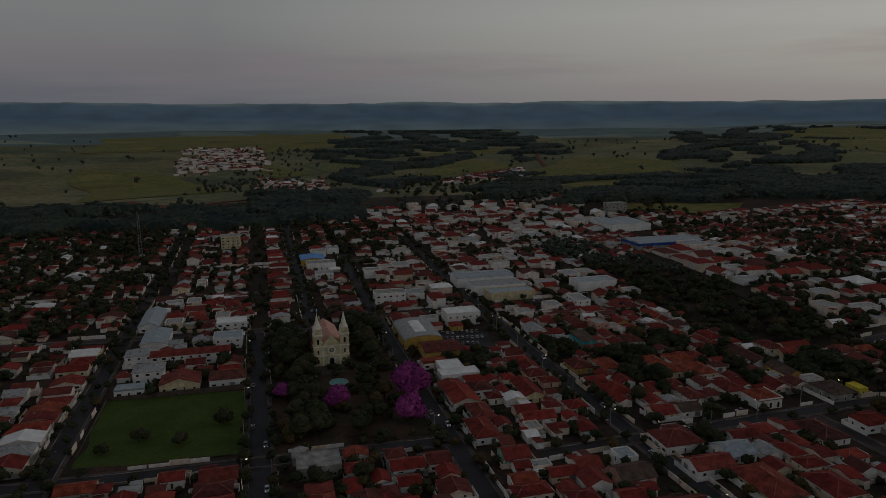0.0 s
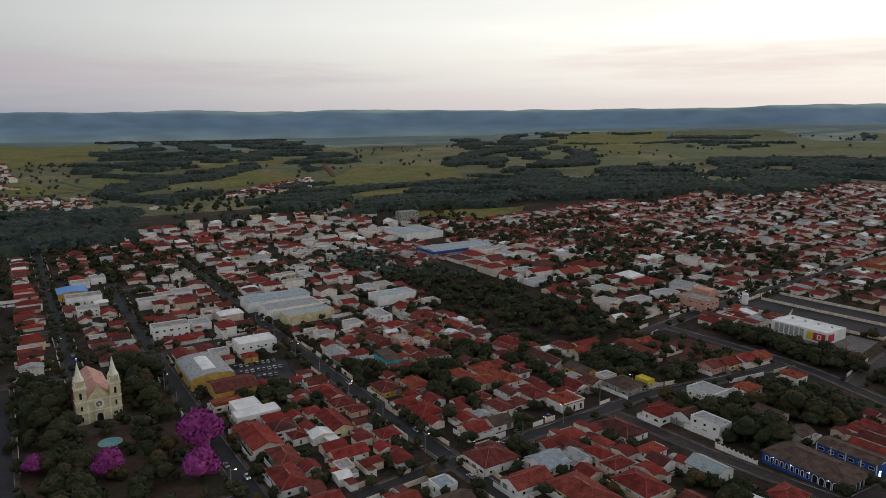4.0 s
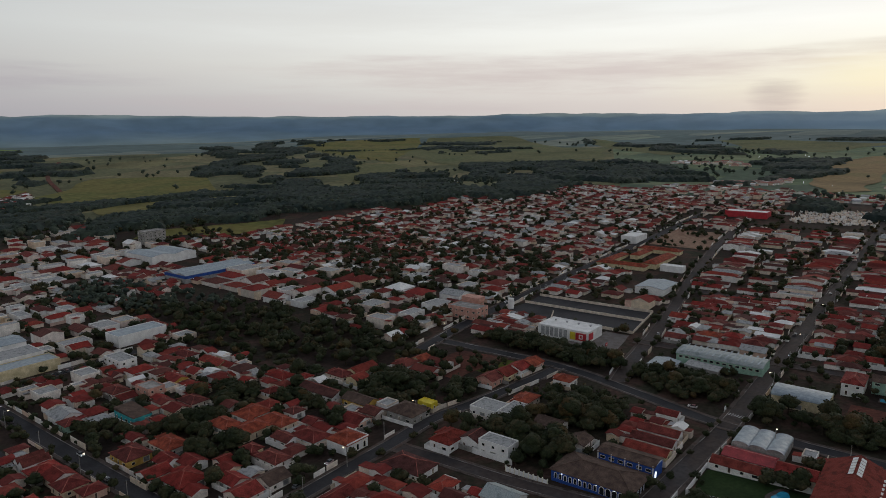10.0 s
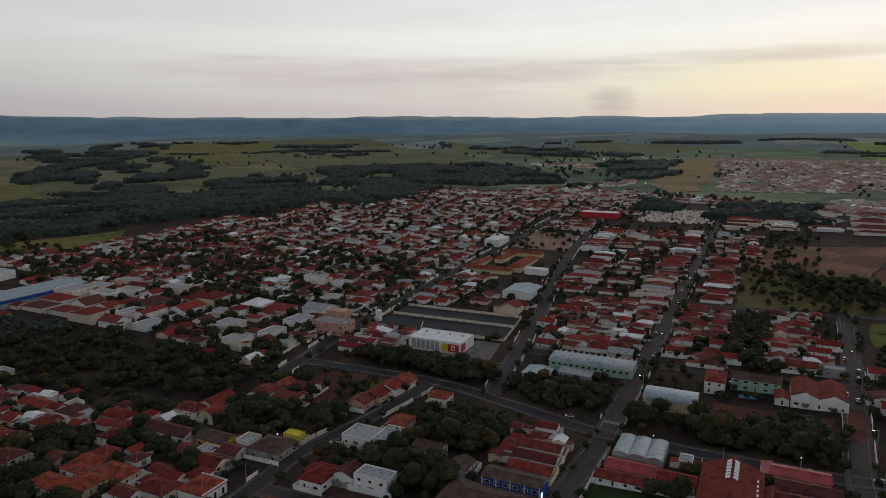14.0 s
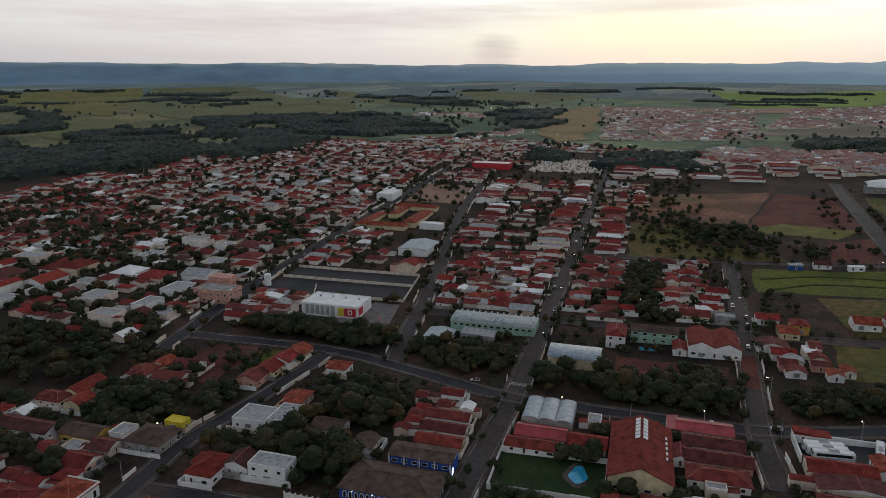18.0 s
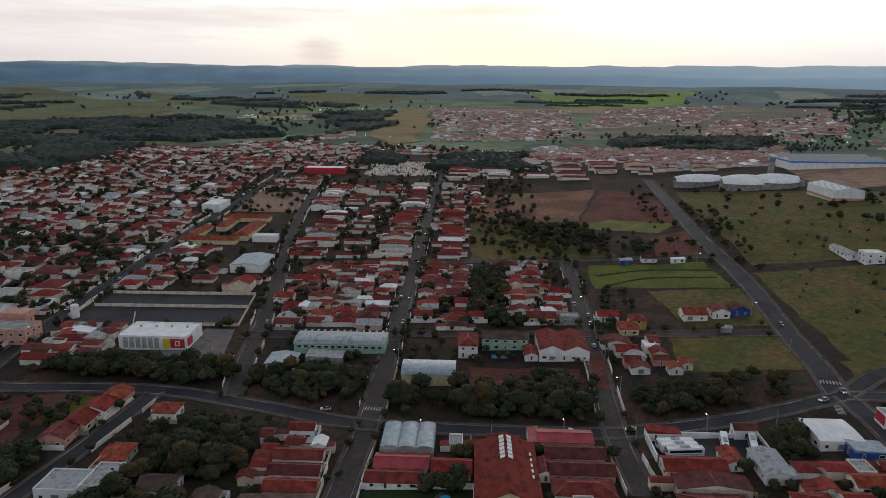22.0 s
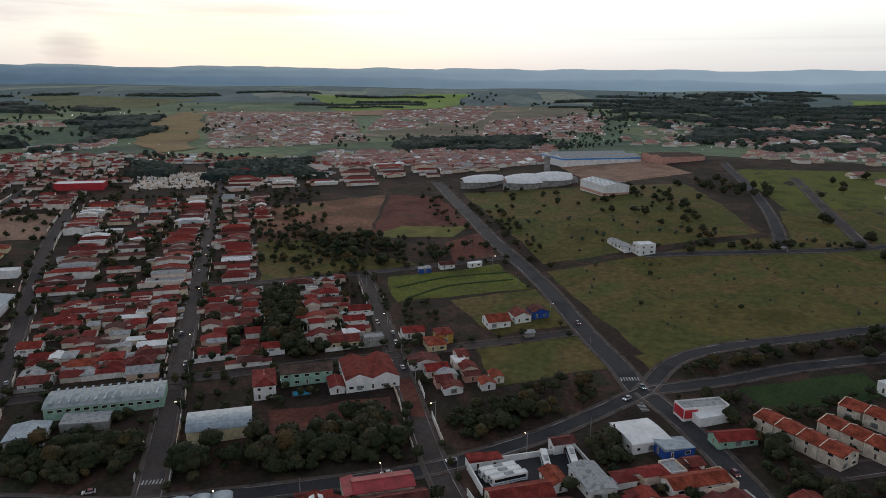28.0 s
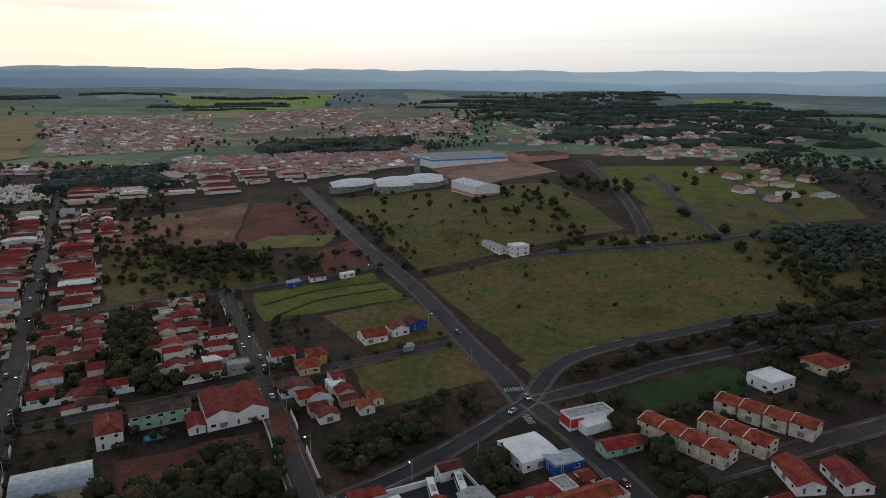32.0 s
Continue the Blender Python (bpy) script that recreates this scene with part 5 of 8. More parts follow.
def canopy(corners, step=8.0, tall=9.0, seed=1, gaps=-.25):
    """Closed woods between four grid corners: a lumpy roof of crowns with a ragged border and clearings, down to the ground at its edges."""
    r = random.Random(seed)
    broad = 190 if step > 9.5 and gaps > -.5 else 0
    step *= .72
    (ax, ay), (bx, by), (cx, cy), (dx, dy) = corners
    us, vs = (ax, bx, cx, dx), (ay, by, cy, dy)
    u0, v0 = min(us) - 40, min(vs) - 40
    nu, nv = int((max(us) + 40 - u0) / step), int((max(vs) + 40 - v0) / step)
    keep = set()
    for i in range(nu):
        for j in range(nv):
            u, v = u0 + (i + .5) * step, v0 + (j + .5) * step
            q, w = Vector((u * .011, v * .011, seed)), Vector((u * .003, v * .003, seed + 30))
            if inside(u + 45 * noise.noise(q) + broad * noise.noise(w), v + 45 * noise.noise(q + Vector((4, 7, 2))) + broad * noise.noise(w + Vector((9, 3, 5))), corners) and noise.noise(Vector((u * .009, v * .009, 20))) > gaps:
                keep.add((i, j))
    at = {}

    def corner(i, j):
        if (i, j) not in at:
            full = all((i - a, j - b) in keep for a in (0, 1) for b in (0, 1))
            x, y = G(u0 + (i + r.uniform(-.42, .42)) * step, v0 + (j + r.uniform(-.42, .42)) * step)
            at[(i, j)] = len(CANOPY.v)
            CANOPY.v.append((x, y, land(x, y) + (tall * r.uniform(.55, 1.15) if full else -.4)))
        return at[(i, j)]
    for i, j in sorted(keep):
        CANOPY.f.append((corner(i, j), corner(i + 1, j), corner(i + 1, j + 1), corner(i, j + 1)))
        CANOPY.m.append(0)
        if r.random() < .10:
            clump(u0 + i * step, v0 + j * step, tall * r.uniform(.45, .75), 18, r)


# ---- the church on its square ----
def church(u, v):
    ob = thing("church", u, v, "yellow twin-towered church with pale spires and red roof", "church", rot=2)
    claim(u - 12, u + 12, v - 2, v + 38)
    nave = Mesh().box(-6.2, 6.2, 1, 34, -1, 11.5)
    nave.box(-8.6, 8.6, 8, 33, -1, 6.2)
    part("nave_wall", nave, "stone", ob)
    roof = Mesh().gable(12.4, 33, 11.5, 4.6, .4, 0, 1, 0, 17.5, "y")
    part("nave_roof", roof, ["pink", "stone"], ob, "faded red tile roof of the nave")
    for s in (-1, 1):
        part("aisle_roof", Mesh().add([(s * 8.9, 7.7, 6.2), (s * 8.9, 33.3, 6.2), (s * 6.1, 33.3, 8.2), (s * 6.1, 7.7, 8.2), (s * 8.9, 7.7, 6.0), (s * 8.9, 33.3, 6.0)], [(0, 1, 2, 3) if s > 0 else (3, 2, 1, 0), (0, 4, 5, 1)]), "tile", ob)
    front = Mesh().box(-4.6, 4.6, -.5, 1.2, -1, 11)
    front.add([(-4.9, -.5, 11), (4.9, -.5, 11), (0, -.5, 16.6), (-4.9, 1.2, 11), (4.9, 1.2, 11), (0, 1.2, 16.6)], [(0, 1, 2), (5, 4, 3), (0, 2, 5, 3), (1, 4, 5, 2), (0, 3, 4, 1)])
    part("facade", front, "stone", ob)
    band = Mesh().box(-4.8, 4.8, -.75, -.5, 10.6, 11.1).box(-4.8, 4.8, -.7, -.5, 5.6, 6.0)
    for s in (-1, 1):
        band.box(s * 4.5 - .3, s * 4.5 + .3, -.72, -.5, 0, 10.6).box(s * 1.75 - .22, s * 1.75 + .22, -.75, -.5, 0, 4.6)
    part("cornice", band, "trim", ob)
    rose = Mesh().ring([(0, 2.0), (.22, 2.0), (.22, 1.3)], 20, cap=False).ring([(.05, 1.3), (.08, .01)], 20, mat=1, cap=False)
    for k in range(6):
        a = math.pi * k / 6
        rose.add([(1.3 * math.cos(a) - .06 * math.sin(a), 1.3 * math.sin(a) + .06 * math.cos(a), .16), (1.3 * math.cos(a) + .06 * math.sin(a), 1.3 * math.sin(a) - .06 * math.cos(a), .16),
                  (-1.3 * math.cos(a) + .06 * math.sin(a), -1.3 * math.sin(a) - .06 * math.cos(a), .16), (-1.3 * math.cos(a) - .06 * math.sin(a), -1.3 * math.sin(a) + .06 * math.cos(a), .16)], [(0, 1, 2, 3)])
    rw = part("rose_window", rose, ["trim", "glass"], ob, "round rose window with pale tracery")
    rw.matrix_basis = pose(0, -.52, 8.6, 90, 0, 0)

    def arch(w, h, n=8):
        m = Mesh()
        pts = [(-w / 2, 0), (w / 2, 0)] + [(w / 2 * math.cos(math.pi * i / n), h - w / 2 + w / 2 * math.sin(math.pi * i / n)) for i in range(n + 1)]
        m.add([(x, -.06, z) for x, z in pts], [tuple(range(len(pts)))], 0)
        o = [(x * 1.28, z if i < 2 else h - w / 2 + (z - h + w / 2) * 1.28) for i, (x, z) in enumerate(pts)]
        k = len(pts)
        m.add([(x, -.12, z) for x, z in pts[1:]] + [(x, -.12, z) for x, z in o[1:]], [(i, i + 1, k - 1 + i + 1, k - 1 + i) for i in range(k - 2)], 1)
        return m.data("arched_window", ["glass", "trim"])
    door, tall, slim = arch(2.5, 4.4), arch(1.1, 3.0), arch(.8, 2.2)
    part("portal", door, None, ob, "dark arched main door", (0, -.5, 0))
    for s in (-1, 1):
        t = part("tower", Mesh().box(-2.3, 2.3, -2.3, 2.3, -1, 17).box(-2.55, 2.55, -2.55, 2.55, 10.6, 11.1, 1).box(-2.55, 2.55, -2.55, 2.55, 16.6, 17.3, 1).box(-2.5, 2.5, -2.5, 2.5, 5.5, 5.9, 1).box(-1.9, 1.9, -1.9, 1.9, 17.3, 20.4), ["stone", "trim"], ob, "", (s * 7, 1.6, 0))
        part("spire", Mesh().ring([(20.4, 2.5), (20.8, 2.3), (22.2, 1.55), (25.5, .75), (28.6, .12), (29.0, .05)], 8, phase=math.pi / 8), "trim", t, "tall pale octagonal spire")
        part("cross", Mesh().box(-.07, .07, -.07, .07, 29, 30.4).box(-.45, .45, -.07, .07, 29.7, 29.85), "steel", t)
        if s < 0:
            part("beacon", Mesh().ring([(30.3, .12), (30.45, .26), (30.7, .26), (30.85, .1)], 8), "bluelamp", t, "small lit blue beacon")
        for a, b in ((-1, -1), (1, -1), (-1, 1), (1, 1)):
            part("pinnacle", Mesh().ring([(17.3, .42), (18.6, .38), (18.9, .48), (20.6, .04)], 4, a * 1.95, b * 1.95, phase=math.pi / 4), "trim", t)
        for turn, x, y in ((0, 0, -2.3), (-90, -2.3, 0), (90, 2.3, 0)):
            part("arched_window", tall, None, t, "", (x, y, 12.2), turn)
            part("arched_window", slim, None, t, "", (x, y, 6.8), turn)
            part("arched_window", slim, None, t, "", (x, y, 1.6), turn)
    for s in (-1, 1):
        for k in range(5):
            part("arched_window", slim, None, ob, "", (s * 8.62, 11 + k * 4.8, 2.4), s * 90)
    part("step", Mesh().box(-5, 5, -3.2, -.5, -1, .2).box(-4, 4, -2.2, -.5, .2, .4).box(-3, 3, -1.4, -.5, .4, .6), "paving", ob)


M["fountwater"] = shade("pale_fountain_water", [(.12, .34, .33), (.16, .40, .38)], 0.5, 0.15)
M["bluelamp"] = shade("lit_blue_lamp", [(.1, .1, .9), (.15, .15, 1)], 1, 0.5, emit=(.10, .12, 1.0, 6.0))
church(32.5, 351)
patch("pavement", "pale paved terrace before the church", "pavement", "paving", [(14, 338), (52, 338), (50, 350), (16, 350)], 0.12)
fountain = thing("fountain", 33, 324, "round shallow fountain with pale turquoise water", "fountain")
part("basin", Mesh().ring([(-.3, 4.8), (.55, 4.8), (.55, 4.4), (.3, 4.3)], 24, cap=False), "concrete", fountain)
part("water", Mesh().ring([(.25, 4.35), (.42, 4.35)], 24), "fountwater", fountain)


def sign_panel(parent, w, h, mat, at, turn):
    m = Mesh().box(-w / 2, w / 2, -.12, .02, 0, h, 0)
    return part("sign_panel", m, mat, parent, "", at, turn)


# ---- sheds, shops and other large buildings ----
wh = building("supermarket", "white supermarket hall with red and yellow sign panels", "supermarket", 402, 238, 20, 34, 6.5, "flat", "white", "white", glazed=False, rot=0)
sign_panel(wh, 7, 4.6, "redpaint", (-10.1, -12.5, 1.2), -90)
sign_panel(wh, 3.6, 4.6, "yellow", (-10.1, -7.0, 1.2), -90)
sign_panel(wh, 6, 4.2, "redpaint", (-6.0, -17.1, 1.6), 0)
part("emblem", Mesh().box(-1.2, 1.2, -.2, 0, 0, .5).box(-1.2, -.7, -.2, 0, .5, 2.2).box(.7, 1.2, -.2, 0, .5, 2.2).box(-1.2, 1.2, -.2, 0, 2.2, 2.7), "white", wh, "plain pale emblem on the red panel", (-10.22, -12.5, 2.2), -90)
for k in range(4):
    part("roof_vent", Mesh().box(-.4, .4, -.4, .4, 6.6, 7.3).box(-.55, .55, -.55, .55, 7.3, 7.45), "steel", wh, "", (4, -12 + k * 8, 0))
for k in range(6):
    part("cladding_panel", Mesh().box(-.05, 0, -1.2, 1.2, .8, 6.2), "grey", wh, "", (-10.0, -2 + k * 3.1, 0))
ls = building("factory_shed", "long workshop shed with weathered grey-green sheet roof", "shed", 397, 145, 16, 44, 4.6, "vault", "aqua", "green", rise=1.7, glazed=False, ridge_along="y")
for k in range(13):
    part("roof_light", Mesh().box(-7.4, 7.4, -.45, .45, 0, .12), "zinc", ls, "", (0, -19.5 + k * 3.25, 6.32))
    part("window", WIDE, None, ls, "", (-8, -19.5 + k * 3.25, 2.7), -90)
building("workshop", "small workshop with pale blue sheet roof", "workshop", 376, 169, 13, 13, 3.4, "gable", "zinc", "white", rise=1.0)
building("shelter", "open grey-roofed storage shelter of the scrap yard", "shelter", 381, 150, 9, 17, 3.2, "shed", "grey", "concrete", rise=.8, glazed=False)
building("warehouse", "cream warehouse with a barrel-vaulted pale blue roof", "warehouse", 362, 100, 15, 23, 4.8, "vault", "zinc", "cream", rise=2.2, glazed=False, ridge_along="y", gates=1)
gh = building("apartment_house", "two-storey white guest house with red tile roof", "house", 392, 83, 17, 9, 6.2, "hip", "tile", "white", storeys=2)
building("apartment_house", "long two-storey house with green balcony front", "house", 397, 65, 9, 22, 5.8, "gable", "brown", "green", storeys=2, ridge_along="y")
hall = building("assembly_hall", "white hall with two gabled red tile roofs", "hall", 391, 38.5, 24, 23, 5.0, "twin", "brick", "white", rise=2.4, ridge_along="x", gates=2)
building("annex", "low white annex of the hall with red roof", "house", 385, 53.5, 11, 6, 3.2, "gable", "tile", "white", rise=1.0)
rs = thing("metal_shed", 306, 104, "shed with three low barrel vaults of zinc sheet", "shed")
claim(297, 315, 94, 114)
part("wall", Mesh().box(-9, 9, -9.5, 9.5, -1, 3.6), "concrete", rs)
for k in range(3):
    part("vault_roof", Mesh().vault(17.6, 6.3, 3.6, 1.3, .1, 0, 1, "x", y=-6.33 + k * 6.33), ["zinc", "concrete"], rs)
rr = building("chapel_hall", "large red-tiled hall with skylight strips along the ridge", "hall", 281, 70, 36, 20, 5.0, "gable", "brick", "cream", rise=4.4, ridge_along="x")
for k in range(6):
    for s in (-1, 1):
        part("skylight", Mesh().add([(-1.0, s * .5, 0), (1.0, s * .5, 0), (1.0, s * 2.1, -.70), (-1.0, s * 2.1, -.70), (-1.0, s * .5, .1), (1.0, s * .5, .1), (1.0, s * 2.1, -.6), (-1.0, s * 2.1, -.6)], [(4, 5, 6, 7), (0, 1, 5, 4), (3, 7, 6, 2), (0, 4, 7, 3), (1, 2, 6, 5)]), "white", rr, "", (2.5 + k * 2.5, 0, 9.55))
for k in range(5):
    part("skylight", Mesh().box(-.9, .9, -.5, .5, 0, .1), "white", rr, "", (-4 + k * 3.4, -8.2, 5.95))

# houses along the avenue below the red earth street
building("house", "shop house under a bright red sheet roof", "house", 306, 48, 9, 19, 3.6, "gable", "ruby", "paint", rise=1.2, ridge_along="y")
building("house", "narrow house under a bright red sheet roof", "house", 307, 59, 11, 4, 3.4, "shed", "ruby", "white", rise=.7)
building("house", "long house under a red clay tile roof", "house", 296, 46, 8, 20, 3.2, "gable", "tile", "white", ridge_along="y")
building("house", "house with white verandah and clay tile roof", "house", 286, 45, 8, 21, 3.2, "gable", "tile", "pink", ridge_along="y")
building("house", "small clay-tiled house behind the avenue", "house", 287, 57, 9, 7, 3.0, "gable", "tile", "white", ridge_along="x")
building("house", "house under a weathered red clay tile roof", "house", 275, 46, 9, 19, 3.2, "hip", "tile", "paint")
building("house", "low house under a dark tile roof", "house", 288, 88, 9, 13, 3.0, "gable", "tile", "paint", ridge_along="y")
building("house", "house under a bright red roof by the zinc shed", "house", 291, 105, 9, 18, 3.0, "gable", "ruby", "white", rise=1.4, ridge_along="y")
building("house", "low house under a dark red tile roof", "house", 282, 107, 7, 18, 2.8, "gable", "tile", "paint", ridge_along="y")

# ---- coach yard ----
yard = thing("yard_wall", 305, -2, "white-painted wall round the coach yard", "wall")
part("wall_run", Mesh().box(4.5, 5.0, -18, 20, -.8, 2.4), "white", yard)
part("wall_run", Mesh().box(-11, 5.0, 20, 20.4, -.8, 2.2), "white", yard)
part("wall_run", Mesh().box(-11, 8.0, -20.4, -20, -.8, 2.2), "white", yard)
claim(292, 316, -24, 20)
building("office", "coach yard office under a red tile roof", "office", 293, -6, 10, 6, 3.0, "gable", "orange", "white", ridge_along="x", claimed=False)
building("gatehouse", "coach yard gatehouse with red tile roof", "house", 311, -17, 5, 8, 4.0, "gable", "tile", "white", ridge_along="y", claimed=False)
building("house", "coach yard workshop under a grey sheet roof", "workshop", 288, -17, 16, 9, 3.6, "gable", "grey", "white", rise=1.0)
building("house", "low house under an old clay tile roof", "house", 288, 8, 9, 20, 3.2, "gable", "tile", "paint", ridge_along="y")
building("house", "open shelter under a red tile roof", "house", 310.5, 12, 5, 12, 3.0, "shed", "tile", "white", rise=.9, claimed=False)


def coach(u, v, rot, first=[None]):
    if first[0] is None:
        ob = thing("coach", u, v, "white long-distance coach with dark windows, parked", "bus", "parked coaches", rot)
        n = Mesh()
        prof = [(-1.2, .45), (-1.25, .9), (-1.25, 2.9), (-1.05, 3.35), (1.05, 3.35), (1.25, 2.9), (1.25, .9), (1.2, .45)]
        ends = [(-6.5, .0), (-6.3, .12), (6.2, .12), (6.5, 0)]
        for i, (x, g) in enumerate(ends):
            k = .94 if i in (0, 3) else 1.0
            n.v += [(x, y * k, .45 + (z - .45) * (k if z > 2 else 1)) for y, z in prof]
        for i in range(3):
            for j in range(8):
                n.f.append((i * 8 + j, (i + 1) * 8 + j, (i + 1) * 8 + (j + 1) % 8, i * 8 + (j + 1) % 8))
                n.m.append(0)
        n.f += [tuple(range(7, -1, -1)), tuple(range(24, 32))]
        n.m += [0, 0]
        part("body", n, "white", ob)
        for s in (-1, 1):
            part("side_glass", Mesh().box(-5.6, 5.7, s * 1.26 - .02, s * 1.26 + .02, 1.75, 2.75), "glass", ob)
        part("windscreen", Mesh().box(6.38, 6.5, -1.05, 1.05, 1.3, 2.9), "glass", ob)
        part("roof_hatch", Mesh().box(-1.6, 1.6, -.7, .7, 3.33, 3.6), "grey", ob)
        part("stripe", Mesh().box(-6.2, 6.2, -1.275, 1.275, 1.05, 1.25), "bluesheet", ob)
        for x in (-4.0, -2.9, 4.2):
            for s in (-1, 1):
                part("wheel", Mesh().ring([(-.14, .48), (.14, .48)], 12), "tyre", ob).matrix_basis = pose(x, s * 1.08, .48, 90, 0, 0)
        first[0] = ob
    else:
        x, y = G(u, v)
        copy_thing(first[0], pose(x, y, land(x, y), 0, 0, 15 + rot))


coach(304, 9.5, 96)
coach(301.2, 8.8, 96)
coach(298.4, 7.6, 96)
coach(303, -7.5, 165)
coach(304, -17.5, 165)

# ---- corner of the avenue and the diagonal road ----
st = building("filling_station", "white-roofed sheds of a garage at the crossing", "garage", 308, -46, 16, 15, 3.6, "vault", "white", "white", rise=.8, ridge_along="y")
building("garage", "grey-roofed side shed of the garage", "garage", 297.5, -53, 8, 12, 3.0, "shed", "zinc", "royal", rise=.8)
rw = building("showroom", "white flat building with a red corner panel", "shop", 317, -78, 7, 19, 4.4, "flat", "grey", "white", glazed=False, rot=-4)
sign_panel(rw, 6.5, 3.6, "redpaint", (-.2, 9.55, .8), 180)
sign_panel(rw, 5.5, 3.4, "redpaint", (-3.55, 6.4, .8), -90)
building("shelter", "white corrugated lean-to by the showroom", "shelter", 311, -79, 5, 15, 3.2, "shed", "white", "white", rise=.6, glazed=False)
building("house", "small pale green house with red tile roof", "house", 296, -76, 7, 15, 3.0, "gable", "tile", "green", ridge_along="y", rot=-6)


def row_house(u, v, rot, flip):
    ob = building("row_house", "two-storey salmon row house with orange tile roof", "house", u, v, 8.0, 9.0, 5.0, "gable", "orange", "beige", rise=1.6, rot=rot, storeys=2, group="row houses", ridge_along="x", claimed=True)
    part("party_wall", Mesh().add([(3.85, -4.7, -.5), (3.85, 4.7, -.5), (3.85, 4.7, 5.3), (3.85, 0, 6.95), (3.85, -4.7, 5.3), (4.1, -4.7, -.5), (4.1, 4.7, -.5), (4.1, 4.7, 5.3), (4.1, 0, 6.95), (4.1, -4.7, 5.3)], [(4, 3, 2, 1, 0), (5, 6, 7, 8, 9), (2, 3, 8, 7), (3, 4, 9, 8), (4, 0, 5, 9), (1, 2, 7, 6)]), "trim", ob)


for k in range(4):
    row_house(299 - k * 8.3, -94.5 - k * 1.8, 12, 1)
for k in range(3):
    row_house(288 - k * 8.2, -112.5 - k * 1.8, 12, 1)
for k in range(4):
    row_house(296 - k * 8.3, -129 - k * 3.2, 17, 1)
building("house", "white modern house with flat roofs", "house", 303, -160, 12, 14, 4.0, "flat", "white", "white", storeys=1)
building("house", "cream house with clay tile roof and lit windows", "house", 302, -192, 12, 15, 3.6, "hip", "tile", "cream")
building("house", "long white house under a red roof with side walls", "house", 254, -112, 16, 9, 3.2, "gable", "tile", "white", ridge_along="x", rot=-25)
building("house", "white house under a red roof by the lane", "house", 246, -124, 14, 9, 3.2, "gable", "tile", "white", ridge_along="x", rot=-25)

# ---- little houses and the paired houses by the brown field ----
building("house", "cream house with orange hipped roof and carport", "house", 414.5, 2, 11, 9, 3.4, "hip", "orange", "cream")
building("house", "white house under a gabled red roof", "house", 432, 9, 8, 11, 3.4, "gable", "tile", "white", ridge_along="y")
building("house", "yellow two-storey house under a hipped tile roof", "house", 421, -4, 9, 8, 5.0, "hip", "tile", "ochre", storeys=2)
building("house", "salmon house with pale tile roof and white fence", "house", 432, -36, 11, 12, 3.6, "gable", "orange", "white", ridge_along="y")
building("house", "white house with a red gable towards the street", "house", 434, -50, 10, 9, 3.8, "gable", "tile", "white", ridge_along="x")
building("house", "bright blue house with red tile roof", "house", 436, -61, 9, 9, 3.6, "gable", "tile", "royal", ridge_along="x")
building("shelter", "small open shelter on the brown field", "shelter", 412, -46, 4, 5, 2.6, "gable", "grey", "concrete", rise=.6, glazed=False)
for k, (du, dv, w, d, rm) in enumerate(((396, 12, 9, 14, "tile"), (386, 9, 8, 10, "tile"), (379, 6, 6, 8, "grey"), (374, 9, 7, 7, "tile"), (367, 7, 6, 8, "tile"), (390, -3, 8, 6, "white"), (383, -5, 7, 7, "tile"), (375, -4, 5, 7, "tile"), (366, -8, 6, 6, "orange"), (397, -6, 10, 5, "tile"), (371, -14, 7, 5, "orange"))):
    building("house", "tiny tiled house crowded on a corner lot" if rm != "white" else "small white flat-roofed house", "house", du, dv, w, d, 3.0 + .3 * (k % 2), "flat" if rm == "white" else "gable", rm, ("white", "paint", "trim", "pink")[k % 4], ridge_along="y" if k % 2 else "x", group="corner lot houses")
building("hut", "white house and sheds on the field edge", "house", 535, -38, 6, 10, 3.0, "gable", "tile", "white")
building("hut", "blue and white shed under a low roof", "shed", 532, -22, 6, 8, 2.8, "shed", "grey", "royal")
building("hut", "long white lean-to on the field edge", "shed", 530, -56, 4, 9, 2.6, "shed", "white", "white")
building("farmhouse", "white two-storey house by the back lane", "house", 507, -168, 9, 12, 6.5, "flat", "white", "white", storeys=2)
building("barn", "long white-walled barn behind the house", "barn", 524, -160, 24, 7, 3.2, "gable", "grey", "white", rise=1.0, ridge_along="x")

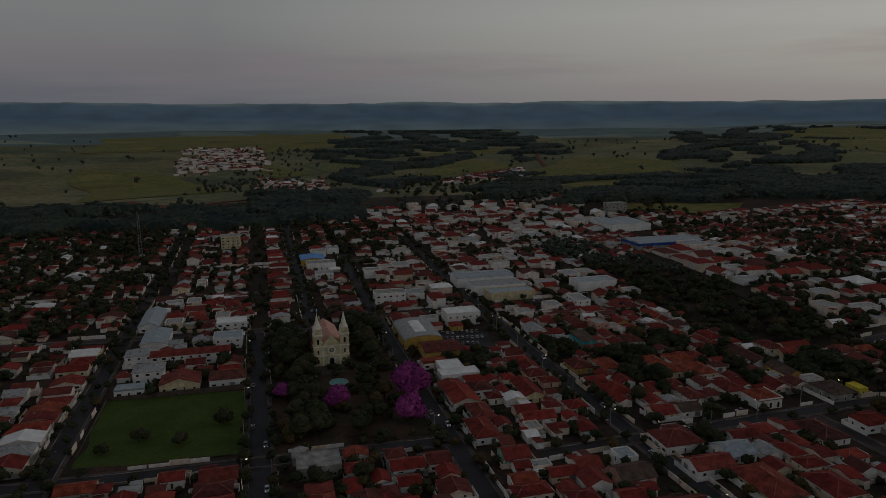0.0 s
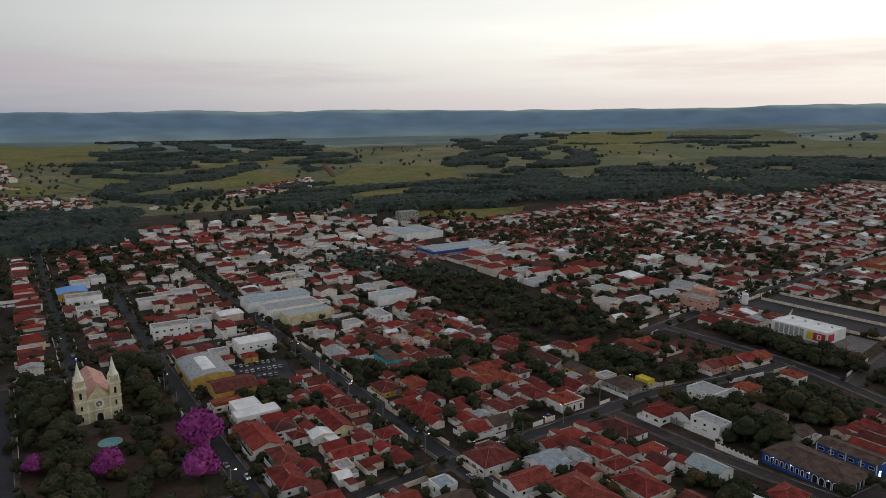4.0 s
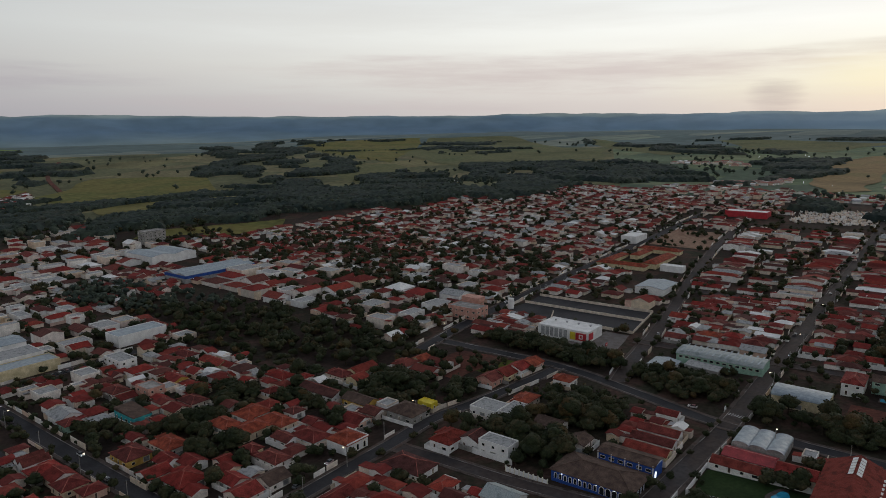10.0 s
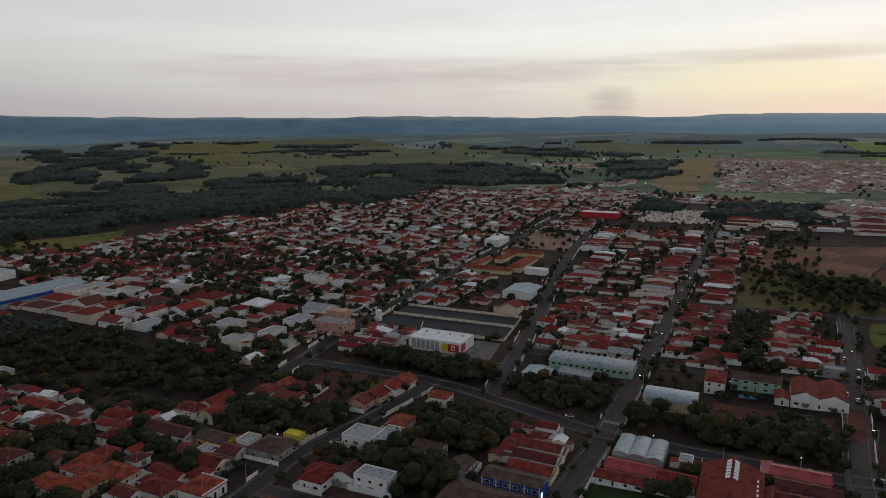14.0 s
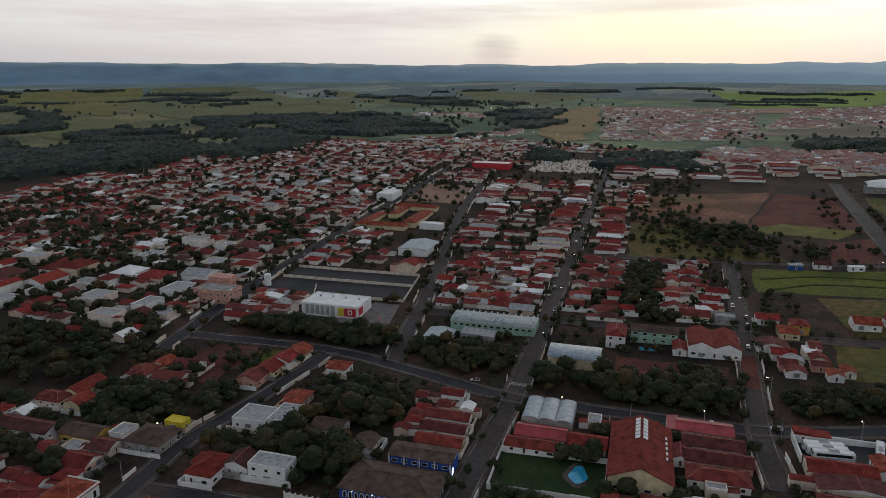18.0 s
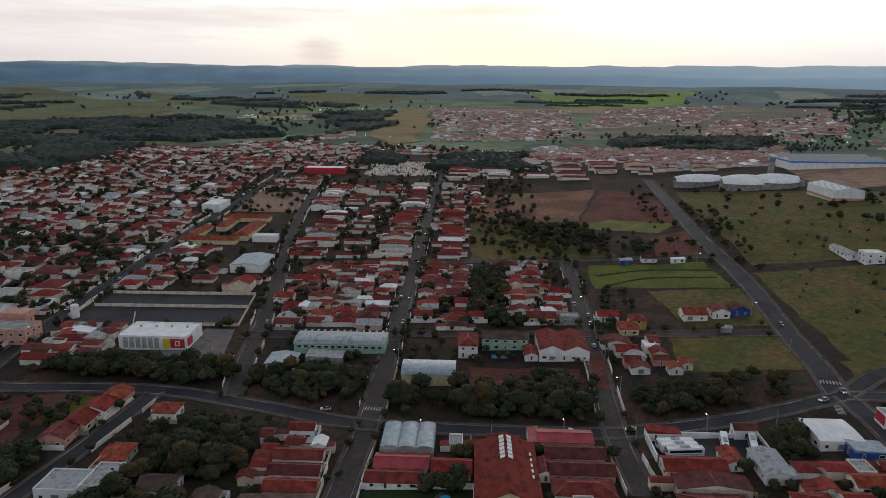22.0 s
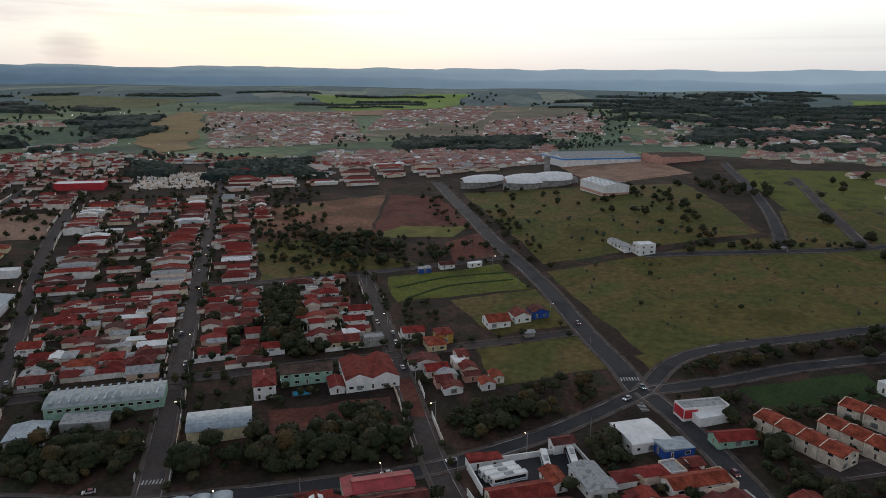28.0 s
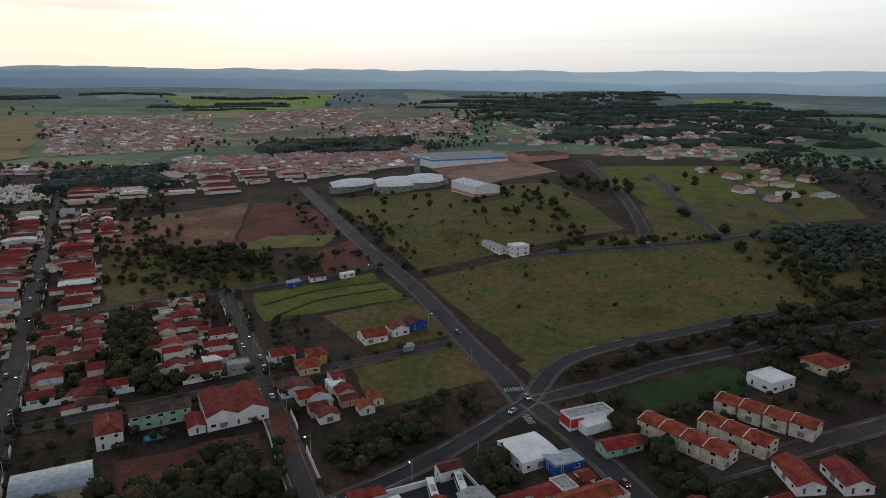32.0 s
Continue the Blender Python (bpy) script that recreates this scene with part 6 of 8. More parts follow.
# ---- school with curved roofs, sports hall, water tower, factory ----
def crescent(u, v, w, d, h, rise, rot, end, label):
    """A school wing under one curved white roof, cut to a lens shape in plan."""
    ob = thing("school_wing", u, v, label, "school", "curved school wings", rot)
    claim(u - 26, u + 26, v - 26, v + 26)
    n, k = 18, 8
    wallm, roofm = Mesh(), Mesh()
    half = [d / 2 * (1 - .72 * (2 * i / n - 1) ** 2) for i in range(n + 1)]
    xs = [w * (i / n - .5) for i in range(n + 1)]
    for s in (1, -1):
        vs = [(x, s * b * .92, z) for x, b in zip(xs, half) for z in (-2, h)]
        wallm.add(vs, [(2 * i, 2 * i + 2, 2 * i + 3, 2 * i + 1) for i in range(n)])
    for e in (0, n):
        b = half[e] * .92
        wallm.add([(xs[e], -b, -2), (xs[e], b, -2), (xs[e], b, h + 1), (xs[e], -b, h + 1)], [(0, 1, 2, 3)])
    vs = []
    for i in range(n + 1):
        for j in range(k + 1):
            q = 2 * j / k - 1
            vs.append((xs[i] * 1.03, half[i] * q, h + .2 + rise * (1 - q * q) * (1 - .5 * (2 * i / n - 1) ** 2) + rise * .8 * (1 - q) * .5))
    fs = [(i * (k + 1) + j, (i + 1) * (k + 1) + j, (i + 1) * (k + 1) + j + 1, i * (k + 1) + j + 1) for i in range(n) for j in range(k)]
    roofm.add(vs + [(x, y, z - .35) for x, y, z in vs], fs + [tuple(q + len(vs) for q in reversed(f)) for f in fs])
    part("wall", wallm, "concrete", ob)
    part("roof", roofm, "white", ob, "curved white sheet roof", smooth=True)
    part("end_block", Mesh().box(-w / 2 - 5, -w / 2 + 5, -5, 5, -2, h + 1.5), end, ob, "plain red end block")


crescent(792, -150, 52, 26, 5, 4, 108, "pink", "low school wing under a curved white roof")
crescent(760, -186, 50, 34, 6, 5, 100, "redpaint", "tall school wing with curved white roof and red end block")
crescent(758, -214, 44, 28, 6, 5, 96, "concrete", "third school wing under a curved white roof")
gymh = building("sports_hall", "white sports hall with a ribbed pitched roof", "hall", 690, -236, 46, 26, 9, "gable", "white", "white", rise=2.4, ridge_along="x", glazed=False)
for k in range(11):
    part("roof_rib", Mesh().gable(.5, 26.6, 9.1, 2.45, .1, 0, None, -20 + k * 4, 0, "x"), "zinc", gymh)
part("plinth_band", Mesh().box(-23.1, 23.1, -13.1, 13.1, .2, 2.6), "pink", gymh)
wt = thing("water_tower", 800, -226, "slim white concrete water tower", "water tower")
part("shaft", Mesh().ring([(-1, 3.2), (0, 3.2), (20, 3.0), (20.6, 3.5), (24, 3.5), (24.6, 3.0)], 18), "concrete", wt)
part("ladder", Mesh().box(-3.6, -3.5, -.3, -.22, 0, 21).box(-3.6, -3.5, .22, .3, 0, 21), "steel", wt)
fb = building("factory", "large blue and white factory with grey roofs", "factory", 890, -325, 60, 105, 9, "twin", "grey", "white", rise=3, ridge_along="y", glazed=False)
part("band", Mesh().box(-30.2, 30.2, -52.7, 52.7, 6.4, 8.2), "bluesheet", fb)
building("factory", "old brick-red factory sheds", "factory", 850, -415, 45, 60, 7, "twin", "brown", "pink", rise=2, ridge_along="y", glazed=False)

# ---- around the tilled plot and the plaza ----
for a, b, c, d in ((474, 474, 212, 300), (452, 452, 210, 300), (424, 424, 206, 262), (424, 474, 206, 212), (420, 440, 262, 270), (385, 424, 268, 262)):
    w = thing("plot_wall", (a + b) / 2, (c + d) / 2, "long low pale wall across the tilled plots", "wall", "plot walls")
    cu, cv, z0 = (a + b) / 2, (c + d) / 2, GZ((a + b) / 2, (c + d) / 2)
    for k in range(6):
        ua, ub, va, vb = a + (b - a) * k / 6, a + (b - a) * (k + 1) / 6, c + (d - c) * k / 6, c + (d - c) * (k + 1) / 6
        z = GZ((ua + ub) / 2, (va + vb) / 2) - z0
        m = Mesh()
        dx, dy = ub - ua, vb - va
        q = .12 / math.hypot(dx, dy)
        m.add([(x - cu, y - cv, z + h) for h in (-.6, 1.9) for x, y in ((ua - dy * q, va + dx * q), (ua + dy * q, va - dx * q), (ub + dy * q, vb - dx * q), (ub - dy * q, vb + dx * q))],
              [(3, 2, 1, 0), (4, 5, 6, 7), (0, 1, 5, 4), (1, 2, 6, 5), (2, 3, 7, 6), (3, 0, 4, 7)])
        part("wall_run", m, "beige", w)
building("greenhouse", "long glazed white-roofed shed", "shed", 533, 232, 30, 22, 4.5, "gable", "zinc", "white", rise=1.5, ridge_along="x", glazed=False)
building("shelter", "white flat canopy of the school yard", "canopy", 598, 242, 9, 19, 4.5, "flat", "white", "white", glazed=False)
for a, b, w, d in ((590, 284, 10, 44), (622, 262, 52, 12), (660, 276, 10, 40), (612, 300, 40, 9), (640, 286, 34, 9)):
    building("school", "low school range under an orange tile roof", "school", a, b, w, d, 3.4, "hip", "orange", "cream", group="school ranges", glazed=False)
patch("lawn", "small green school garden", "lawn", "lawn", [(598, 268), (616, 268), (616, 296), (598, 296)], 0.09)
building("store", "low store with bright red walls and white roof", "store", 878, 252, 22, 46, 6, "flat", "white", "redpaint", glazed=False)
building("store", "plain white box-shaped store building", "store", 700, 318, 30, 16, 6, "flat", "white", "white", glazed=False)
building("block_of_flats", "salmon flats with terraces, several storeys", "flats", 402, 316, 14, 24, 7.5, "flat", "concrete", "pink", storeys=2)
part("top_floor", Mesh().box(-4, 5, -8, 6, 7.5, 10.5), "pink", building("block_of_flats", "salmon rear block of the flats", "flats", 415, 322, 10, 14, 7.0, "flat", "concrete", "pink", storeys=2))
tank = thing("water_tank", 434, 301, "white cylindrical water tank", "tank")
part("tank", Mesh().ring([(-1, 2.2), (7, 2.2), (7.5, 1.6)], 16), "white", tank)

# ---- the centre ----
mk = building("market_hall", "ochre market hall with a vaulted white and grey roof", "market", 86, 382, 22, 36, 5.5, "vault", "grey", "ochre", rise=2.6, ridge_along="y")
part("vault_light", Mesh().vault(9, 22, 7.0, 1.5, 0, 0, 0, "y"), "white", mk, "raised white vault over the middle")
building("shop", "ochre-fronted shop under a red tile roof", "shop", 92, 352, 20, 18, 5, "gable", "tile", "ochre", rise=2.2, ridge_along="x")
building("office_block", "white square two-storey block beside a car park", "office", 121, 408, 22, 14, 8, "flat", "white", "white", storeys=2)
building("hangar", "large store with a blue-grey roof", "store", 166, 502, 46, 20, 7.5, "gable", "zinc", "white", rise=1.2, ridge_along="x", glazed=False)
building("hangar", "wide white store with a flat grey roof", "store", 168, 476, 40, 20, 6.5, "flat", "grey", "white", glazed=False)
building("hangar", "cream store with a flat parapet", "store", 172, 455, 34, 14, 6, "flat", "zinc", "cream", glazed=False)
building("hangar", "white market building with a wide grey roof", "store", 242, 462, 32, 16, 6.5, "flat", "zinc", "white", glazed=False)
building("office_block", "white two-storey block with rows of windows", "office", 86, 470, 22, 12, 7.5, "flat", "concrete", "white", storeys=2)
building("store", "store with a bright blue roof", "store", 42, 610, 20, 22, 6, "gable", "bluesheet", "ochre", rise=1.2)
building("store", "white store below the blue roof", "store", 48, 588, 24, 14, 6, "flat", "concrete", "white")
building("block_of_flats", "beige block of flats standing above the roofs", "flats", -30, 700, 18, 16, 12, "flat", "concrete", "cream", storeys=4)
building("block_of_flats", "grey four-storey block of flats", "flats", 412, 738, 24, 14, 13, "flat", "concrete", "concrete", storeys=4)
building("hangar", "wide pale blue factory shed", "shed", 380, 665, 46, 44, 7, "twin", "zinc", "white", rise=2, glazed=False, ridge_along="y")
bs = building("store", "builders' store with grey-blue roofs and blue and red walls", "store", 376, 579, 70, 32, 5.2, "twin", "zinc", "grey", rise=1.4, ridge_along="x", glazed=False)
part("front_band", Mesh().box(-35.15, 35.1, -16.2, -16.0, 2.6, 5.0), "royal", bs, "blue wall band")
part("front_band", Mesh().box(4, 35.1, -16.3, -16.2, 2.6, 4.4), "redpaint", bs, "red wall band")
part("side_band", Mesh().box(-35.3, -35.0, -16.2, 16.2, 2.6, 5.0), "royal", bs, "blue wall band")
building("house", "grey modern house with several flat and sloping roofs", "house", 15.5, 236, 16, 13, 4.5, "flat", "concrete", "concrete", wing=(6, 7, -6, 9, 3.2))
building("house", "white two-storey house with grey roof", "house", -58, 352, 14, 12, 6.2, "hip", "grey", "white", storeys=2)
building("house", "white flat-roofed house with a blue-grey top", "house", -22, 400, 16, 14, 6, "flat", "zinc", "white", storeys=2)
building("house", "long white house with red roof along the field", "house", -40, 375, 40, 10, 6, "gable", "tile", "white", rise=1.6, ridge_along="x", storeys=2)
building("shed", "long shed with a pale blue roof", "shed", -62, 410, 14, 28, 5, "gable", "zinc", "white", rise=1.4, ridge_along="y", glazed=False)
building("house", "yellow-fronted house with gabled red roof", "house", -42, 338, 18, 14, 4.0, "gable", "tile", "cream", ridge_along="y")
building("house", "white-fronted house with red hipped roof", "house", -20, 338, 17, 12, 4.4, "hip", "tile", "white")
building("house", "pale shed roofed in zinc at the field corner", "shed", -64, 334, 13, 9, 3.4, "shed", "zinc", "white", rise=.7)
cw = thing("field_wall", -41, 292, "low pale wall round the playing field", "wall")
for m in (Mesh().box(-32, 32, 35, 35.3, -1, 1.6), Mesh().box(-32.3, -32, -35, 35, -1.5, 1.2), Mesh().box(31.7, 32, -35, 35, -1, 1.0), Mesh().box(-32, 32, -35.3, -35, -1, 1.0)):
    part("wall_run", m, "paving", cw)
mast = thing("radio_mast", -106, 655, "tall lattice radio mast", "mast")
for s in (-1, 1):
    for t in (-1, 1):
        part("leg", Mesh().add([(s * 1.6 - .1, t * 1.6 - .1, -1), (s * 1.6 + .1, t * 1.6 - .1, -1), (s * 1.6 + .1, t * 1.6 + .1, -1), (s * 1.6 - .1, t * 1.6 + .1, -1), (s * .4 - .07, t * .4 - .07, 46), (s * .4 + .07, t * .4 - .07, 46), (s * .4 + .07, t * .4 + .07, 46), (s * .4 - .07, t * .4 + .07, 46)],
                               [(0, 1, 5, 4), (1, 2, 6, 5), (2, 3, 7, 6), (3, 0, 4, 7), (4, 5, 6, 7)]), "steel", mast)
for k in range(15):
    q = 1.6 - 1.2 * k * 3 / 46
    part("brace", Mesh().box(-q, q, -q - .08, -q + .08, k * 3, k * 3 + .16).box(-q, q, q - .08, q + .08, k * 3, k * 3 + .16).box(-q - .08, -q + .08, -q, q, k * 3, k * 3 + .16).box(q - .08, q + .08, -q, q, k * 3, k * 3 + .16), "steel", mast)

# the blue hall with white arches, the second blue building and the white street wall
def arch_opening(w, h, mats, rim=.2, n=8):
    """An arched pane with a proud frame round it, in one piece."""
    def outline(a, top):
        return [(-a, 0), (a, 0)] + [(a * math.cos(math.pi * i / n), top - a + a * math.sin(math.pi * i / n)) for i in range(n + 1)]
    inn, out = outline(w / 2, h), outline(w / 2 + rim, h + rim)
    k = len(inn)
    m = Mesh()
    m.add([(x, .03, z) for x, z in out] + [(x, -.1, z) for x, z in out] + [(x, -.1, z) for x, z in inn] + [(x, -.02, z) for x, z in inn],
          [(r * k + i, r * k + (i + 1) % k, r * k + k + (i + 1) % k, r * k + k + i) for r in range(3) for i in range(k)], 1)
    m.f.append(tuple(range(3 * k, 4 * k)))
    m.m.append(0)
    return m.data("arched_window", mats)


ARCH, BIGARCH = arch_opening(.95, 2.1, ["glass", "white"]), arch_opening(1.7, 2.9, ["glass", "white"])
bh = building("blue_hall", "long blue hall with white arched windows and dark roof", "hall", 246.5, 146, 17, 31, 4.2, "hip", "brown", "royal", rise=2.6, glazed=False, over=.7)
for k in range(9):
    part("arched_window", ARCH, None, bh, "", (-8.5, 13.6 - k * 1.95, 1.0), -90)
for k in range(5):
    part("arched_window", BIGARCH, None, bh, "", (-8.5, -4.6 - k * 2.4, .5), -90)
for k in range(6):
    part("arched_window", BIGARCH, None, bh, "", (-6.6 + k * 2.7, -15.5, .5), 0)
for k in range(4):
    part("wall_lamp", Mesh().ring([(3.3, .1), (3.4, .22), (3.6, .1)], 6), "lampwhite", bh, "small lit wall lamp", (-8.75, 11 - k * 6.8, 0))
part("cornice", Mesh().box(-8.62, 8.62, -15.62, 15.62, 3.8, 4.05), "white", bh)
b2 = building("blue_house", "two-storey royal blue building with white trim", "house", 262, 141, 9, 22, 6.0, "gable", "brown", "royal", rise=1.0, glazed=False, ridge_along="y")
for k in range(6):
    part("window", WIDE, None, b2, "", (-4.5, -9 + k * 3.6, 3.6), -90)
for k in range(5):
    part("pilaster", Mesh().box(-4.62, -4.48, -10.9 + k * 5.4, -10.5 + k * 5.4, 0, 6.2), "white", b2)
part("cornice", Mesh().box(-4.7, 4.7, -11.2, -11.0, 5.8, 6.1), "white", b2)
part("lit_window", Mesh().box(-.7, .7, -11.1, -11.0, 1.2, 3.4), "lampwhite", b2, "brightly lit arched window", (-2.6, 0, 0))
fn = thing("street_wall", 234.3, 170, "white street wall with posts beside the blue hall", "wall")
for k in range(9):
    part("wall_panel", Mesh().box(-.1, .1, -.85, .85, -.6, 1.9), "white", fn, "", (0, -8 + k * 2, 0))
for k in range(10):
    part("post", Mesh().box(-.2, .2, -.2, .2, -.6, 2.4), "trim", fn, "", (0, -9 + k * 2, 0))


# ---- houses of the nearer streets ----
placed("long white two-storey block with a parapet roof", -58, 399, 30, 11, 6.2, "flat", "grey", "white")
placed("long shed under a pale blue-grey sheet roof", -70, 455, 12, 38, 4.0, "gable", "zinc", "white")
placed("white two-storey house under a grey hipped roof", -66, 378, 14, 11, 6.2, "hip", "grey", "white")
placed("big white corner building with a flat roof", -21, 432, 18, 13, 5.6, "flat", "white", "white")
placed("long house under grey sheet roofs", -27, 397, 28, 9, 3.8, "gable", "zinc", "white")
placed("cream house under a red gable beside the lawn", -46, 340, 13, 12, 3.8, "gable", "orange", "cream")
placed("white house under a steep red roof beside the lawn", -58, 340, 9, 14, 3.8, "gable", "tile", "white")
placed("modern white house with flat pale roofs", -68, 341, 9, 14, 3.6, "flat", "white", "white")
placed("long white house under a bright red roof", -18.5, 340, 15, 10, 3.6, "gable", "tile", "white")
placed("small house with a red roof and white walls", -37, 365, 9, 8, 3.4, "gable", "tile", "white")
placed("white two-storey house in the main street", 47, 548, 14, 12, 6.2, "flat", "grey", "white")
placed("low white store with a pale flat roof", 92, 314, 20, 9, 3.8, "flat", "white", "white")
placed("tall red-tiled hall with white gables", 92, 352, 15, 14, 5.2, "gable", "tile", "white")
for k, (rm_, wm_) in enumerate((("brick", "cream"), ("tile", "pink"), ("brick", "cream"), ("tile", "white"), ("orange", "pink"))):
    placed("narrow house in a stepped row under red tiles", 297 + k * 10.6, 237.2 - k * 2.0, 10, 10, 3.4 + .3 * (k % 2), "gable", rm_, wm_)
placed("small bright yellow house with crenellated top", 265, 242, 5, 8, 3.4, "flat", "yellow", "yellow")
corner = building("corner_house", "white corner house with tall arched windows and orange roof", "house", 214.5, 244.5, 12, 12, 4.6, "hip", "orange", "white", glazed=False)
for k in range(3):
    part("arched_window", arch_opening(1.3, 2.7, ["glass", "trim"]), None, corner, "", (6.0, -4 + k * 4.0, .6), 90)
    part("arched_window", arch_opening(1.2, 2.6, ["glass", "trim"]), None, corner, "", (-4 + k * 4.0, -6.0, .6), 0)
part("parapet", Mesh().box(-6.3, 6.3, -6.3, -6.0, 4.5, 5.2).box(6.0, 6.3, -6.0, 6.3, 4.5, 5.2), "white", corner)
placed("white house under a pale red hipped roof", 326.5, 201.8, 9, 9, 4, "hip", "orange", "white")
placed("white courtyard house with flat roofs", 280.3, 203.6, 14, 9, 3.6, "flat", "grey", "white")
placed("house under a worn orange-brown roof", 294.0, 205.9, 14, 8, 3.4, "hip", "orange", "beige")
placed("long house under red tile slopes", 280.9, 300.4, 16, 9, 3.6, "gable", "brick", "cream")
placed("cream gabled house among garden trees", 268.2, 291.2, 9, 8, 4.4, "gable", "tile", "cream")
placed("white house under a dark red roof", 300.8, 286.2, 12, 10, 3.6, "hip", "tile", "white")
placed("small cream house with an orange roof", 311.4, 283.9, 9, 8, 3.4, "gable", "orange", "cream")
placed("long white house under a low red roof", 247.0, 295.2, 9, 24, 3.6, "gable", "tile", "white")
placed("ochre house under an old brown gable", 248.9, 270.4, 9, 16, 3.8, "gable", "brown", "ochre")
placed("white house with arched door under a red roof", 240.4, 210.5, 14, 10, 4, "hip", "brick", "white")
placed("white gabled house under red tiles", 250.0, 203.5, 9, 9, 3.8, "gable", "tile", "white")
placed("pale two-storey house with balconies", 244.4, 188.9, 8, 14, 6, "flat", "grey", "white")
placed("small old house under a brown roof", 268.6, 165.3, 9, 8, 3.2, "gable", "brown", "paint")
placed("white two-storey building with long window bands", 209.8, 420.9, 10, 18, 6, "flat", "grey", "white")
placed("ochre-walled house under a red tile roof", 214.3, 373.6, 8, 13, 3.4, "gable", "tile", "ochre")
placed("pink two-storey house with flat roofs", 196.7, 366.5, 9, 12, 6, "flat", "concrete", "pink")
placed("house with turquoise side wall and dark roof", 177.1, 347.1, 9, 17, 4, "shed", "brown", "teal")
placed("low house under a red hipped tile roof", 187.3, 382.9, 9, 12, 3.2, "hip", "tile", "white")
placed("low house under a red hipped tile roof", 203.1, 339.1, 9, 12, 3.2, "hip", "tile", "paint")
placed("white house under a red hipped tile roof", 240.2, 404.1, 8, 14, 3.2, "hip", "tile", "white")
placed("long cream house under a dark red tile roof", 242.3, 378.8, 8, 18, 3.2, "gable", "tile", "cream")
placed("ochre house under a red hipped tile roof", 155.5, 308.8, 11, 13, 3.4, "hip", "tile", "ochre")
placed("white house with red gabled roof", 161.2, 291.3, 8, 9, 3.2, "gable", "tile", "white")
placed("white house with red gabled roof", 166.3, 282.3, 8, 9, 3.2, "gable", "tile", "white")
placed("large house under broad orange tile roofs", 209.9, 301.8, 14, 12, 3.6, "hip", "orange", "paint")
placed("side wing house under an orange tile roof", 195.1, 302.0, 9, 14, 3.4, "hip", "orange", "paint")
placed("garden house under an orange tile roof", 211.4, 285.5, 9, 16, 3.4, "hip", "orange", "paint")
placed("low white house under a red tile roof", 209.6, 261.4, 10, 14, 3.2, "hip", "tile", "white")
placed("small house under a red tile roof", 202.0, 269.0, 7, 10, 3.0, "gable", "tile", "white")
placed("low house under red tile slopes", 249.9, 330.5, 9, 14, 3.2, "hip", "tile", "paint")
placed("narrow long white-walled house with red roof", 249.0, 296.2, 20, 5, 4, "gable", "tile", "white")
placed("cream two-storey house with a flat roof", 267.3, 287.5, 8, 9, 6, "flat", "concrete", "cream")
placed("low house under a red tile roof", 269.7, 305.5, 9, 12, 3.2, "hip", "tile", "paint")
placed("ochre house under a dark red tile roof", 247.8, 265.6, 8, 14, 3.6, "gable", "brown", "ochre")
placed("white house under a red tile roof", 297.0, 290.0, 8, 13, 3.2, "hip", "tile", "white")
placed("small cream house under an orange roof", 310.5, 280.7, 7, 10, 3.2, "gable", "orange", "cream")
placed("old house under a broad dark brown roof", 252.3, 243.1, 13, 15, 4, "hip", "brown", "concrete")
placed("white house under spreading red hipped roofs", 214.0, 209.9, 12, 18, 3.2, "hip", "tile", "white")
placed("white house with blue gate under a red hipped roof", 237.1, 210.8, 11, 13, 3.8, "hip", "tile", "white")
placed("white house with a steep red gable", 245.7, 201.3, 9, 9, 4.2, "gable", "tile", "white")
placed("white modern two-storey house", 244.8, 189.3, 8, 12, 6.2, "flat", "grey", "white")
placed("modern house with white flat roofs", 276.4, 214.4, 12, 14, 4, "flat", "grey", "white")
placed("salmon house under a red hipped roof", 330.2, 207.3, 10, 9, 3.6, "hip", "tile", "pink")
placed("cream house under an orange hipped roof", 295.4, 208.6, 12, 16, 3.4, "hip", "orange", "cream")
placed("cream house under a worn brown roof", 272.5, 165.1, 9, 12, 3.4, "hip", "brown", "cream")
placed("old house under a mossy brown roof", 277.3, 183.1, 9, 12, 3.2, "gable", "brown", "paint")
placed("white house with red gable by the crossing", 312.5, 144.2, 6, 9, 4.2, "gable", "tile", "white")
placed("long red-roofed house beside the street", 294.4, 141.3, 7, 17, 3.6, "gable", "tile", "white")
placed("long red-roofed house beside the street", 285.3, 140.5, 7, 17, 3.4, "gable", "tile", "white")
placed("long red-roofed house beside the street", 275.9, 139.5, 7, 17, 3.4, "gable", "tile", "cream")
placed("long cream house under a red tile roof", 117.0, 284.5, 9, 20, 4, "gable", "tile", "cream")
placed("pale green-walled house with red hipped roof", 87.7, 265.7, 9, 16, 3.6, "hip", "tile", "green")
placed("white house under a broad red roof", 82.8, 249.1, 10, 18, 3.6, "hip", "tile", "white")
placed("narrow house under a red tile roof", 110.1, 255.2, 14, 8, 3.2, "gable", "tile", "paint")
placed("salmon house with a blue shutter wall", 120.0, 248.6, 12, 14, 3.6, "gable", "tile", "pink")
placed("green-walled house under a bright red roof", 87.9, 225.3, 10, 10, 3.2, "gable", "tile", "green")
placed("house under a dark red tile roof", 99.7, 223.3, 12, 9, 3.0, "gable", "tile", "paint")
placed("house under a red hipped roof", 111.0, 222.5, 12, 10, 3.2, "hip", "tile", "paint")
placed("house under a red gabled roof", 126.6, 224.4, 11, 9, 3.2, "gable", "tile", "white")
placed("salmon house under a worn brown gable", 122.8, 199.4, 13, 11, 3.6, "gable", "brown", "pink")
placed("small flat-roofed white annex", 127.5, 213.3, 7, 8, 3.2, "flat", "zinc", "white")
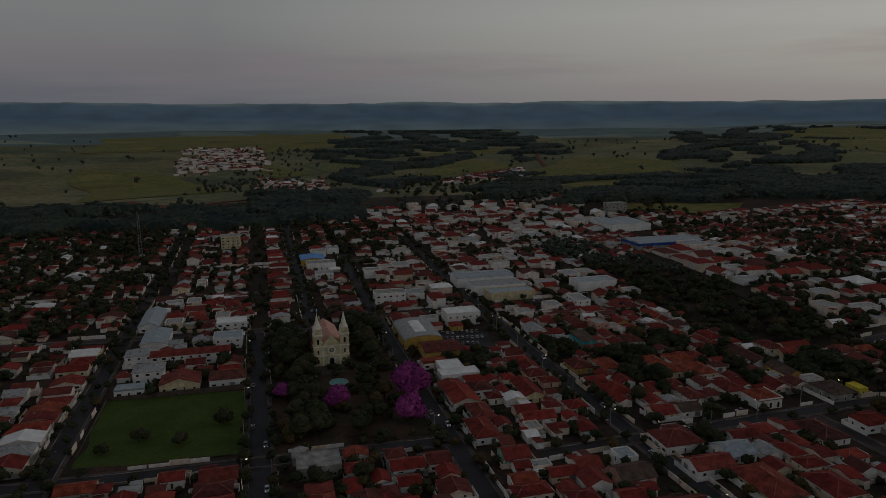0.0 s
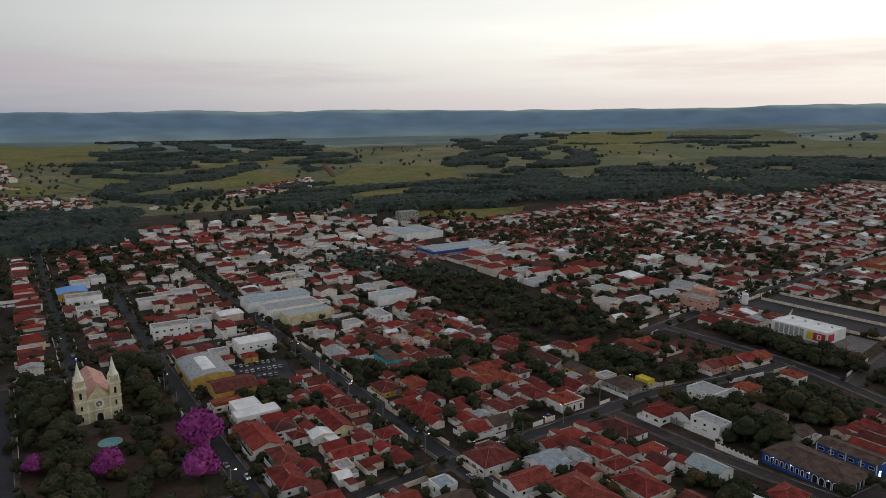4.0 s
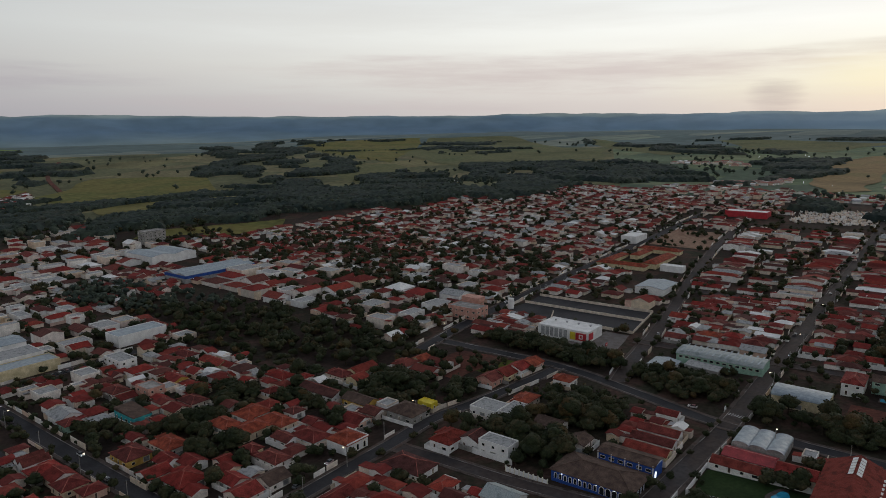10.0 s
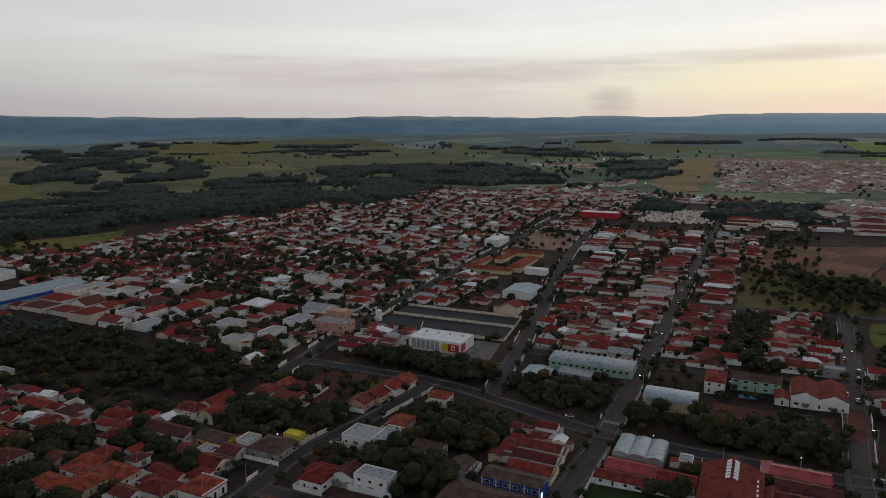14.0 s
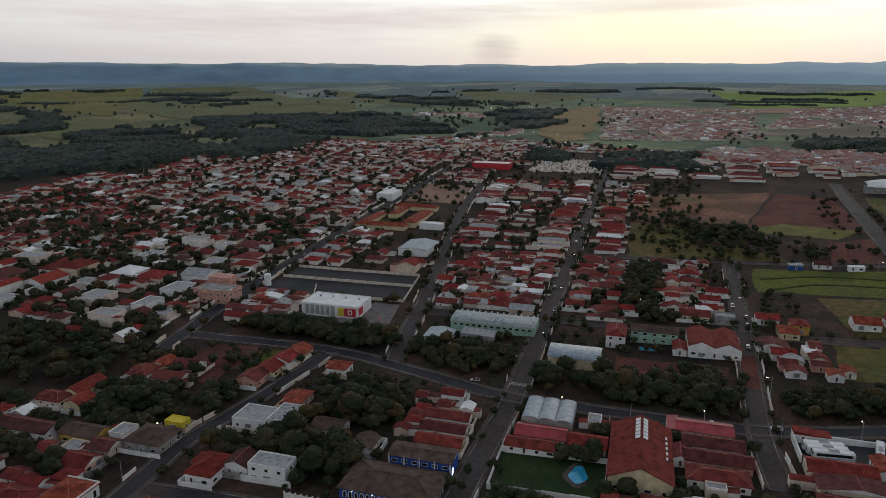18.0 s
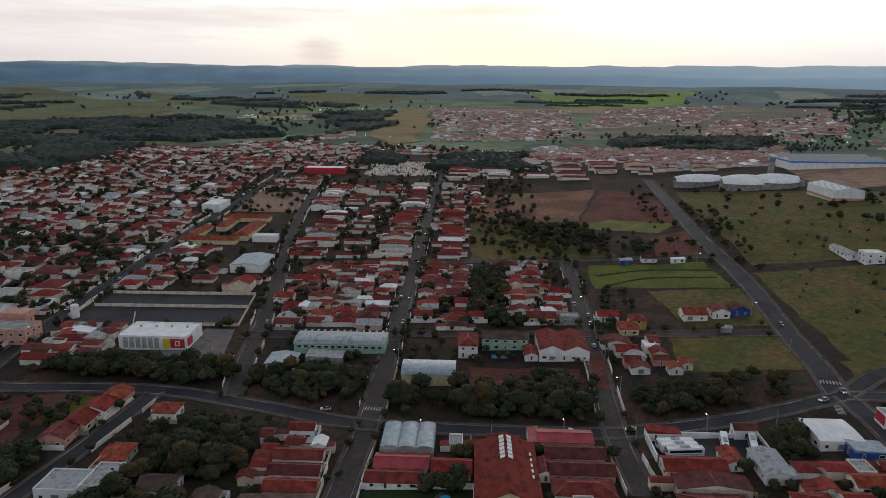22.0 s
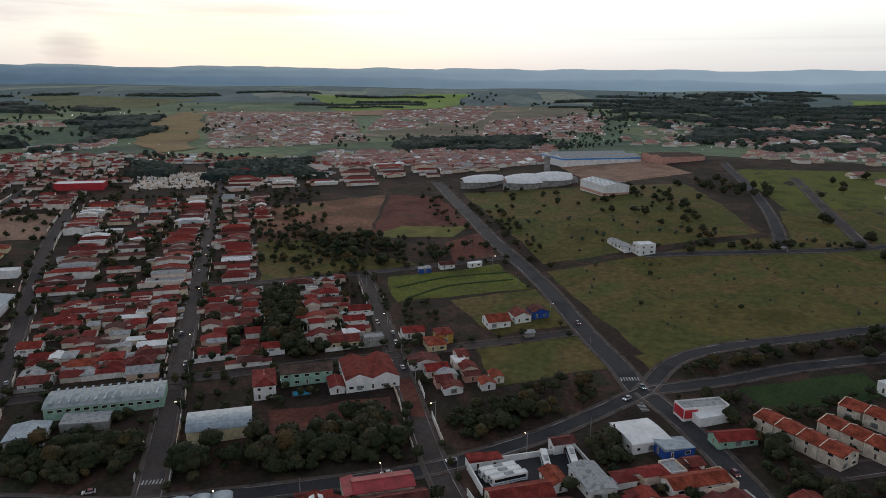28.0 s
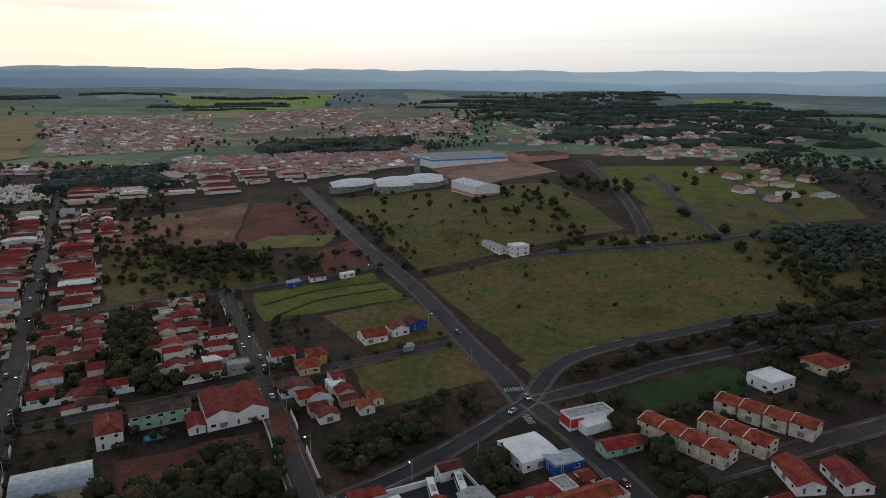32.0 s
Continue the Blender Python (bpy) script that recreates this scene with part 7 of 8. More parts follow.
placed("large white house under a red hipped roof", 153.4, 219.3, 16, 14, 4, "hip", "tile", "white")
placed("long white house under a red tile roof", 153.8, 198.5, 16, 10, 3.4, "gable", "tile", "white")
placed("shed with pale zinc roof sheets", 172.9, 221.3, 12, 10, 4, "gable", "zinc", "white")
placed("house under pale zinc sheets", 169.0, 205.0, 12, 12, 3.4, "gable", "zinc", "white")
placed("small house under a red tile roof", 181.1, 215.9, 11, 7, 3.2, "gable", "tile", "white")
placed("large low house under red tile roofs with chimney", 164.5, 180.9, 14, 22, 3.4, "hip", "tile", "cream")
placed("long white house under a red tile roof", 184.4, 173.2, 12, 16, 3.4, "hip", "tile", "white")
placed("cream house with red hipped roof and garden wall", 210.7, 213.8, 13, 14, 3.4, "hip", "tile", "cream")
placed("house under a pale sheet roof", 213.8, 166.9, 10, 13, 3.6, "gable", "aqua", "white")
placed("house under a red tile roof", 148.8, 298.5, 9, 10, 3.2, "gable", "tile", "white")
placed("house under a red tile roof", 152.5, 286.2, 10, 9, 3.2, "gable", "tile", "white")
placed("white house under a bright red hipped roof", 156.4, 272.4, 12, 13, 3.4, "hip", "tile", "white")
placed("house under a dark red tile roof", 163.4, 245.5, 10, 10, 3.2, "gable", "tile", "paint")
placed("house under a dark brown roof", 176.2, 245.2, 10, 9, 3.2, "gable", "brown", "paint")
placed("house under a red tile roof", 175.9, 234.7, 9, 8, 3.0, "gable", "tile", "white")
placed("white house under a red hipped roof", 96.4, 293.4, 10, 10, 3.6, "hip", "tile", "white")
placed("white shop with a flat roof", 90.0, 323.6, 12, 12, 4.4, "flat", "white", "white")
placed("house under a red tile roof", 90.8, 297.5, 9, 12, 3.4, "gable", "tile", "paint")
placed("ochre hall under a red tile roof", 93.0, 350.5, 12, 16, 4.4, "gable", "tile", "ochre")
placed("white two-storey house with windows", 142.5, 341.8, 8, 12, 6, "flat", "grey", "white")
placed("pink two-storey house with flat roofs", 191.3, 361.2, 9, 12, 6.4, "flat", "concrete", "pink")
placed("house under an orange roof", 169.8, 304.7, 10, 14, 3.4, "hip", "orange", "paint")
placed("large house under an orange tile roof", 198.0, 288.2, 16, 10, 3.6, "hip", "orange", "paint")
placed("house under a red roof with a white gable", 46.8, 227.5, 12, 8, 3.2, "gable", "tile", "white")
placed("long house under a red roof", 69.1, 387.3, 8, 18, 4, "gable", "tile", "white")
placed("white-walled house under a red hipped roof", 328.0, 177.9, 9, 11, 3.8, "hip", "tile", "white")
placed("small cream house under an orange roof", 298.8, 203.8, 12, 14, 3.4, "hip", "orange", "cream")
placed("cream house with a gabled red roof", 313.1, 145.0, 9, 9, 4, "gable", "tile", "cream")
placed("cream corner house under a red tile roof", 423.5, 112.6, 8, 9, 3.4, "hip", "tile", "cream")
placed("white house under an orange roof", 438.4, 162.7, 8, 12, 3.2, "hip", "orange", "white")
placed("white house under a red tile roof", 442.3, 151.2, 9, 10, 3.2, "hip", "tile", "white")
placed("cream house under a red tile roof", 433.3, 137.5, 10, 12, 3.2, "hip", "tile", "cream")
placed("white house with red gable", 465.9, 191.3, 9, 10, 3.4, "gable", "tile", "white")
placed("white house under red tiles", 443.4, 186.0, 9, 11, 3.2, "hip", "tile", "white")
placed("white house under red tiles", 424.1, 178.9, 8, 12, 3.2, "gable", "tile", "white")
placed("white house under a red roof", 436.1, 107.5, 8, 10, 3.2, "gable", "tile", "white")
placed("small white house under red tiles", 434.4, 78.7, 7, 8, 3.2, "gable", "tile", "white")
placed("small house under red tiles", 431.5, 72.7, 7, 8, 3.2, "hip", "tile", "pink")
placed("cream house under a red roof", 431.5, 44.3, 9, 15, 3.4, "gable", "tile", "cream")
placed("grey concrete house with flat roof", 429.8, 29.5, 7, 10, 3.6, "flat", "grey", "concrete")
placed("white house under red tiles", 506.5, 43.7, 9, 12, 3.4, "hip", "tile", "white")
placed("long white house under red tiles", 528.8, 58.7, 9, 16, 3.4, "hip", "tile", "white")
placed("white house under red tiles", 472.7, 30.0, 8, 12, 3.2, "gable", "tile", "white")
placed("painted house under red tiles", 458.3, 35.0, 7, 11, 3.2, "gable", "tile", "paint")


# plastered lot walls along the pavements of the town
FRONTS = Mesh()
rf = random.Random(21)


def front(line, gap, others):
    """Stretches of wall of differing height beside one street, with gates between, stopping at crossings."""
    for s in (1, -1):
        edge = aside(line, s * gap)
        h, on = rf.uniform(1.8, 2.8), True
        for i in range(len(edge) - 1):
            if rf.random() < .55:
                h, on = rf.uniform(1.4, 2.8), rf.random() < .5
            (ax, ay), (bx, by) = edge[i], edge[i + 1]
            mx, my = (ax + bx) / 2, (ay + by) / 2
            u, v = mx * CT + my * ST, my * CT - mx * ST
            if not on or any(a - 2 < u < b + 2 and c - 2 < v < e + 2 for a, b, c, e in OPEN) or any(a < u < b and c < v < e for a, b, c, e in TAKEN) or any(abs(px - mx) < 11 and abs(py - my) < 11 for px, py in others):
                continue
            k = math.hypot(bx - ax, by - ay)
            nx, ny = (by - ay) / k * .1, -(bx - ax) / k * .1
            ex, ey = bx - (bx - ax) / k * rf.choice((0, 0, .8)), by - (by - ay) / k * rf.choice((0, 0, .8))
            za, zb = land(ax, ay), land(ex, ey)
            o = [(ax + nx, ay + ny), (ax - nx, ay - ny), (ex - nx, ey - ny), (ex + nx, ey + ny)]
            FRONTS.add([(x, y, z - .6) for (x, y), z in zip(o, (za, za, zb, zb))] + [(x, y, z + h) for (x, y), z in zip(o, (za, za, zb, zb))],
                       [(4, 5, 6, 7), (0, 1, 5, 4), (1, 2, 6, 5), (2, 3, 7, 6), (3, 0, 4, 7)])


for k, (line, gap, wide) in enumerate(LINES):
    if k in (0, 1, 2, 3, 4, 5, 6, 7, 8, 9, 10, 12, 13, 14, 15):
        front(line, gap, [p for j, (q, _, _) in enumerate(LINES) if j != k for p in q])
tagged(new("lot_walls", FRONTS.data("lot_walls", ["paint_far"])), "weathered plastered lot walls along the town streets", "walls", kind="stuff")

# big gardens that stay green among the houses
GARDENS = [(172, 202, 280, 326), (232, 252, 280, 308), (258, 292, 258, 288), (208, 230, 322, 348), (160, 176, 196, 222), (246, 300, 166, 205), (150, 170, 118, 140), (276, 296, 86, 118), (430, 520, 62, 80), (100, 118, 330, 346), (222, 250, 96, 122), (196, 214, 146, 170), (150, 166, 330, 350)]
TAKEN += GARDENS

# ---- the shopping streets ----
shops(76, 137, 446, 514, 26, 301)
shops(149, 262, 446, 514, 34, 302)
shops(33, 137, 526, 600, 44, 303)
shops(149, 262, 526, 600, 34, 304)
shops(33, 215, 616, 690, 30, 305)
shops(149, 215, 346, 432, 16, 306, 8, 13)
shops(76, 137, 380, 432, 30, 307, 8, 14)
shops(-70, -12, 430, 512, 26, 308, 8, 13)
shops(340, 520, 322, 420, 40, 309, 10, 20)
shops(342, 440, 424, 566, 150, 310, 9, 22)
shops(230, 410, 640, 740, 150, 311, 9, 19)
shops(120, 400, 742, 870, 260, 312, 9, 17)
# ---- streets full of houses ----
block(-73, -11, 432, 514, "v", 11, .95, 2)
block(-73, -11, 345, 418, "v", 11, .9, 3)
block(76, 137, 256, 432, "v", 11, .95, 4)
block(76, 137, 160, 222, "v", 11, .95, 5)
block(76, 137, 446, 514, "v", 11, .9, 6)
block(149, 250, 346, 434, "v", 12, .75, 7)
block(149, 262, 250, 340, "u", 12, .62, 8)
block(149, 215, 150, 226, "v", 11.5, .8, 9)
block(149, 228, 100, 146, "v", 11.5, .8, 10)
block(8, 66, 170, 243, "v", 11.5, .7, 11)
block(-74, -11, 176, 243, "v", 11.5, .9, 12)
block(222, 300, 168, 236, "v", 12, .35, 13)
block(262, 330, 262, 300, "u", 12, .5, 14)
block(222, 260, 30, 118, "u", 12, .5, 15)
for k, v in enumerate((430, 526, 616, 704)):
    block(2, 21, v, v + 80, "v", 11, .9, 170 + k)
for k, u in enumerate((-240, -160)):
    block(u + 5, u + 74, 256, 418, "v", 11.5, .9, 20 + k)
for k in range(4):
    v = (432, 526, 616, 704)[k]
    for j, u in enumerate((-320, -240, -160, -73, 33, 78, 149, 225)):
        block(u + 5, (-245, -165, -86, -11, 66, 137, 220, 270)[j], v, v + (82, 78, 82, 90)[k], "v", 11.5, .82 if v < 650 else .62, 30 + k * 10 + j)
for k, u in enumerate((70, 118, 166, 214, 262, 310)):
    block(u + 3, u + 44, 798 - 12 * k, 872 - 18 * k, "v", 11.5, .86, 400 + k)
    block(u + 3, u + 44, 706, 792 - 12 * k, "v", 11.5, .8, 410 + k)
block(-90, 20, 800, 850, "u", 12, .5, 420)
for k in range(3):
    block(486 + k * 74, 554 + k * 74, 632, 690 - 8 * k, "u", 11, .9, 430 + k)
    block(430 + k * 60, 484 + k * 60, 500 + k * 14, 560 + k * 14, "u", 11, .8, 436 + k)
block(272, 336, 540, 700, "v", 12, .7, 440)
block(300, 372, 540, 690, "v", 13, .6, 71)
block(420, 480, 560, 720, "v", 12, .7, 72)
# beyond the creek
for k in range(6):
    v = 318 + k * 52
    for j in range(6):
        u = 330 + j * 105 + k * 12
        block(u, u + 98, v + 3, v + 47, "u", 11, .93 if k > 3 or j > 3 else .80, 80 + k * 10 + j)
block(372, 424, 274, 300, "u", 11, .9, 150, 1)
block(480, 575, 270, 303, "u", 11, .9, 151)
block(480, 520, 214, 262, "u", 12, .6, 152)
# between the long streets
block(419, 538, 126, 190, "u", 10.5, .88, 153)
block(419, 538, 30, 114, "u", 10.5, .76, 154)
block(552, 690, 126, 214, "u", 10.5, .95, 155, 3)
block(552, 690, 86, 114, "u", 10.5, .95, 156, 1)
block(696, 812, 124, 232, "u", 10.5, .92, 157, 4)
block(700, 812, 70, 114, "u", 11, .9, 158)
block(790, 900, 246, 300, "u", 11, .9, 159)
block(838, 960, -50, 110, "u", 12, .85, 160, 4)
block(950, 1060, -200, 130, "v", 12, .8, 161, 6)
block(860, 950, -200, -60, "u", 12, .8, 162, 4)
block(900, 1010, 210, 560, "v", 12, .85, 163, 6)
block(1010, 1110, 130, 420, "v", 12, .7, 164, 6)
block(224, 282, -60, 20, "u", 11, .85, 165, 3)
block(230, 262, -100, -66, "u", 11, .8, 166, 2)

infill(76, 138, 160, 432, 700, 1)
infill(149, 214, 100, 226, 400, 2)
infill(149, 262, 250, 436, 300, 3, 5, 9)
infill(8, 66, 168, 243, 160, 4)
infill(-76, -10, 176, 243, 300, 5)
infill(222, 262, 30, 122, 160, 6)
infill(266, 312, 34, 120, 160, 7, 3.5, 7)
infill(418, 540, 30, 116, 260, 8)
infill(418, 540, 126, 196, 300, 9)
infill(-78, -8, 330, 520, 500, 10)
infill(372, 424, 262, 306, 120, 11)
infill(268, 316, 126, 165, 60, 12, 4, 7)
infill(224, 290, -60, 22, 200, 13)

for g in GARDENS:
    TAKEN.remove(g)
for k, (a, b, c, d) in enumerate(GARDENS):
    woods([(a, c), (b, c), (b, d), (a, d)], int((b - a) * (d - c) / 16), 2.2, 4.6, 200 + k, 110, True)


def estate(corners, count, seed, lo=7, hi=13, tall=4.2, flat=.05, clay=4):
    """A far settlement: rows of little houses on the hillside."""
    r = random.Random(seed)
    (ax, ay), (bx, by), (cx, cy), (dx, dy) = corners
    n = int(math.sqrt(count))
    for i in range(n):
        for j in range(n):
            s, t = (i + .5 + r.uniform(-.4, .4)) / n, (j + .5 + (r.uniform(-.2, .2))) / n
            # ragged borders and empty lots
            if r.random() < .12 or min(s, 1 - s, t, 1 - t) < r.uniform(-.12, .16):
                continue
            u = (ax * (1 - s) + bx * s) * (1 - t) + (dx * (1 - s) + cx * s) * t
            v = (ay * (1 - s) + by * s) * (1 - t) + (dy * (1 - s) + cy * s) * t
            if noise.noise(Vector((u * .008, v * .008, seed))) < -.30:
                continue
            far_house(u, v, r.uniform(lo, hi), r.uniform(lo, hi), r.uniform(2.6, tall), r.random() < .5, r, 0, flat, clay)


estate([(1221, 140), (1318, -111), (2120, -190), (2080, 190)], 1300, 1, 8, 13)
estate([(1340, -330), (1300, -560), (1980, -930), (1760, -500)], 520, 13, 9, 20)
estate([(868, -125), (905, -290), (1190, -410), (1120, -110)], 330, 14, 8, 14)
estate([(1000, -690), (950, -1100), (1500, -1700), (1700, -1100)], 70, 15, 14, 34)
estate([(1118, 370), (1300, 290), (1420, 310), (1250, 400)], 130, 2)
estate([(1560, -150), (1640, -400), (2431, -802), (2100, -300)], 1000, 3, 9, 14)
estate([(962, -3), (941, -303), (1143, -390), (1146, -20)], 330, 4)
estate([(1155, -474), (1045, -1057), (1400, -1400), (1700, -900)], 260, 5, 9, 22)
estate([(-175, 1530), (30, 1590), (10, 2230), (-215, 2270)], 420, 6, 9, 17, 6.8, .34, 1)
estate([(307, 1206), (527, 1317), (574, 1455), (427, 1382)], 230, 7, 8, 15, 5.6, .25, 1)
estate([(-9, 1232), (113, 1160), (135, 1400), (1, 1460)], 90, 8, 8, 14, 5.4, .25, 1)
estate([(166, 979), (194, 914), (211, 1026), (186, 1142)], 40, 11)
estate([(790, -470), (720, -640), (1000, -900), (1050, -700)], 70, 9, 9, 15)
estate([(520, -430), (700, -480), (720, -640), (500, -560)], 16, 12, 10, 18)
estate([(1706, 646), (1681, 443), (1860, 504), (1824, 610)], 50, 10, 9, 16)

# graves of the cemetery
GRAVES = Mesh()
rg = random.Random(4)
for k in range(900):
    u, v = rg.uniform(862, 944), rg.uniform(40, 205)
    if not free(u, v, 2, 2):
        continue
    x, y = G(u, v)
    z = land(x, y)
    a, b, h = rg.uniform(.5, 1.2), rg.uniform(.9, 1.5), rg.uniform(.6, 2.2)
    GRAVES.box(x - a, x + a, y - b, y + b, z - .4, z + h)
    GRAVES.box(x - .3, x + .3, y + b - .25, y + b, z + h, z + h + .9)
tagged(new("graves", GRAVES.data("graves", "paint_far")), "crowded pale tombs of the cemetery", "graves", kind="stuff")
claim(858, 948, 36, 210)

# ---- trees by street and creek ----
rt = random.Random(5)


def grove(corners, count, lo=2.6, hi=4.6, seed=1, kind="leaf", share=.12):
    """Single trees between four corners, where no house stands."""
    r = random.Random(seed)
    (ax, ay), (bx, by), (cx, cy), (dx, dy) = corners
    for _ in range(count):
        s, t = r.random(), r.random()
        u = (ax * (1 - s) + bx * s) * (1 - t) + (dx * (1 - s) + cx * s) * t
        v = (ay * (1 - s) + by * s) * (1 - t) + (dy * (1 - s) + cy * s) * t
        q = r.uniform(lo, hi)
        if free(u, v, q * .9, q * .9):
            tree(u, v, q, None, "autumn" if r.random() < share else kind)


tree(28.5, 293, 6.0, 6.0, "blossom")
tree(64, 301, 9.6, 8.0, "blossom")
tree(58.5, 272, 7.4, 6.6, "blossom")
tree(6, 308, 5.2, 5.0, "blossom")
claim(27, 39, 318, 330)
tree(6, 316, 2.6, 4, "autumn")
grove([(6, 350), (19, 348), (18, 418), (4, 418)], 18, 4.5, 6.5, 1)
grove([(47, 346), (66, 340), (66, 418), (47, 418)], 20, 4.5, 6.5, 2)
grove([(6, 262), (22, 262), (22, 345), (6, 345)], 16, 3.8, 5.6, 3)
grove([(34, 258), (54, 258), (52, 300), (40, 300)], 5, 3.4, 4.6, 23)
grove([(328, 28), (344, 30), (352, 122), (334, 112)], 30, 3.4, 5.2, 4)
woods([(328, 30), (346, 30), (354, 112), (332, 112)], 30, 2, 4.2, 51, 110, True)
grove([(345, 132), (358, 128), (372, 182), (350, 180)], 22, 3.0, 4.6, 5)
grove([(360, 196), (372, 192), (376, 270), (362, 275)], 22, 3.2, 5, 6)
grove([(328, -22), (352, -36), (346, 18), (326, 12)], 16, 2.4, 4, 7, share=.3)
grove([(350, -52), (362, -56), (366, -20), (352, -20)], 8, 2.4, 3.6, 8, share=.3)
grove([(345, -84), (352, -104), (354, -160), (344, -160)], 16, 2.2, 3.6, 9, share=.25)
grove([(330, -190), (352, -190), (352, -300), (318, -300)], 26, 3.0, 5.0, 10)
grove([(252, 160), (306, 168), (300, 200), (236, 236)], 46, 3.6, 5.6, 11)
grove([(186, 262), (214, 262), (214, 330), (176, 336)], 16, 3.2, 5, 12)
grove([(222, 256), (296, 260), (300, 330), (230, 340)], 34, 3.2, 5.2, 13)
grove([(420, 60), (520, 60), (520, 80), (420, 80)], 18, 2.8, 4.4, 14)
grove([(560, 30), (640, 40), (630, 0), (560, -20)], 22, 3, 5, 15)
grove([(300, -24), (300, -60), (262, -62), (262, -20)], 10, 2.6, 4.2, 16)
grove([(300, -88), (288, -90), (268, -66), (280, -66)], 8, 2.4, 3.6, 17)
grove([(380, 136), (388, 136), (388, 166), (380, 166)], 4, 2.4, 3.4, 18)
grove([(8, 172), (66, 172), (66, 243), (8, 243)], 20, 2.6, 4.4, 19)
grove([(150, 120), (210, 120), (210, 222), (150, 222)], 18, 2.4, 3.8, 20)
grove([(78, 160), (136, 160), (136, 430), (78, 430)], 24, 2.4, 3.6, 21)
grove([(226, 40), (290, 40), (290, 118), (226, 118)], 18, 2.6, 4.2, 22)
grove([(150, 250), (262, 250), (262, 340), (150, 340)], 46, 2.6, 4.6, 31)
grove([(150, 346), (262, 346), (262, 440), (150, 440)], 30, 2.4, 4.2, 32)
grove([(300, 36), (262, 36), (262, 118), (300, 118)], 14, 2.2, 3.4, 33)
grove([(-74, 176), (-11, 176), (-11, 246), (-74, 246)], 12, 2.2, 3.6, 34)
grove([(416, 126), (540, 126), (540, 200), (416, 195)], 26, 1.8, 3.2, 35)
grove([(416, 30), (540, 30), (540, 114), (416, 114)], 30, 1.8, 3.6, 36)
for a, b, q in ((-52, 278, 3.9), (-36, 272, 3.4), (-20, 288, 4.2), (-64, 270, 3.2), (505, -215, 2.8), (470, -150, 1.8), (430, -120, 1.6), (405, -165, 1.8), (640, -270, 3.6), (668, -330, 5), (655, -345, 5), (640, -350, 4.6), (556, -212, 3.2), (590, -240, 2.4), (610, -200, 3), (650, -205, 2.6), (480, -262, 3.8), (470, -318, 5.2), (520, -330, 4.0), (462, -300, 4), (520, 110, 3.4), (440, 112, 3.2)):
    tree(a, b, q)
# thickets along the avenue and in the big gardens
woods([(344, 132), (358, 128), (374, 184), (350, 182)], 40, 2.4, 4.6, 52, 110, True)
woods([(358, 196), (374, 192), (378, 285), (360, 290)], 60, 2.8, 5, 53, 110, True)
woods([(252, 160), (312, 168), (306, 236), (236, 240)], 50, 1.4, 4.6, 54, 110, True)
woods([(316, 140), (334, 160), (344, 250), (318, 250)], 80, .8, 2.6, 55, 90, True)
woods([(325, -40), (352, -60), (350, 20), (324, 20)], 60, 1.2, 3.2, 56, 100, True)
woods([(344, -84), (354, -104), (356, -170), (340, -170)], 40, 1.2, 3.0, 57, 100, True)
woods([(318, -180), (352, -180), (352, -330), (308, -330)], 160, 2, 4.6, 58, 60, True)
woods([(415, 56), (530, 56), (530, 84), (415, 84)], 50, 2.2, 4.4, 59, 80, True)
woods([(552, 30), (650, 44), (640, -10), (552, -24)], 70, 2.4, 4.6, 60, 60, True)
woods([(262, -60), (300, -60), (300, -100), (262, -100)], 30, 1.4, 3.4, 61, 90, True)
woods([(228, 30), (292, 30), (292, 118), (228, 118)], 70, 1.4, 3.4, 62, 100, True)
woods([(376, 128), (392, 128), (392, 168), (376, 168)], 14, 1.4, 2.8, 63, 90, True)
woods([(490, -92), (520, -110), (700, -130), (690, -100)], 40, 1.4, 3.2, 64, 40)
woods([(360, -60), (410, -66), (560, -78), (560, -82)], 24, 1.2, 2.6, 65, 60, True)
woods([(5, 338), (20, 338), (19, 418), (5, 418)], 46, 2.6, 5, 76, 110, True)
woods([(46, 330), (64, 330), (64, 418), (46, 418)], 46, 2.6, 5, 77, 110, True)
woods([(6, 262), (20, 262), (20, 336), (6, 336)], 26, 2.8, 5, 78, 110, True)
# small trees along the pavements
rk = random.Random(12)
for line_u in (-84, -80, -10, -1, 24, 31, 65.5, 75, 138.5, 148):
    v = 176.0
    while v < 760:
        v += rk.uniform(7, 24)
        if (line_u in (24, 31) and v < 400) or (line_u in (-10, -1) and v > 420):
            continue
        clump(line_u + rk.uniform(-1.2, 1.2), v, rk.uniform(1.5, 3.0), 80 if v < 460 else 40, rk)
for line_v, a, b in ((114.5, 232, 900), (126, 232, 900), (300, 350, 860), (317, 350, 860), (429, 70, 226), (243.5, -70, 60)):
    u = a + 4.0
    while u < b:
        u += rk.uniform(9, 30)
        clump(u, line_v + rk.uniform(-1, 1), rk.uniform(1.3, 2.6), 60 if u < 520 else 36, rk)
for k, (line, gap, wide) in enumerate(LINES):
    if k not in (0, 1, 2, 3, 4, 5, 6, 7, 8, 9, 10, 12, 13, 14, 15, 19, 20):
        continue
    for side in (-1, 1):
        for x, y in aside(line, side * (gap - .6)):
            u, v = x * CT + y * ST + rk.uniform(-1, 1), y * CT - x * ST + rk.uniform(-1, 1)
            d = math.hypot(u - CAM[0], v - CAM[1])
            if rk.random() < .34:
                clump(u, v, rk.uniform(1.5, 3.3), 110 if d < 260 else (80 if d < 420 else 36), rk)
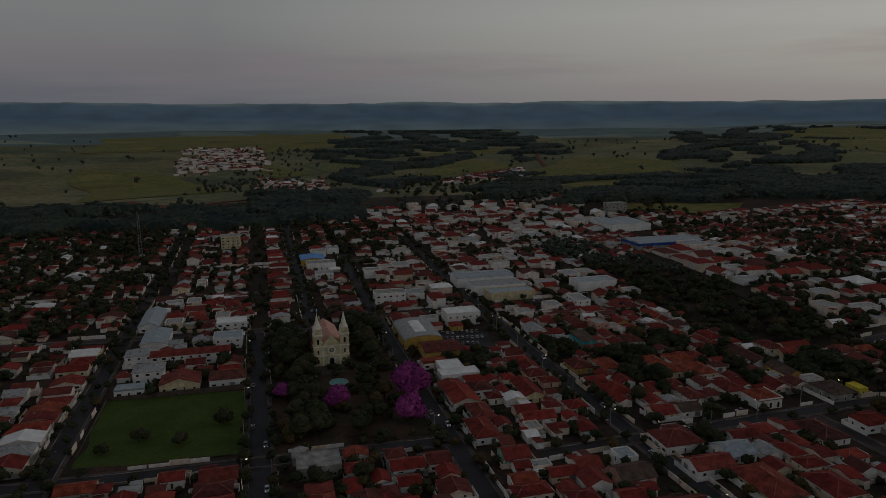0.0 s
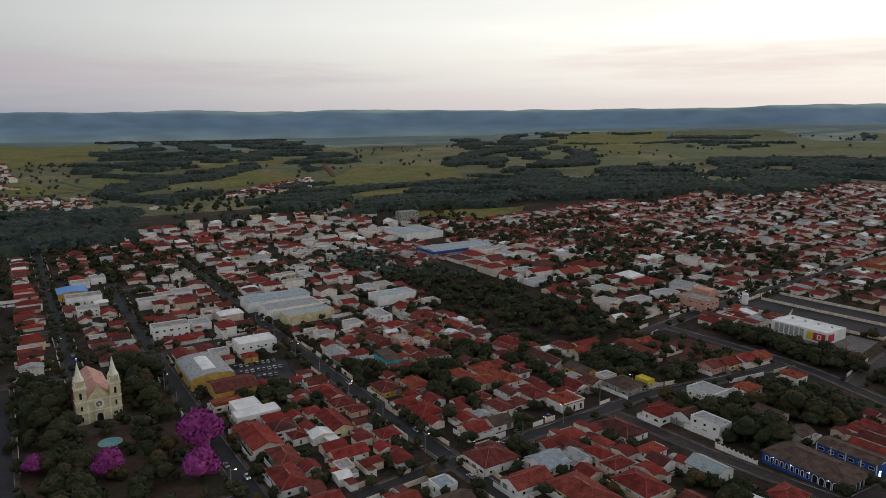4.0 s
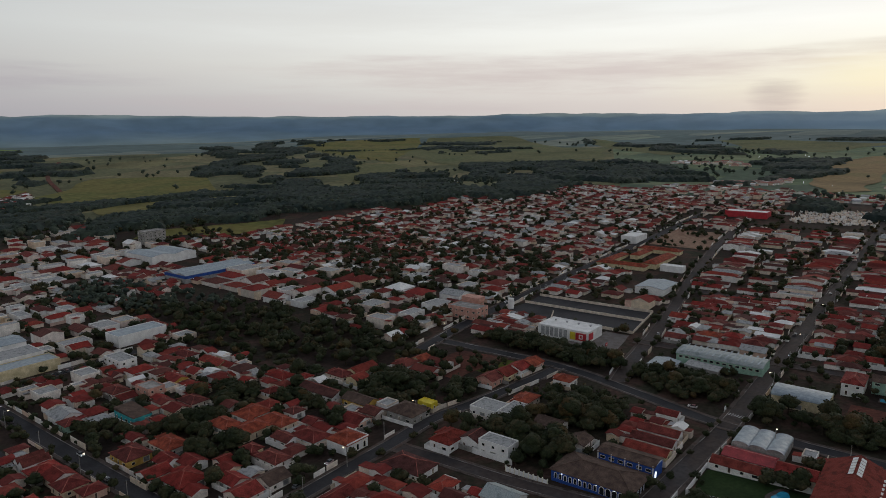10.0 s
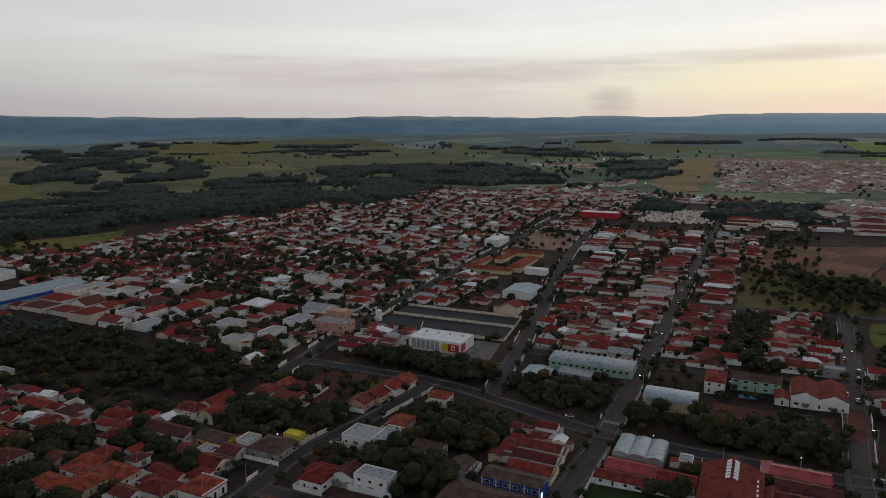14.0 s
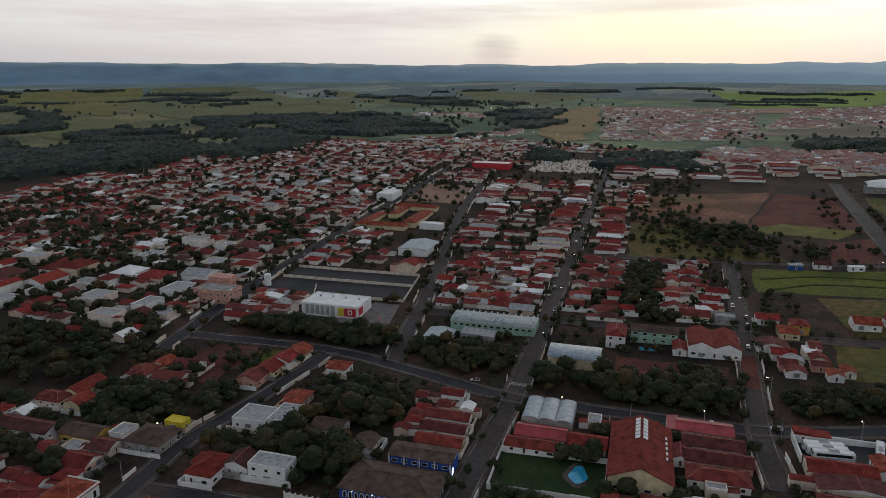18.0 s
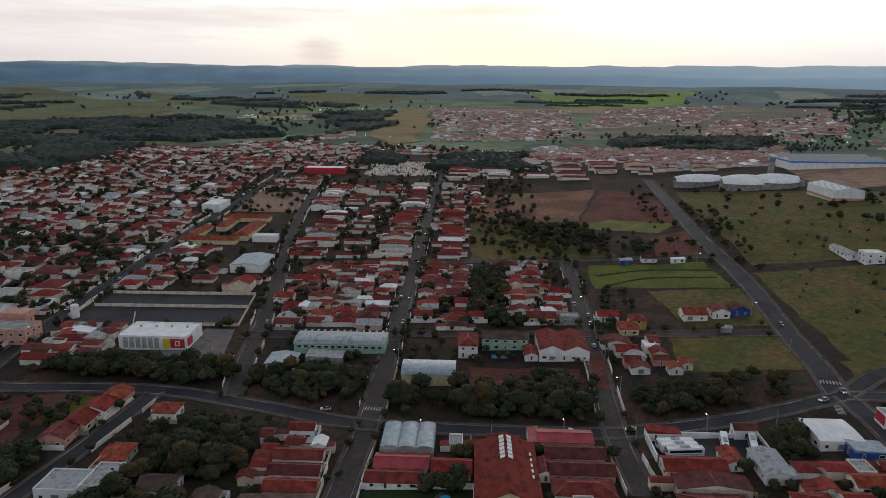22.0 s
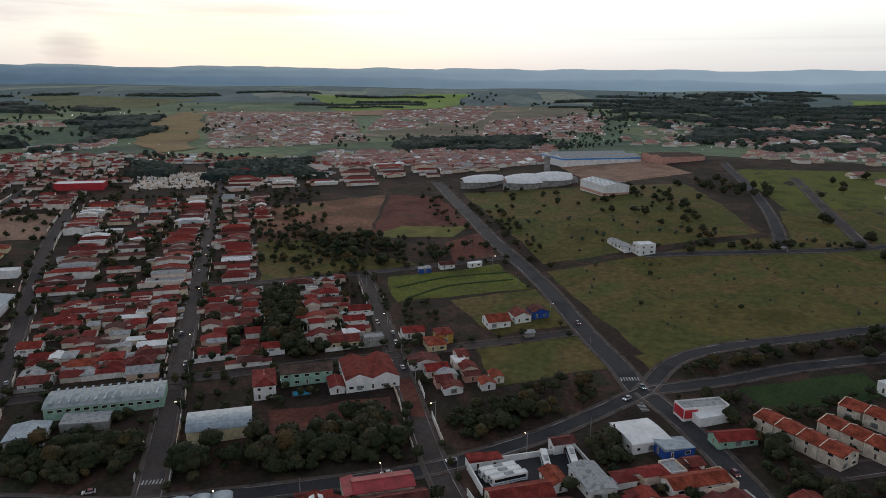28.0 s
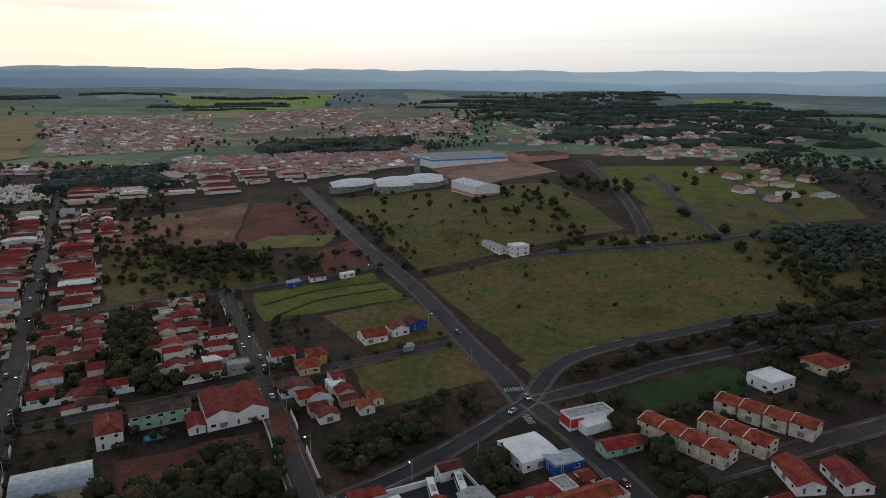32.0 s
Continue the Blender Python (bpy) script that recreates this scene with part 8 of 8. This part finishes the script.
# tree belts between the avenue, the plots and the houses
woods([(347, 89), (351, 32), (324, 13), (320, 89)], 40, 1.8, 4.0, 320, 100, True)
woods([(330, 20), (342, -52), (325, -44), (318, 21)], 60, 1.2, 2.8, 321, 90, True)
woods([(363, 179), (357, 127), (334, 126), (339, 171)], 40, 2.0, 4.2, 322, 110, True)
woods([(381, 266), (374, 190), (357, 182), (359, 254)], 60, 2.0, 4.4, 323, 110, True)
woods([(313, 196), (316, 153), (287, 145), (277, 180)], 46, 2.4, 5.0, 324, 110, True)
woods([(300, 252), (308, 234), (270, 214), (270, 232)], 30, 2.4, 4.6, 325, 110, True)
woods([(344, 268), (345, 234), (326, 228), (312, 256)], 40, 1.0, 2.6, 326, 90, True)
woods([(536, 122), (510, 51), (463, 56), (487, 118)], 40, 1.8, 3.8, 327, 90, True)
woods([(488, 104), (473, 67), (442, 69), (458, 101)], 16, 1.4, 2.8, 328, 80, True)
woods([(355, -99), (331, -201), (322, -193), (342, -98)], 60, 1.0, 2.4, 329, 70, True)
woods([(357, -85), (342, -120), (324, -100), (342, -78)], 24, 1.6, 3.4, 330, 90, True)
woods([(355, -210), (327, -274), (287, -209), (316, -174)], 110, 2.2, 4.6, 331, 80, True)
woods([(449, -304), (392, -378), (327, -274), (355, -240)], 110, 2.0, 4.6, 332, 60, True)
woods([(300, -13), (319, -27), (315, -48), (287, -36)], 12, 2.4, 4.0, 333, 110, True)
woods([(285, -58), (289, -78), (267, -96), (257, -87)], 26, 1.8, 3.6, 334, 110, True)
woods([(346, 16), (350, -19), (353, -32), (323, 9)], 30, 1.2, 2.8, 335, 90, True)
woods([(365, 59), (357, 35), (328, 38), (343, 67)], 26, 2.4, 4.4, 336, 110, True)
woods([(661, 25), (585, -69), (528, -50), (578, 35)], 70, 1.8, 4.0, 337, 60, True)
woods([(312, -159), (311, -182), (291, -173), (300, -149)], 16, 2, 3.6, 338, 90, True)
woods([(367, 227), (368, 202), (336, 192), (336, 213)], 24, 2.4, 4.4, 339, 110, True)
clump(308.2, -84.4, 4.0, 200, rt)
clump(307.2, -31.1, 4.6, 200, rt)
clump(-22.7, 361.9, 6.0, 200, rt)
clump(-49.5, 359.6, 5.0, 200, rt)
clump(352.5, 43.6, 4.4, 200, rt)
clump(404.5, 83.3, 3.4, 200, rt)
clump(307.6, -34.0, 4.4, 200, rt)
woods([(34, 821), (138, 748), (120, 626), (42, 668)], 120, 2.6, 5.2, 341, 40, True)
woods([(290, 1504), (479, 1185), (360, 822), (166, 873)], 160, 3.0, 5.6, 342, 30, True)
woods([(230, 640), (480, 640), (520, 860), (240, 860)], 260, 2.6, 5.0, 343, 30, True)
# leafy gardens and yards between the near houses
woods([(76, 150), (270, 100), (262, 440), (76, 440)], 1100, 1.4, 3.2, 360, 80, True)
woods([(215, -60), (345, -20), (345, 130), (215, 130)], 900, 1.4, 3.2, 361, 80, True)
woods([(228, 150), (345, 140), (350, 330), (228, 340)], 150, 1.8, 4.2, 362, 90, True)
woods([(-78, 176), (66, 170), (66, 246), (-78, 250)], 500, 1.6, 3.4, 363, 80, True)
woods([(-78, 330), (-8, 330), (-8, 520), (-78, 520)], 400, 1.6, 3.6, 364, 70, True)
woods([(376, -10), (545, -10), (545, 200), (376, 200)], 700, 1.4, 3.0, 365, 60, True)
woods([(250, -200), (345, -170), (345, -70), (250, -60)], 260, 1.4, 3.4, 366, 90, True)
woods([(347, 89), (351, 32), (324, 13), (320, 89)], 30, 2.0, 4.0, 380, 100, True)
woods([(335, 19), (346, -54), (325, -44), (320, 21)], 40, 1.4, 3.2, 381, 90, True)
woods([(363, 179), (357, 127), (334, 126), (339, 171)], 26, 2.0, 4.2, 382, 110, True)
woods([(381, 266), (374, 190), (356, 181), (357, 253)], 60, 2.0, 4.4, 383, 110, True)
woods([(314, 206), (326, 153), (287, 152), (281, 188)], 36, 2.2, 4.6, 384, 110, True)
woods([(376, 171), (379, 128), (344, 125), (343, 165)], 24, 1.8, 3.6, 385, 110, True)
woods([(328, 109), (334, 40), (313, 40), (312, 93)], 24, 1.6, 3.4, 386, 100, True)
# hedgerows, creek woods and hills
woods([(272, 340), (330, 322), (340, 470), (268, 520)], 270, 2.4, 5.0, 1, 80, True)
woods([(300, 262), (345, 300), (345, 340), (300, 340)], 70, 2.6, 4.4, 2, 90, True)
woods([(268, 520), (340, 470), (300, 640), (250, 600)], 150, 3, 5, 3, 24, True)
woods([(-100, 250), (300, 230), (300, 800), (-300, 800)], 2000, 1.8, 4.4, 4, 40, True)
woods([(-300, 430), (-80, 430), (-80, 800), (-330, 800)], 700, 2.4, 5.4, 46, 30, True)
woods([(330, 318), (600, 318), (620, 640), (400, 640)], 1250, 1.8, 4.8, 41, 36, True)
woods([(600, 318), (960, 318), (960, 640), (620, 640)], 560, 1.8, 4.2, 48, 36, True)
woods([(60, 130), (240, 100), (270, 240), (60, 240)], 300, 1.4, 3.4, 42, 90, True)
woods([(215, -60), (290, -60), (290, 120), (215, 120)], 140, 1.4, 3.2, 43, 90, True)
woods([(410, 20), (960, 20), (960, 310), (410, 310)], 1000, 1.6, 3.6, 5, 40, True)
# closed woods of the valley and the hills
for k, (c, st, tl) in enumerate((
        ([(387, 3090), (1037, 2718), (759, 2041), (280, 2117)], 14, 10), ([(39, 2184), (450, 2194), (541, 1807), (260, 1592)], 12, 10), ([(281, 1722), (556, 1857), (318, 1337), (137, 1060)], 10, 9),
        ([(906, 2496), (1008, 2250), (696, 1589), (563, 1514)], 12, 9), ([(1604, 2414), (2112, 2381), (1348, 1583), (1315, 1945)], 13, 10), ([(1318, 2016), (1359, 1573), (1189, 920), (803, 1076)], 10, 9),
        ([(707, 804), (843, 651), (786, 606), (582, 767)], 6, 8), ([(442, 1133), (533, 937), (406, 769), (324, 832)], 7, 8), ([(-231, 979), (-21, 923), (99, 776), (-192, 807)], 7, 9),
        ([(-25, 1154), (178, 1099), (99, 776), (-21, 891)], 7, 8), ([(764, 2892), (1006, 2660), (773, 1800), (464, 1770)], 14, 10), ([(1852, 2480), (2049, 2335), (1267, 1477), (1203, 1595)], 12, 9),
        ([(1093, 1298), (1247, 978), (827, 559), (627, 856)], 8, 9), ([(774, 1196), (801, 872), (637, 720), (465, 1177)], 8, 8), ([(436, 1461), (616, 1295), (459, 791), (292, 922)], 8, 8),
        ([(1451, 1097), (1717, 738), (1386, 412), (827, 559)], 9, 9), ([(2288, 1861), (2408, 1579), (1806, 1210), (1809, 1477)], 13, 8), ([(2706, 1336), (2288, 458), (2087, 420), (2309, 1144)], 15, 9),
        ([(1719, 2287), (1442, 1413), (1020, 1052), (855, 1259)], 11, 9), ([(856, 1259), (955, 729), (793, 612), (630, 724)], 8, 8), ([(1010, 246), (1003, -1), (870, 8), (927, 232)], 6, 7),
        ([(1358, -169), (1368, -463), (1043, -322), (1126, -122)], 8, 9), ([(2500, -1206), (3000, -2600), (1005, -1008), (1382, -672)], 14, 9), ([(1951, 550), (1956, 240), (1365, 286), (1123, 345)], 10, 8),
        ([(-420, 1060), (-230, 990), (-190, 790), (-420, 800)], 8, 9))):
    canopy(c, st, tl, k, .0 if k in (0, 1, 3, 4, 5, 10, 11, 12, 13, 14, 16, 17, 18, 22) else -.25)
canopy([(1010, -680), (945, -1130), (1950, -2300), (2300, -1350)], 12, 9, 91, .02)
canopy([(475, 990), (659, 752), (572, 742), (400, 826)], 7, 7.5, 90, -.35)
# woods and tree rows along the brow of the far fields
rb = random.Random(31)
for k in range(26):
    a, r0, half = radians(rb.uniform(-42, 96)), rb.uniform(2250, 3050), rb.uniform(60, 260)
    deep = rb.uniform(18, 60)
    quad = []
    for along, out in ((-half, 0), (half, 0), (half * .9, deep), (-half * .8, deep)):
        x, y = 72 + (r0 + out) * math.cos(a) - along * math.sin(a), 72 + (r0 + out) * math.sin(a) + along * math.cos(a)
        quad.append((x * CT + y * ST, y * CT - x * ST))
    canopy(quad, 11, rb.uniform(6, 11), 60 + k, -.6)
woods([(475, 990), (659, 752), (572, 742), (400, 826)], 60, 3, 5.5, 345, 24)
woods([(-190, 1530), (150, 1440), (120, 2200), (-215, 2250)], 120, 3.5, 6.5, 346, 20, spare=1)
woods([(-120, 1180), (140, 1120), (150, 1420), (-60, 1480)], 110, 3.5, 6.5, 347, 20, spare=1)
woods([(-330, 800), (420, 750), (560, 900), (-420, 1040)], 260, 4, 7.5, 6, 22)
woods([(560, 730), (1000, 560), (1300, 700), (640, 900)], 160, 4, 7, 7, 22)
woods([(940, 220), (930, 0), (1060, -5), (1110, 240)], 60, 4, 7, 9, 22)
woods([(1215, -30), (1266, -410), (1400, -440), (1420, -50)], 90, 4, 7, 10, 20)
woods([(-700, 1000), (1000, 900), (2600, 1500), (-900, 3000)], 700, 4, 8, 11, 16, spare=.07)
woods([(900, 950), (1400, 420), (2600, 500), (2400, 1900)], 520, 4, 8, 12, 16, spare=.07)
woods([(1300, -1200), (1100, -980), (1040, -1500), (2000, -2200)], 300, 6, 9, 17, 16)
woods([(1400, -760), (1050, -600), (1000, -1100), (2000, -1700)], 360, 5, 9, 18, 16)
woods([(1800, -700), (1500, -1000), (2600, -2200), (2900, -1500)], 420, 6, 9, 27, 16, spare=.1)
woods([(640, -130), (760, -130), (690, -340), (560, -250)], 26, 1.8, 4.4, 20, 30)
woods([(515, -110), (640, -130), (600, -260), (510, -240)], 30, .9, 3.0, 71, 26)
woods([(500, -180), (512, -180), (482, -300), (466, -300)], 26, 1.4, 3.2, 72, 40)
woods([(330, -170), (352, -170), (352, -330), (318, -330)], 90, 2, 4.4, 73, 60)
woods([(550, 70), (700, 80), (690, 40), (550, 0)], 50, 1.4, 3.4, 74, 36)
woods([(600, -60), (800, -80), (800, -120), (520, -92)], 60, 1.2, 3.2, 75, 34, True)
woods([(380, -300), (460, -330), (420, -480), (330, -420)], 300, 3, 5.5, 21, 20)
woods([(2300, -200), (2400, -1000), (3000, -1000), (2900, -100)], 120, 6, 10, 22, 8, spare=.1)
woods([(1400, 420), (1500, 0), (3000, 300), (2900, 900)], 160, 4, 7, 28, 14, spare=.06)
woods([(480, -520), (720, -620), (900, -900), (460, -740)], 240, 3, 6, 23, 14)
woods([(480, -300), (740, -440), (690, -600), (470, -480)], 16, 2.5, 5.5, 29, 60)
woods([(370, -90), (505, -100), (500, -300), (350, -330)], 70, .5, 1.4, 24, 26)
woods([(1150, 200), (1330, -130), (1900, -180), (1900, 180)], 70, 2.5, 4.5, 25, 14)
woods([(1000, -300), (1140, -500), (1900, -1000), (1700, -300)], 200, 3, 6, 26, 14)
woods([(612, -322), (700, -330), (690, -392), (600, -372)], 34, 3.2, 5.4, 390, 60)
woods([(500, -210), (515, -235), (700, -300), (680, -250)], 40, 1.6, 3.6, 391, 40)


# ---- parked and driving cars ----
def car(u, v, rot, lit=False, first=[None]):
    if first[0] is None:
        ob = thing("car", u, v, "small passenger car on the street", "car", "cars in the streets", rot)
        m = Mesh()
        prof = [(-2.0, .35, .55, .80), (-1.95, .3, .95, .84), (-.9, .3, 1.0, .86), (.9, .3, .92, .86), (1.85, .3, .8, .82), (2.02, .35, .6, .78)]
        for x, lo, hi, y in prof:
            m.v += [(x, -y, lo), (x, y, lo), (x, y * .96, hi), (x, -y * .96, hi)]
        for i in range(5):
            for j in range(4):
                m.f.append((i * 4 + j, (i + 1) * 4 + j, (i + 1) * 4 + (j + 1) % 4, i * 4 + (j + 1) % 4))
                m.m.append(0)
        m.f += [(3, 2, 1, 0), (20, 21, 22, 23)]
        m.m += [0, 0]
        part("body", m, "car", ob)
        g = Mesh().add([(-1.6, -.78, .96), (1.0, -.78, .92), (1.0, .78, .92), (-1.6, .78, .96), (-1.2, -.62, 1.42), (.3, -.62, 1.42), (.3, .62, 1.42), (-1.2, .62, 1.42)],
                       [(0, 1, 5, 4), (1, 2, 6, 5), (2, 3, 7, 6), (3, 0, 4, 7)])
        part("window_glass", g, "glass", ob)
        part("roof_panel", Mesh().box(-1.25, .34, -.64, .64, 1.4, 1.48), "car", ob)
        for x in (-1.25, 1.25):
            for s in (-1, 1):
                part("wheel", Mesh().ring([(-.1, .31), (.1, .31)], 10), "tyre", ob).matrix_basis = pose(x, s * .78, .31, 90, 0, 0)
        for s in (-1, 1):
            part("headlight", Mesh().box(1.96, 2.04, s * .58 - .16, s * .58 + .16, .58, .74), "lampwhite", ob)
        first[0] = ob
        return
    x, y = G(u, v)
    copy_thing(first[0], pose(x, y, land(x, y) + .1, 0, 0, 15 + rot))


rc = random.Random(9)
for u, v, a in ((333, 140, 96), (315, 45, 90), (316, 22, 90), (337, -58, 115), (344, -69, 175), (418, -76, 178), (430, 118, 180), (470, 123, 0), (505, 117, 180), (640, 118, 0), (700, 115, 180), (580, 121, 0),
                (402, 26, 182), (396, 22, 0), (425, 19, 178), (438, 18, 0), (455, 23, 180), (430, 192, 12), (470, 199, 190), (141, 215, 90), (145, 262, 270), (141, 300, 90), (145, 330, 270), (140, 180, 90), (138, 246, 90), (141, 390, 90), (145, 415, 270),
                (141, 450, 90), (145, 470, 270), (141, 488, 90), (145, 505, 270), (72, 262, 270), (68, 276, 90), (72, 312, 270), (-3, 262, 270), (-8, 280, 90), (-3, 226, 270), (-8, 330, 90), (30, 460, 90), (26, 500, 270), (30, 530, 90), (28, 640, 90), (165, 166, 180), (180, 236, 5), (200, 240, 185), (166, 231, 5), (258, 247, 10), (620, 309, 180), (500, 309, 0), (445, 312, 180), (480, -256, 60), (296, -72, 40), (279, -64, 170)):
    car(u, v, a)
for k in range(22):
    car(103.5 + (k % 8) * 3.0, 388 - 11 * (k // 8) - .3 * (k % 8), 80 + 3 * (k % 3))
for k in range(7):
    car(168 + k * 4, 438, 85)

# ---- street lamps and poles ----
def street_lamp(u, v, rot, lit=True, first={}):
    if lit not in first:
        ob = thing("street_lamp", u, v, "concrete pole with a curved arm and lit lamp" if lit else "concrete pole with cross arms for power lines", "street lamp" if lit else "power pole", "street poles", rot)
        part("pole", Mesh().ring([(-.5, .16), (8.5, .10)], 6), "concrete", ob)
        if lit:
            part("arm", Mesh().box(0, 1.8, -.05, .05, 7.9, 8.0), "steel", ob)
            part("lamp_head", Mesh().box(1.5, 2.2, -.16, .16, 7.72, 7.92), "lamp", ob, "lit lamp head")
        else:
            part("cross_arm", Mesh().box(-.9, .9, -.06, .06, 7.9, 8.05), "bark", ob)
            part("cross_arm", Mesh().box(-.7, .7, -.06, .06, 7.1, 7.22), "bark", ob)
        first[lit] = ob
        return
    x, y = G(u, v)
    copy_thing(first[lit], pose(x, y, land(x, y), 0, 0, 15 + rot))


for k in range(9):
    street_lamp(137.5, 170 + k * 36, 0, k % 2 == 0)
    street_lamp(340 + k * 36, 115, 90, k % 2 == 1)
for k in range(6):
    street_lamp(308.5 + (k > 3) * 3 * (k - 3), 100 - k * 26, 0, k % 2 == 0)
    street_lamp(345 + k * 34, 19 if k > 1 else 20, 90, k % 3 == 0)
    street_lamp(64.5, 256 + k * 30, 0, k % 2 == 0)
    street_lamp(-11.5, 200 + k * 36, 0, k % 2 == 1)
for k in range(5):
    street_lamp(360 + k * 40, 303, 90, True)
    street_lamp(385 + k * 46, -66, 270, k % 2 == 1)
    street_lamp(150 + k * 26, 224 + k * 4, 90, k % 2 == 0)

# ---- pools and lit windows ----
def pool(u, v, w, d, label):
    ob = thing("swimming_pool", u, v, label, "pool")
    part("rim", Mesh().box(-w / 2 - .6, w / 2 + .6, -d / 2 - .6, d / 2 + .6, -.5, .14), "paving", ob)
    part("water", Mesh().box(-w / 2, w / 2, -d / 2, d / 2, -.4, .2), "water", ob)


pool(385, 68, 4, 7, "rectangular blue pool in a courtyard")
kidney = thing("swimming_pool", 270, 89.5, "kidney-shaped blue pool with pale paving in a garden", "pool")
for name, mat, grow, top in (("rim", "paving", 1.9, .16), ("water", "water", 0.0, .24)):
    ring_ = [((4.2 + grow + .9 * math.cos(2 * a)) * math.cos(a) * 1.1, (3.0 + grow + .5 * math.cos(3 * a)) * math.sin(a)) for a in (2 * math.pi * i / 28 for i in range(28))]
    part(name, Mesh().add([(x, y, -.4) for x, y in ring_] + [(x, y, top) for x, y in ring_], [(i, (i + 1) % 28, 28 + (i + 1) % 28, 28 + i) for i in range(28)] + [tuple(range(28, 56))]), mat, kidney)
garden_wall(255, 279, 80.6, 117.4, 2.2, "white", 1.0)
pool(204, 262, 7, 9, "turquoise pool among the gardens")
LIGHTS = Mesh()
for k in range(80):
    u, v = rc.uniform(-200, 1000), rc.uniform(60, 760)
    z = rc.uniform(3.5, 7)
    x, y = G(u, v)
    s = .06 + .0003 * math.hypot(x, y)
    h = land(x, y) + z
    LIGHTS.add([(x, y, h - s), (x - s, y, h), (x, y - s, h), (x + s, y, h), (x, y + s, h), (x, y, h + s)], [(0, 2, 1), (0, 3, 2), (0, 4, 3), (0, 1, 4), (5, 1, 2), (5, 2, 3), (5, 3, 4), (5, 4, 1)])
for k in range(60):
    u, v = rc.uniform(850, 2200), rc.uniform(-900, 500)
    x, y = G(u, v)
    s, h = .0005 * math.hypot(x, y), land(x, y) + 5
    LIGHTS.add([(x, y, h - s), (x - s, y, h), (x, y - s, h), (x + s, y, h), (x, y + s, h), (x, y, h + s)], [(0, 2, 1), (0, 3, 2), (0, 4, 3), (0, 1, 4), (5, 1, 2), (5, 2, 3), (5, 3, 4), (5, 4, 1)])
tagged(new("distant_lamps", LIGHTS.data("distant_lamps", "lampwhite")), "scattered lit street lamps of the town at dusk", "lamps", kind="stuff")

# the supermarket's sign on its pole
sign = thing("sign_post", 379.4, 203.5, "tall steel pole with a red sign panel", "sign")
part("pole", Mesh().ring([(-.4, .14), (6.6, .1)], 8), "steel", sign)
part("panel", Mesh().box(-1.1, 1.1, -.14, .14, 5.6, 7.4), "redpaint", sign, "red sign panel", None, 0)
part("stripe", Mesh().box(-.7, .7, -.16, -.141, 6.2, 6.7), "white", sign, "plain white bar")


tagged(new("distant_houses", FARH.data("distant_houses", ["paint_far", "tile_far", "grey", "white", "tile_hazed"])), "crowded low houses with red tile roofs along distant streets", "houses", kind="stuff")
for slot, name, words in ((0, "far_woods", "green groves and single trees of the far country, paled for haze"), (2, "woods", "dark green thickets and garden trees of the town"), (3, "autumn_woods", "brown and yellowing trees among the thickets")):
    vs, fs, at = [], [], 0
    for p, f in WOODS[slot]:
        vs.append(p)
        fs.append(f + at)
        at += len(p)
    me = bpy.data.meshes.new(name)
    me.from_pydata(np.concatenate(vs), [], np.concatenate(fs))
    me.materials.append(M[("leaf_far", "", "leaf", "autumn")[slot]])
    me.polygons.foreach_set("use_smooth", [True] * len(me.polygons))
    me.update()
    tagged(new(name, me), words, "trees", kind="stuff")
tagged(new("tree_stems", STEMS.data("tree_stems", "bark")), "short dark stems of the thicket trees", "trunks", kind="stuff")
tagged(new("forest", CANOPY.data("forest", ["canopy"], True)), "continuous dark green woods along the creek and hills", "woods", kind="stuff")
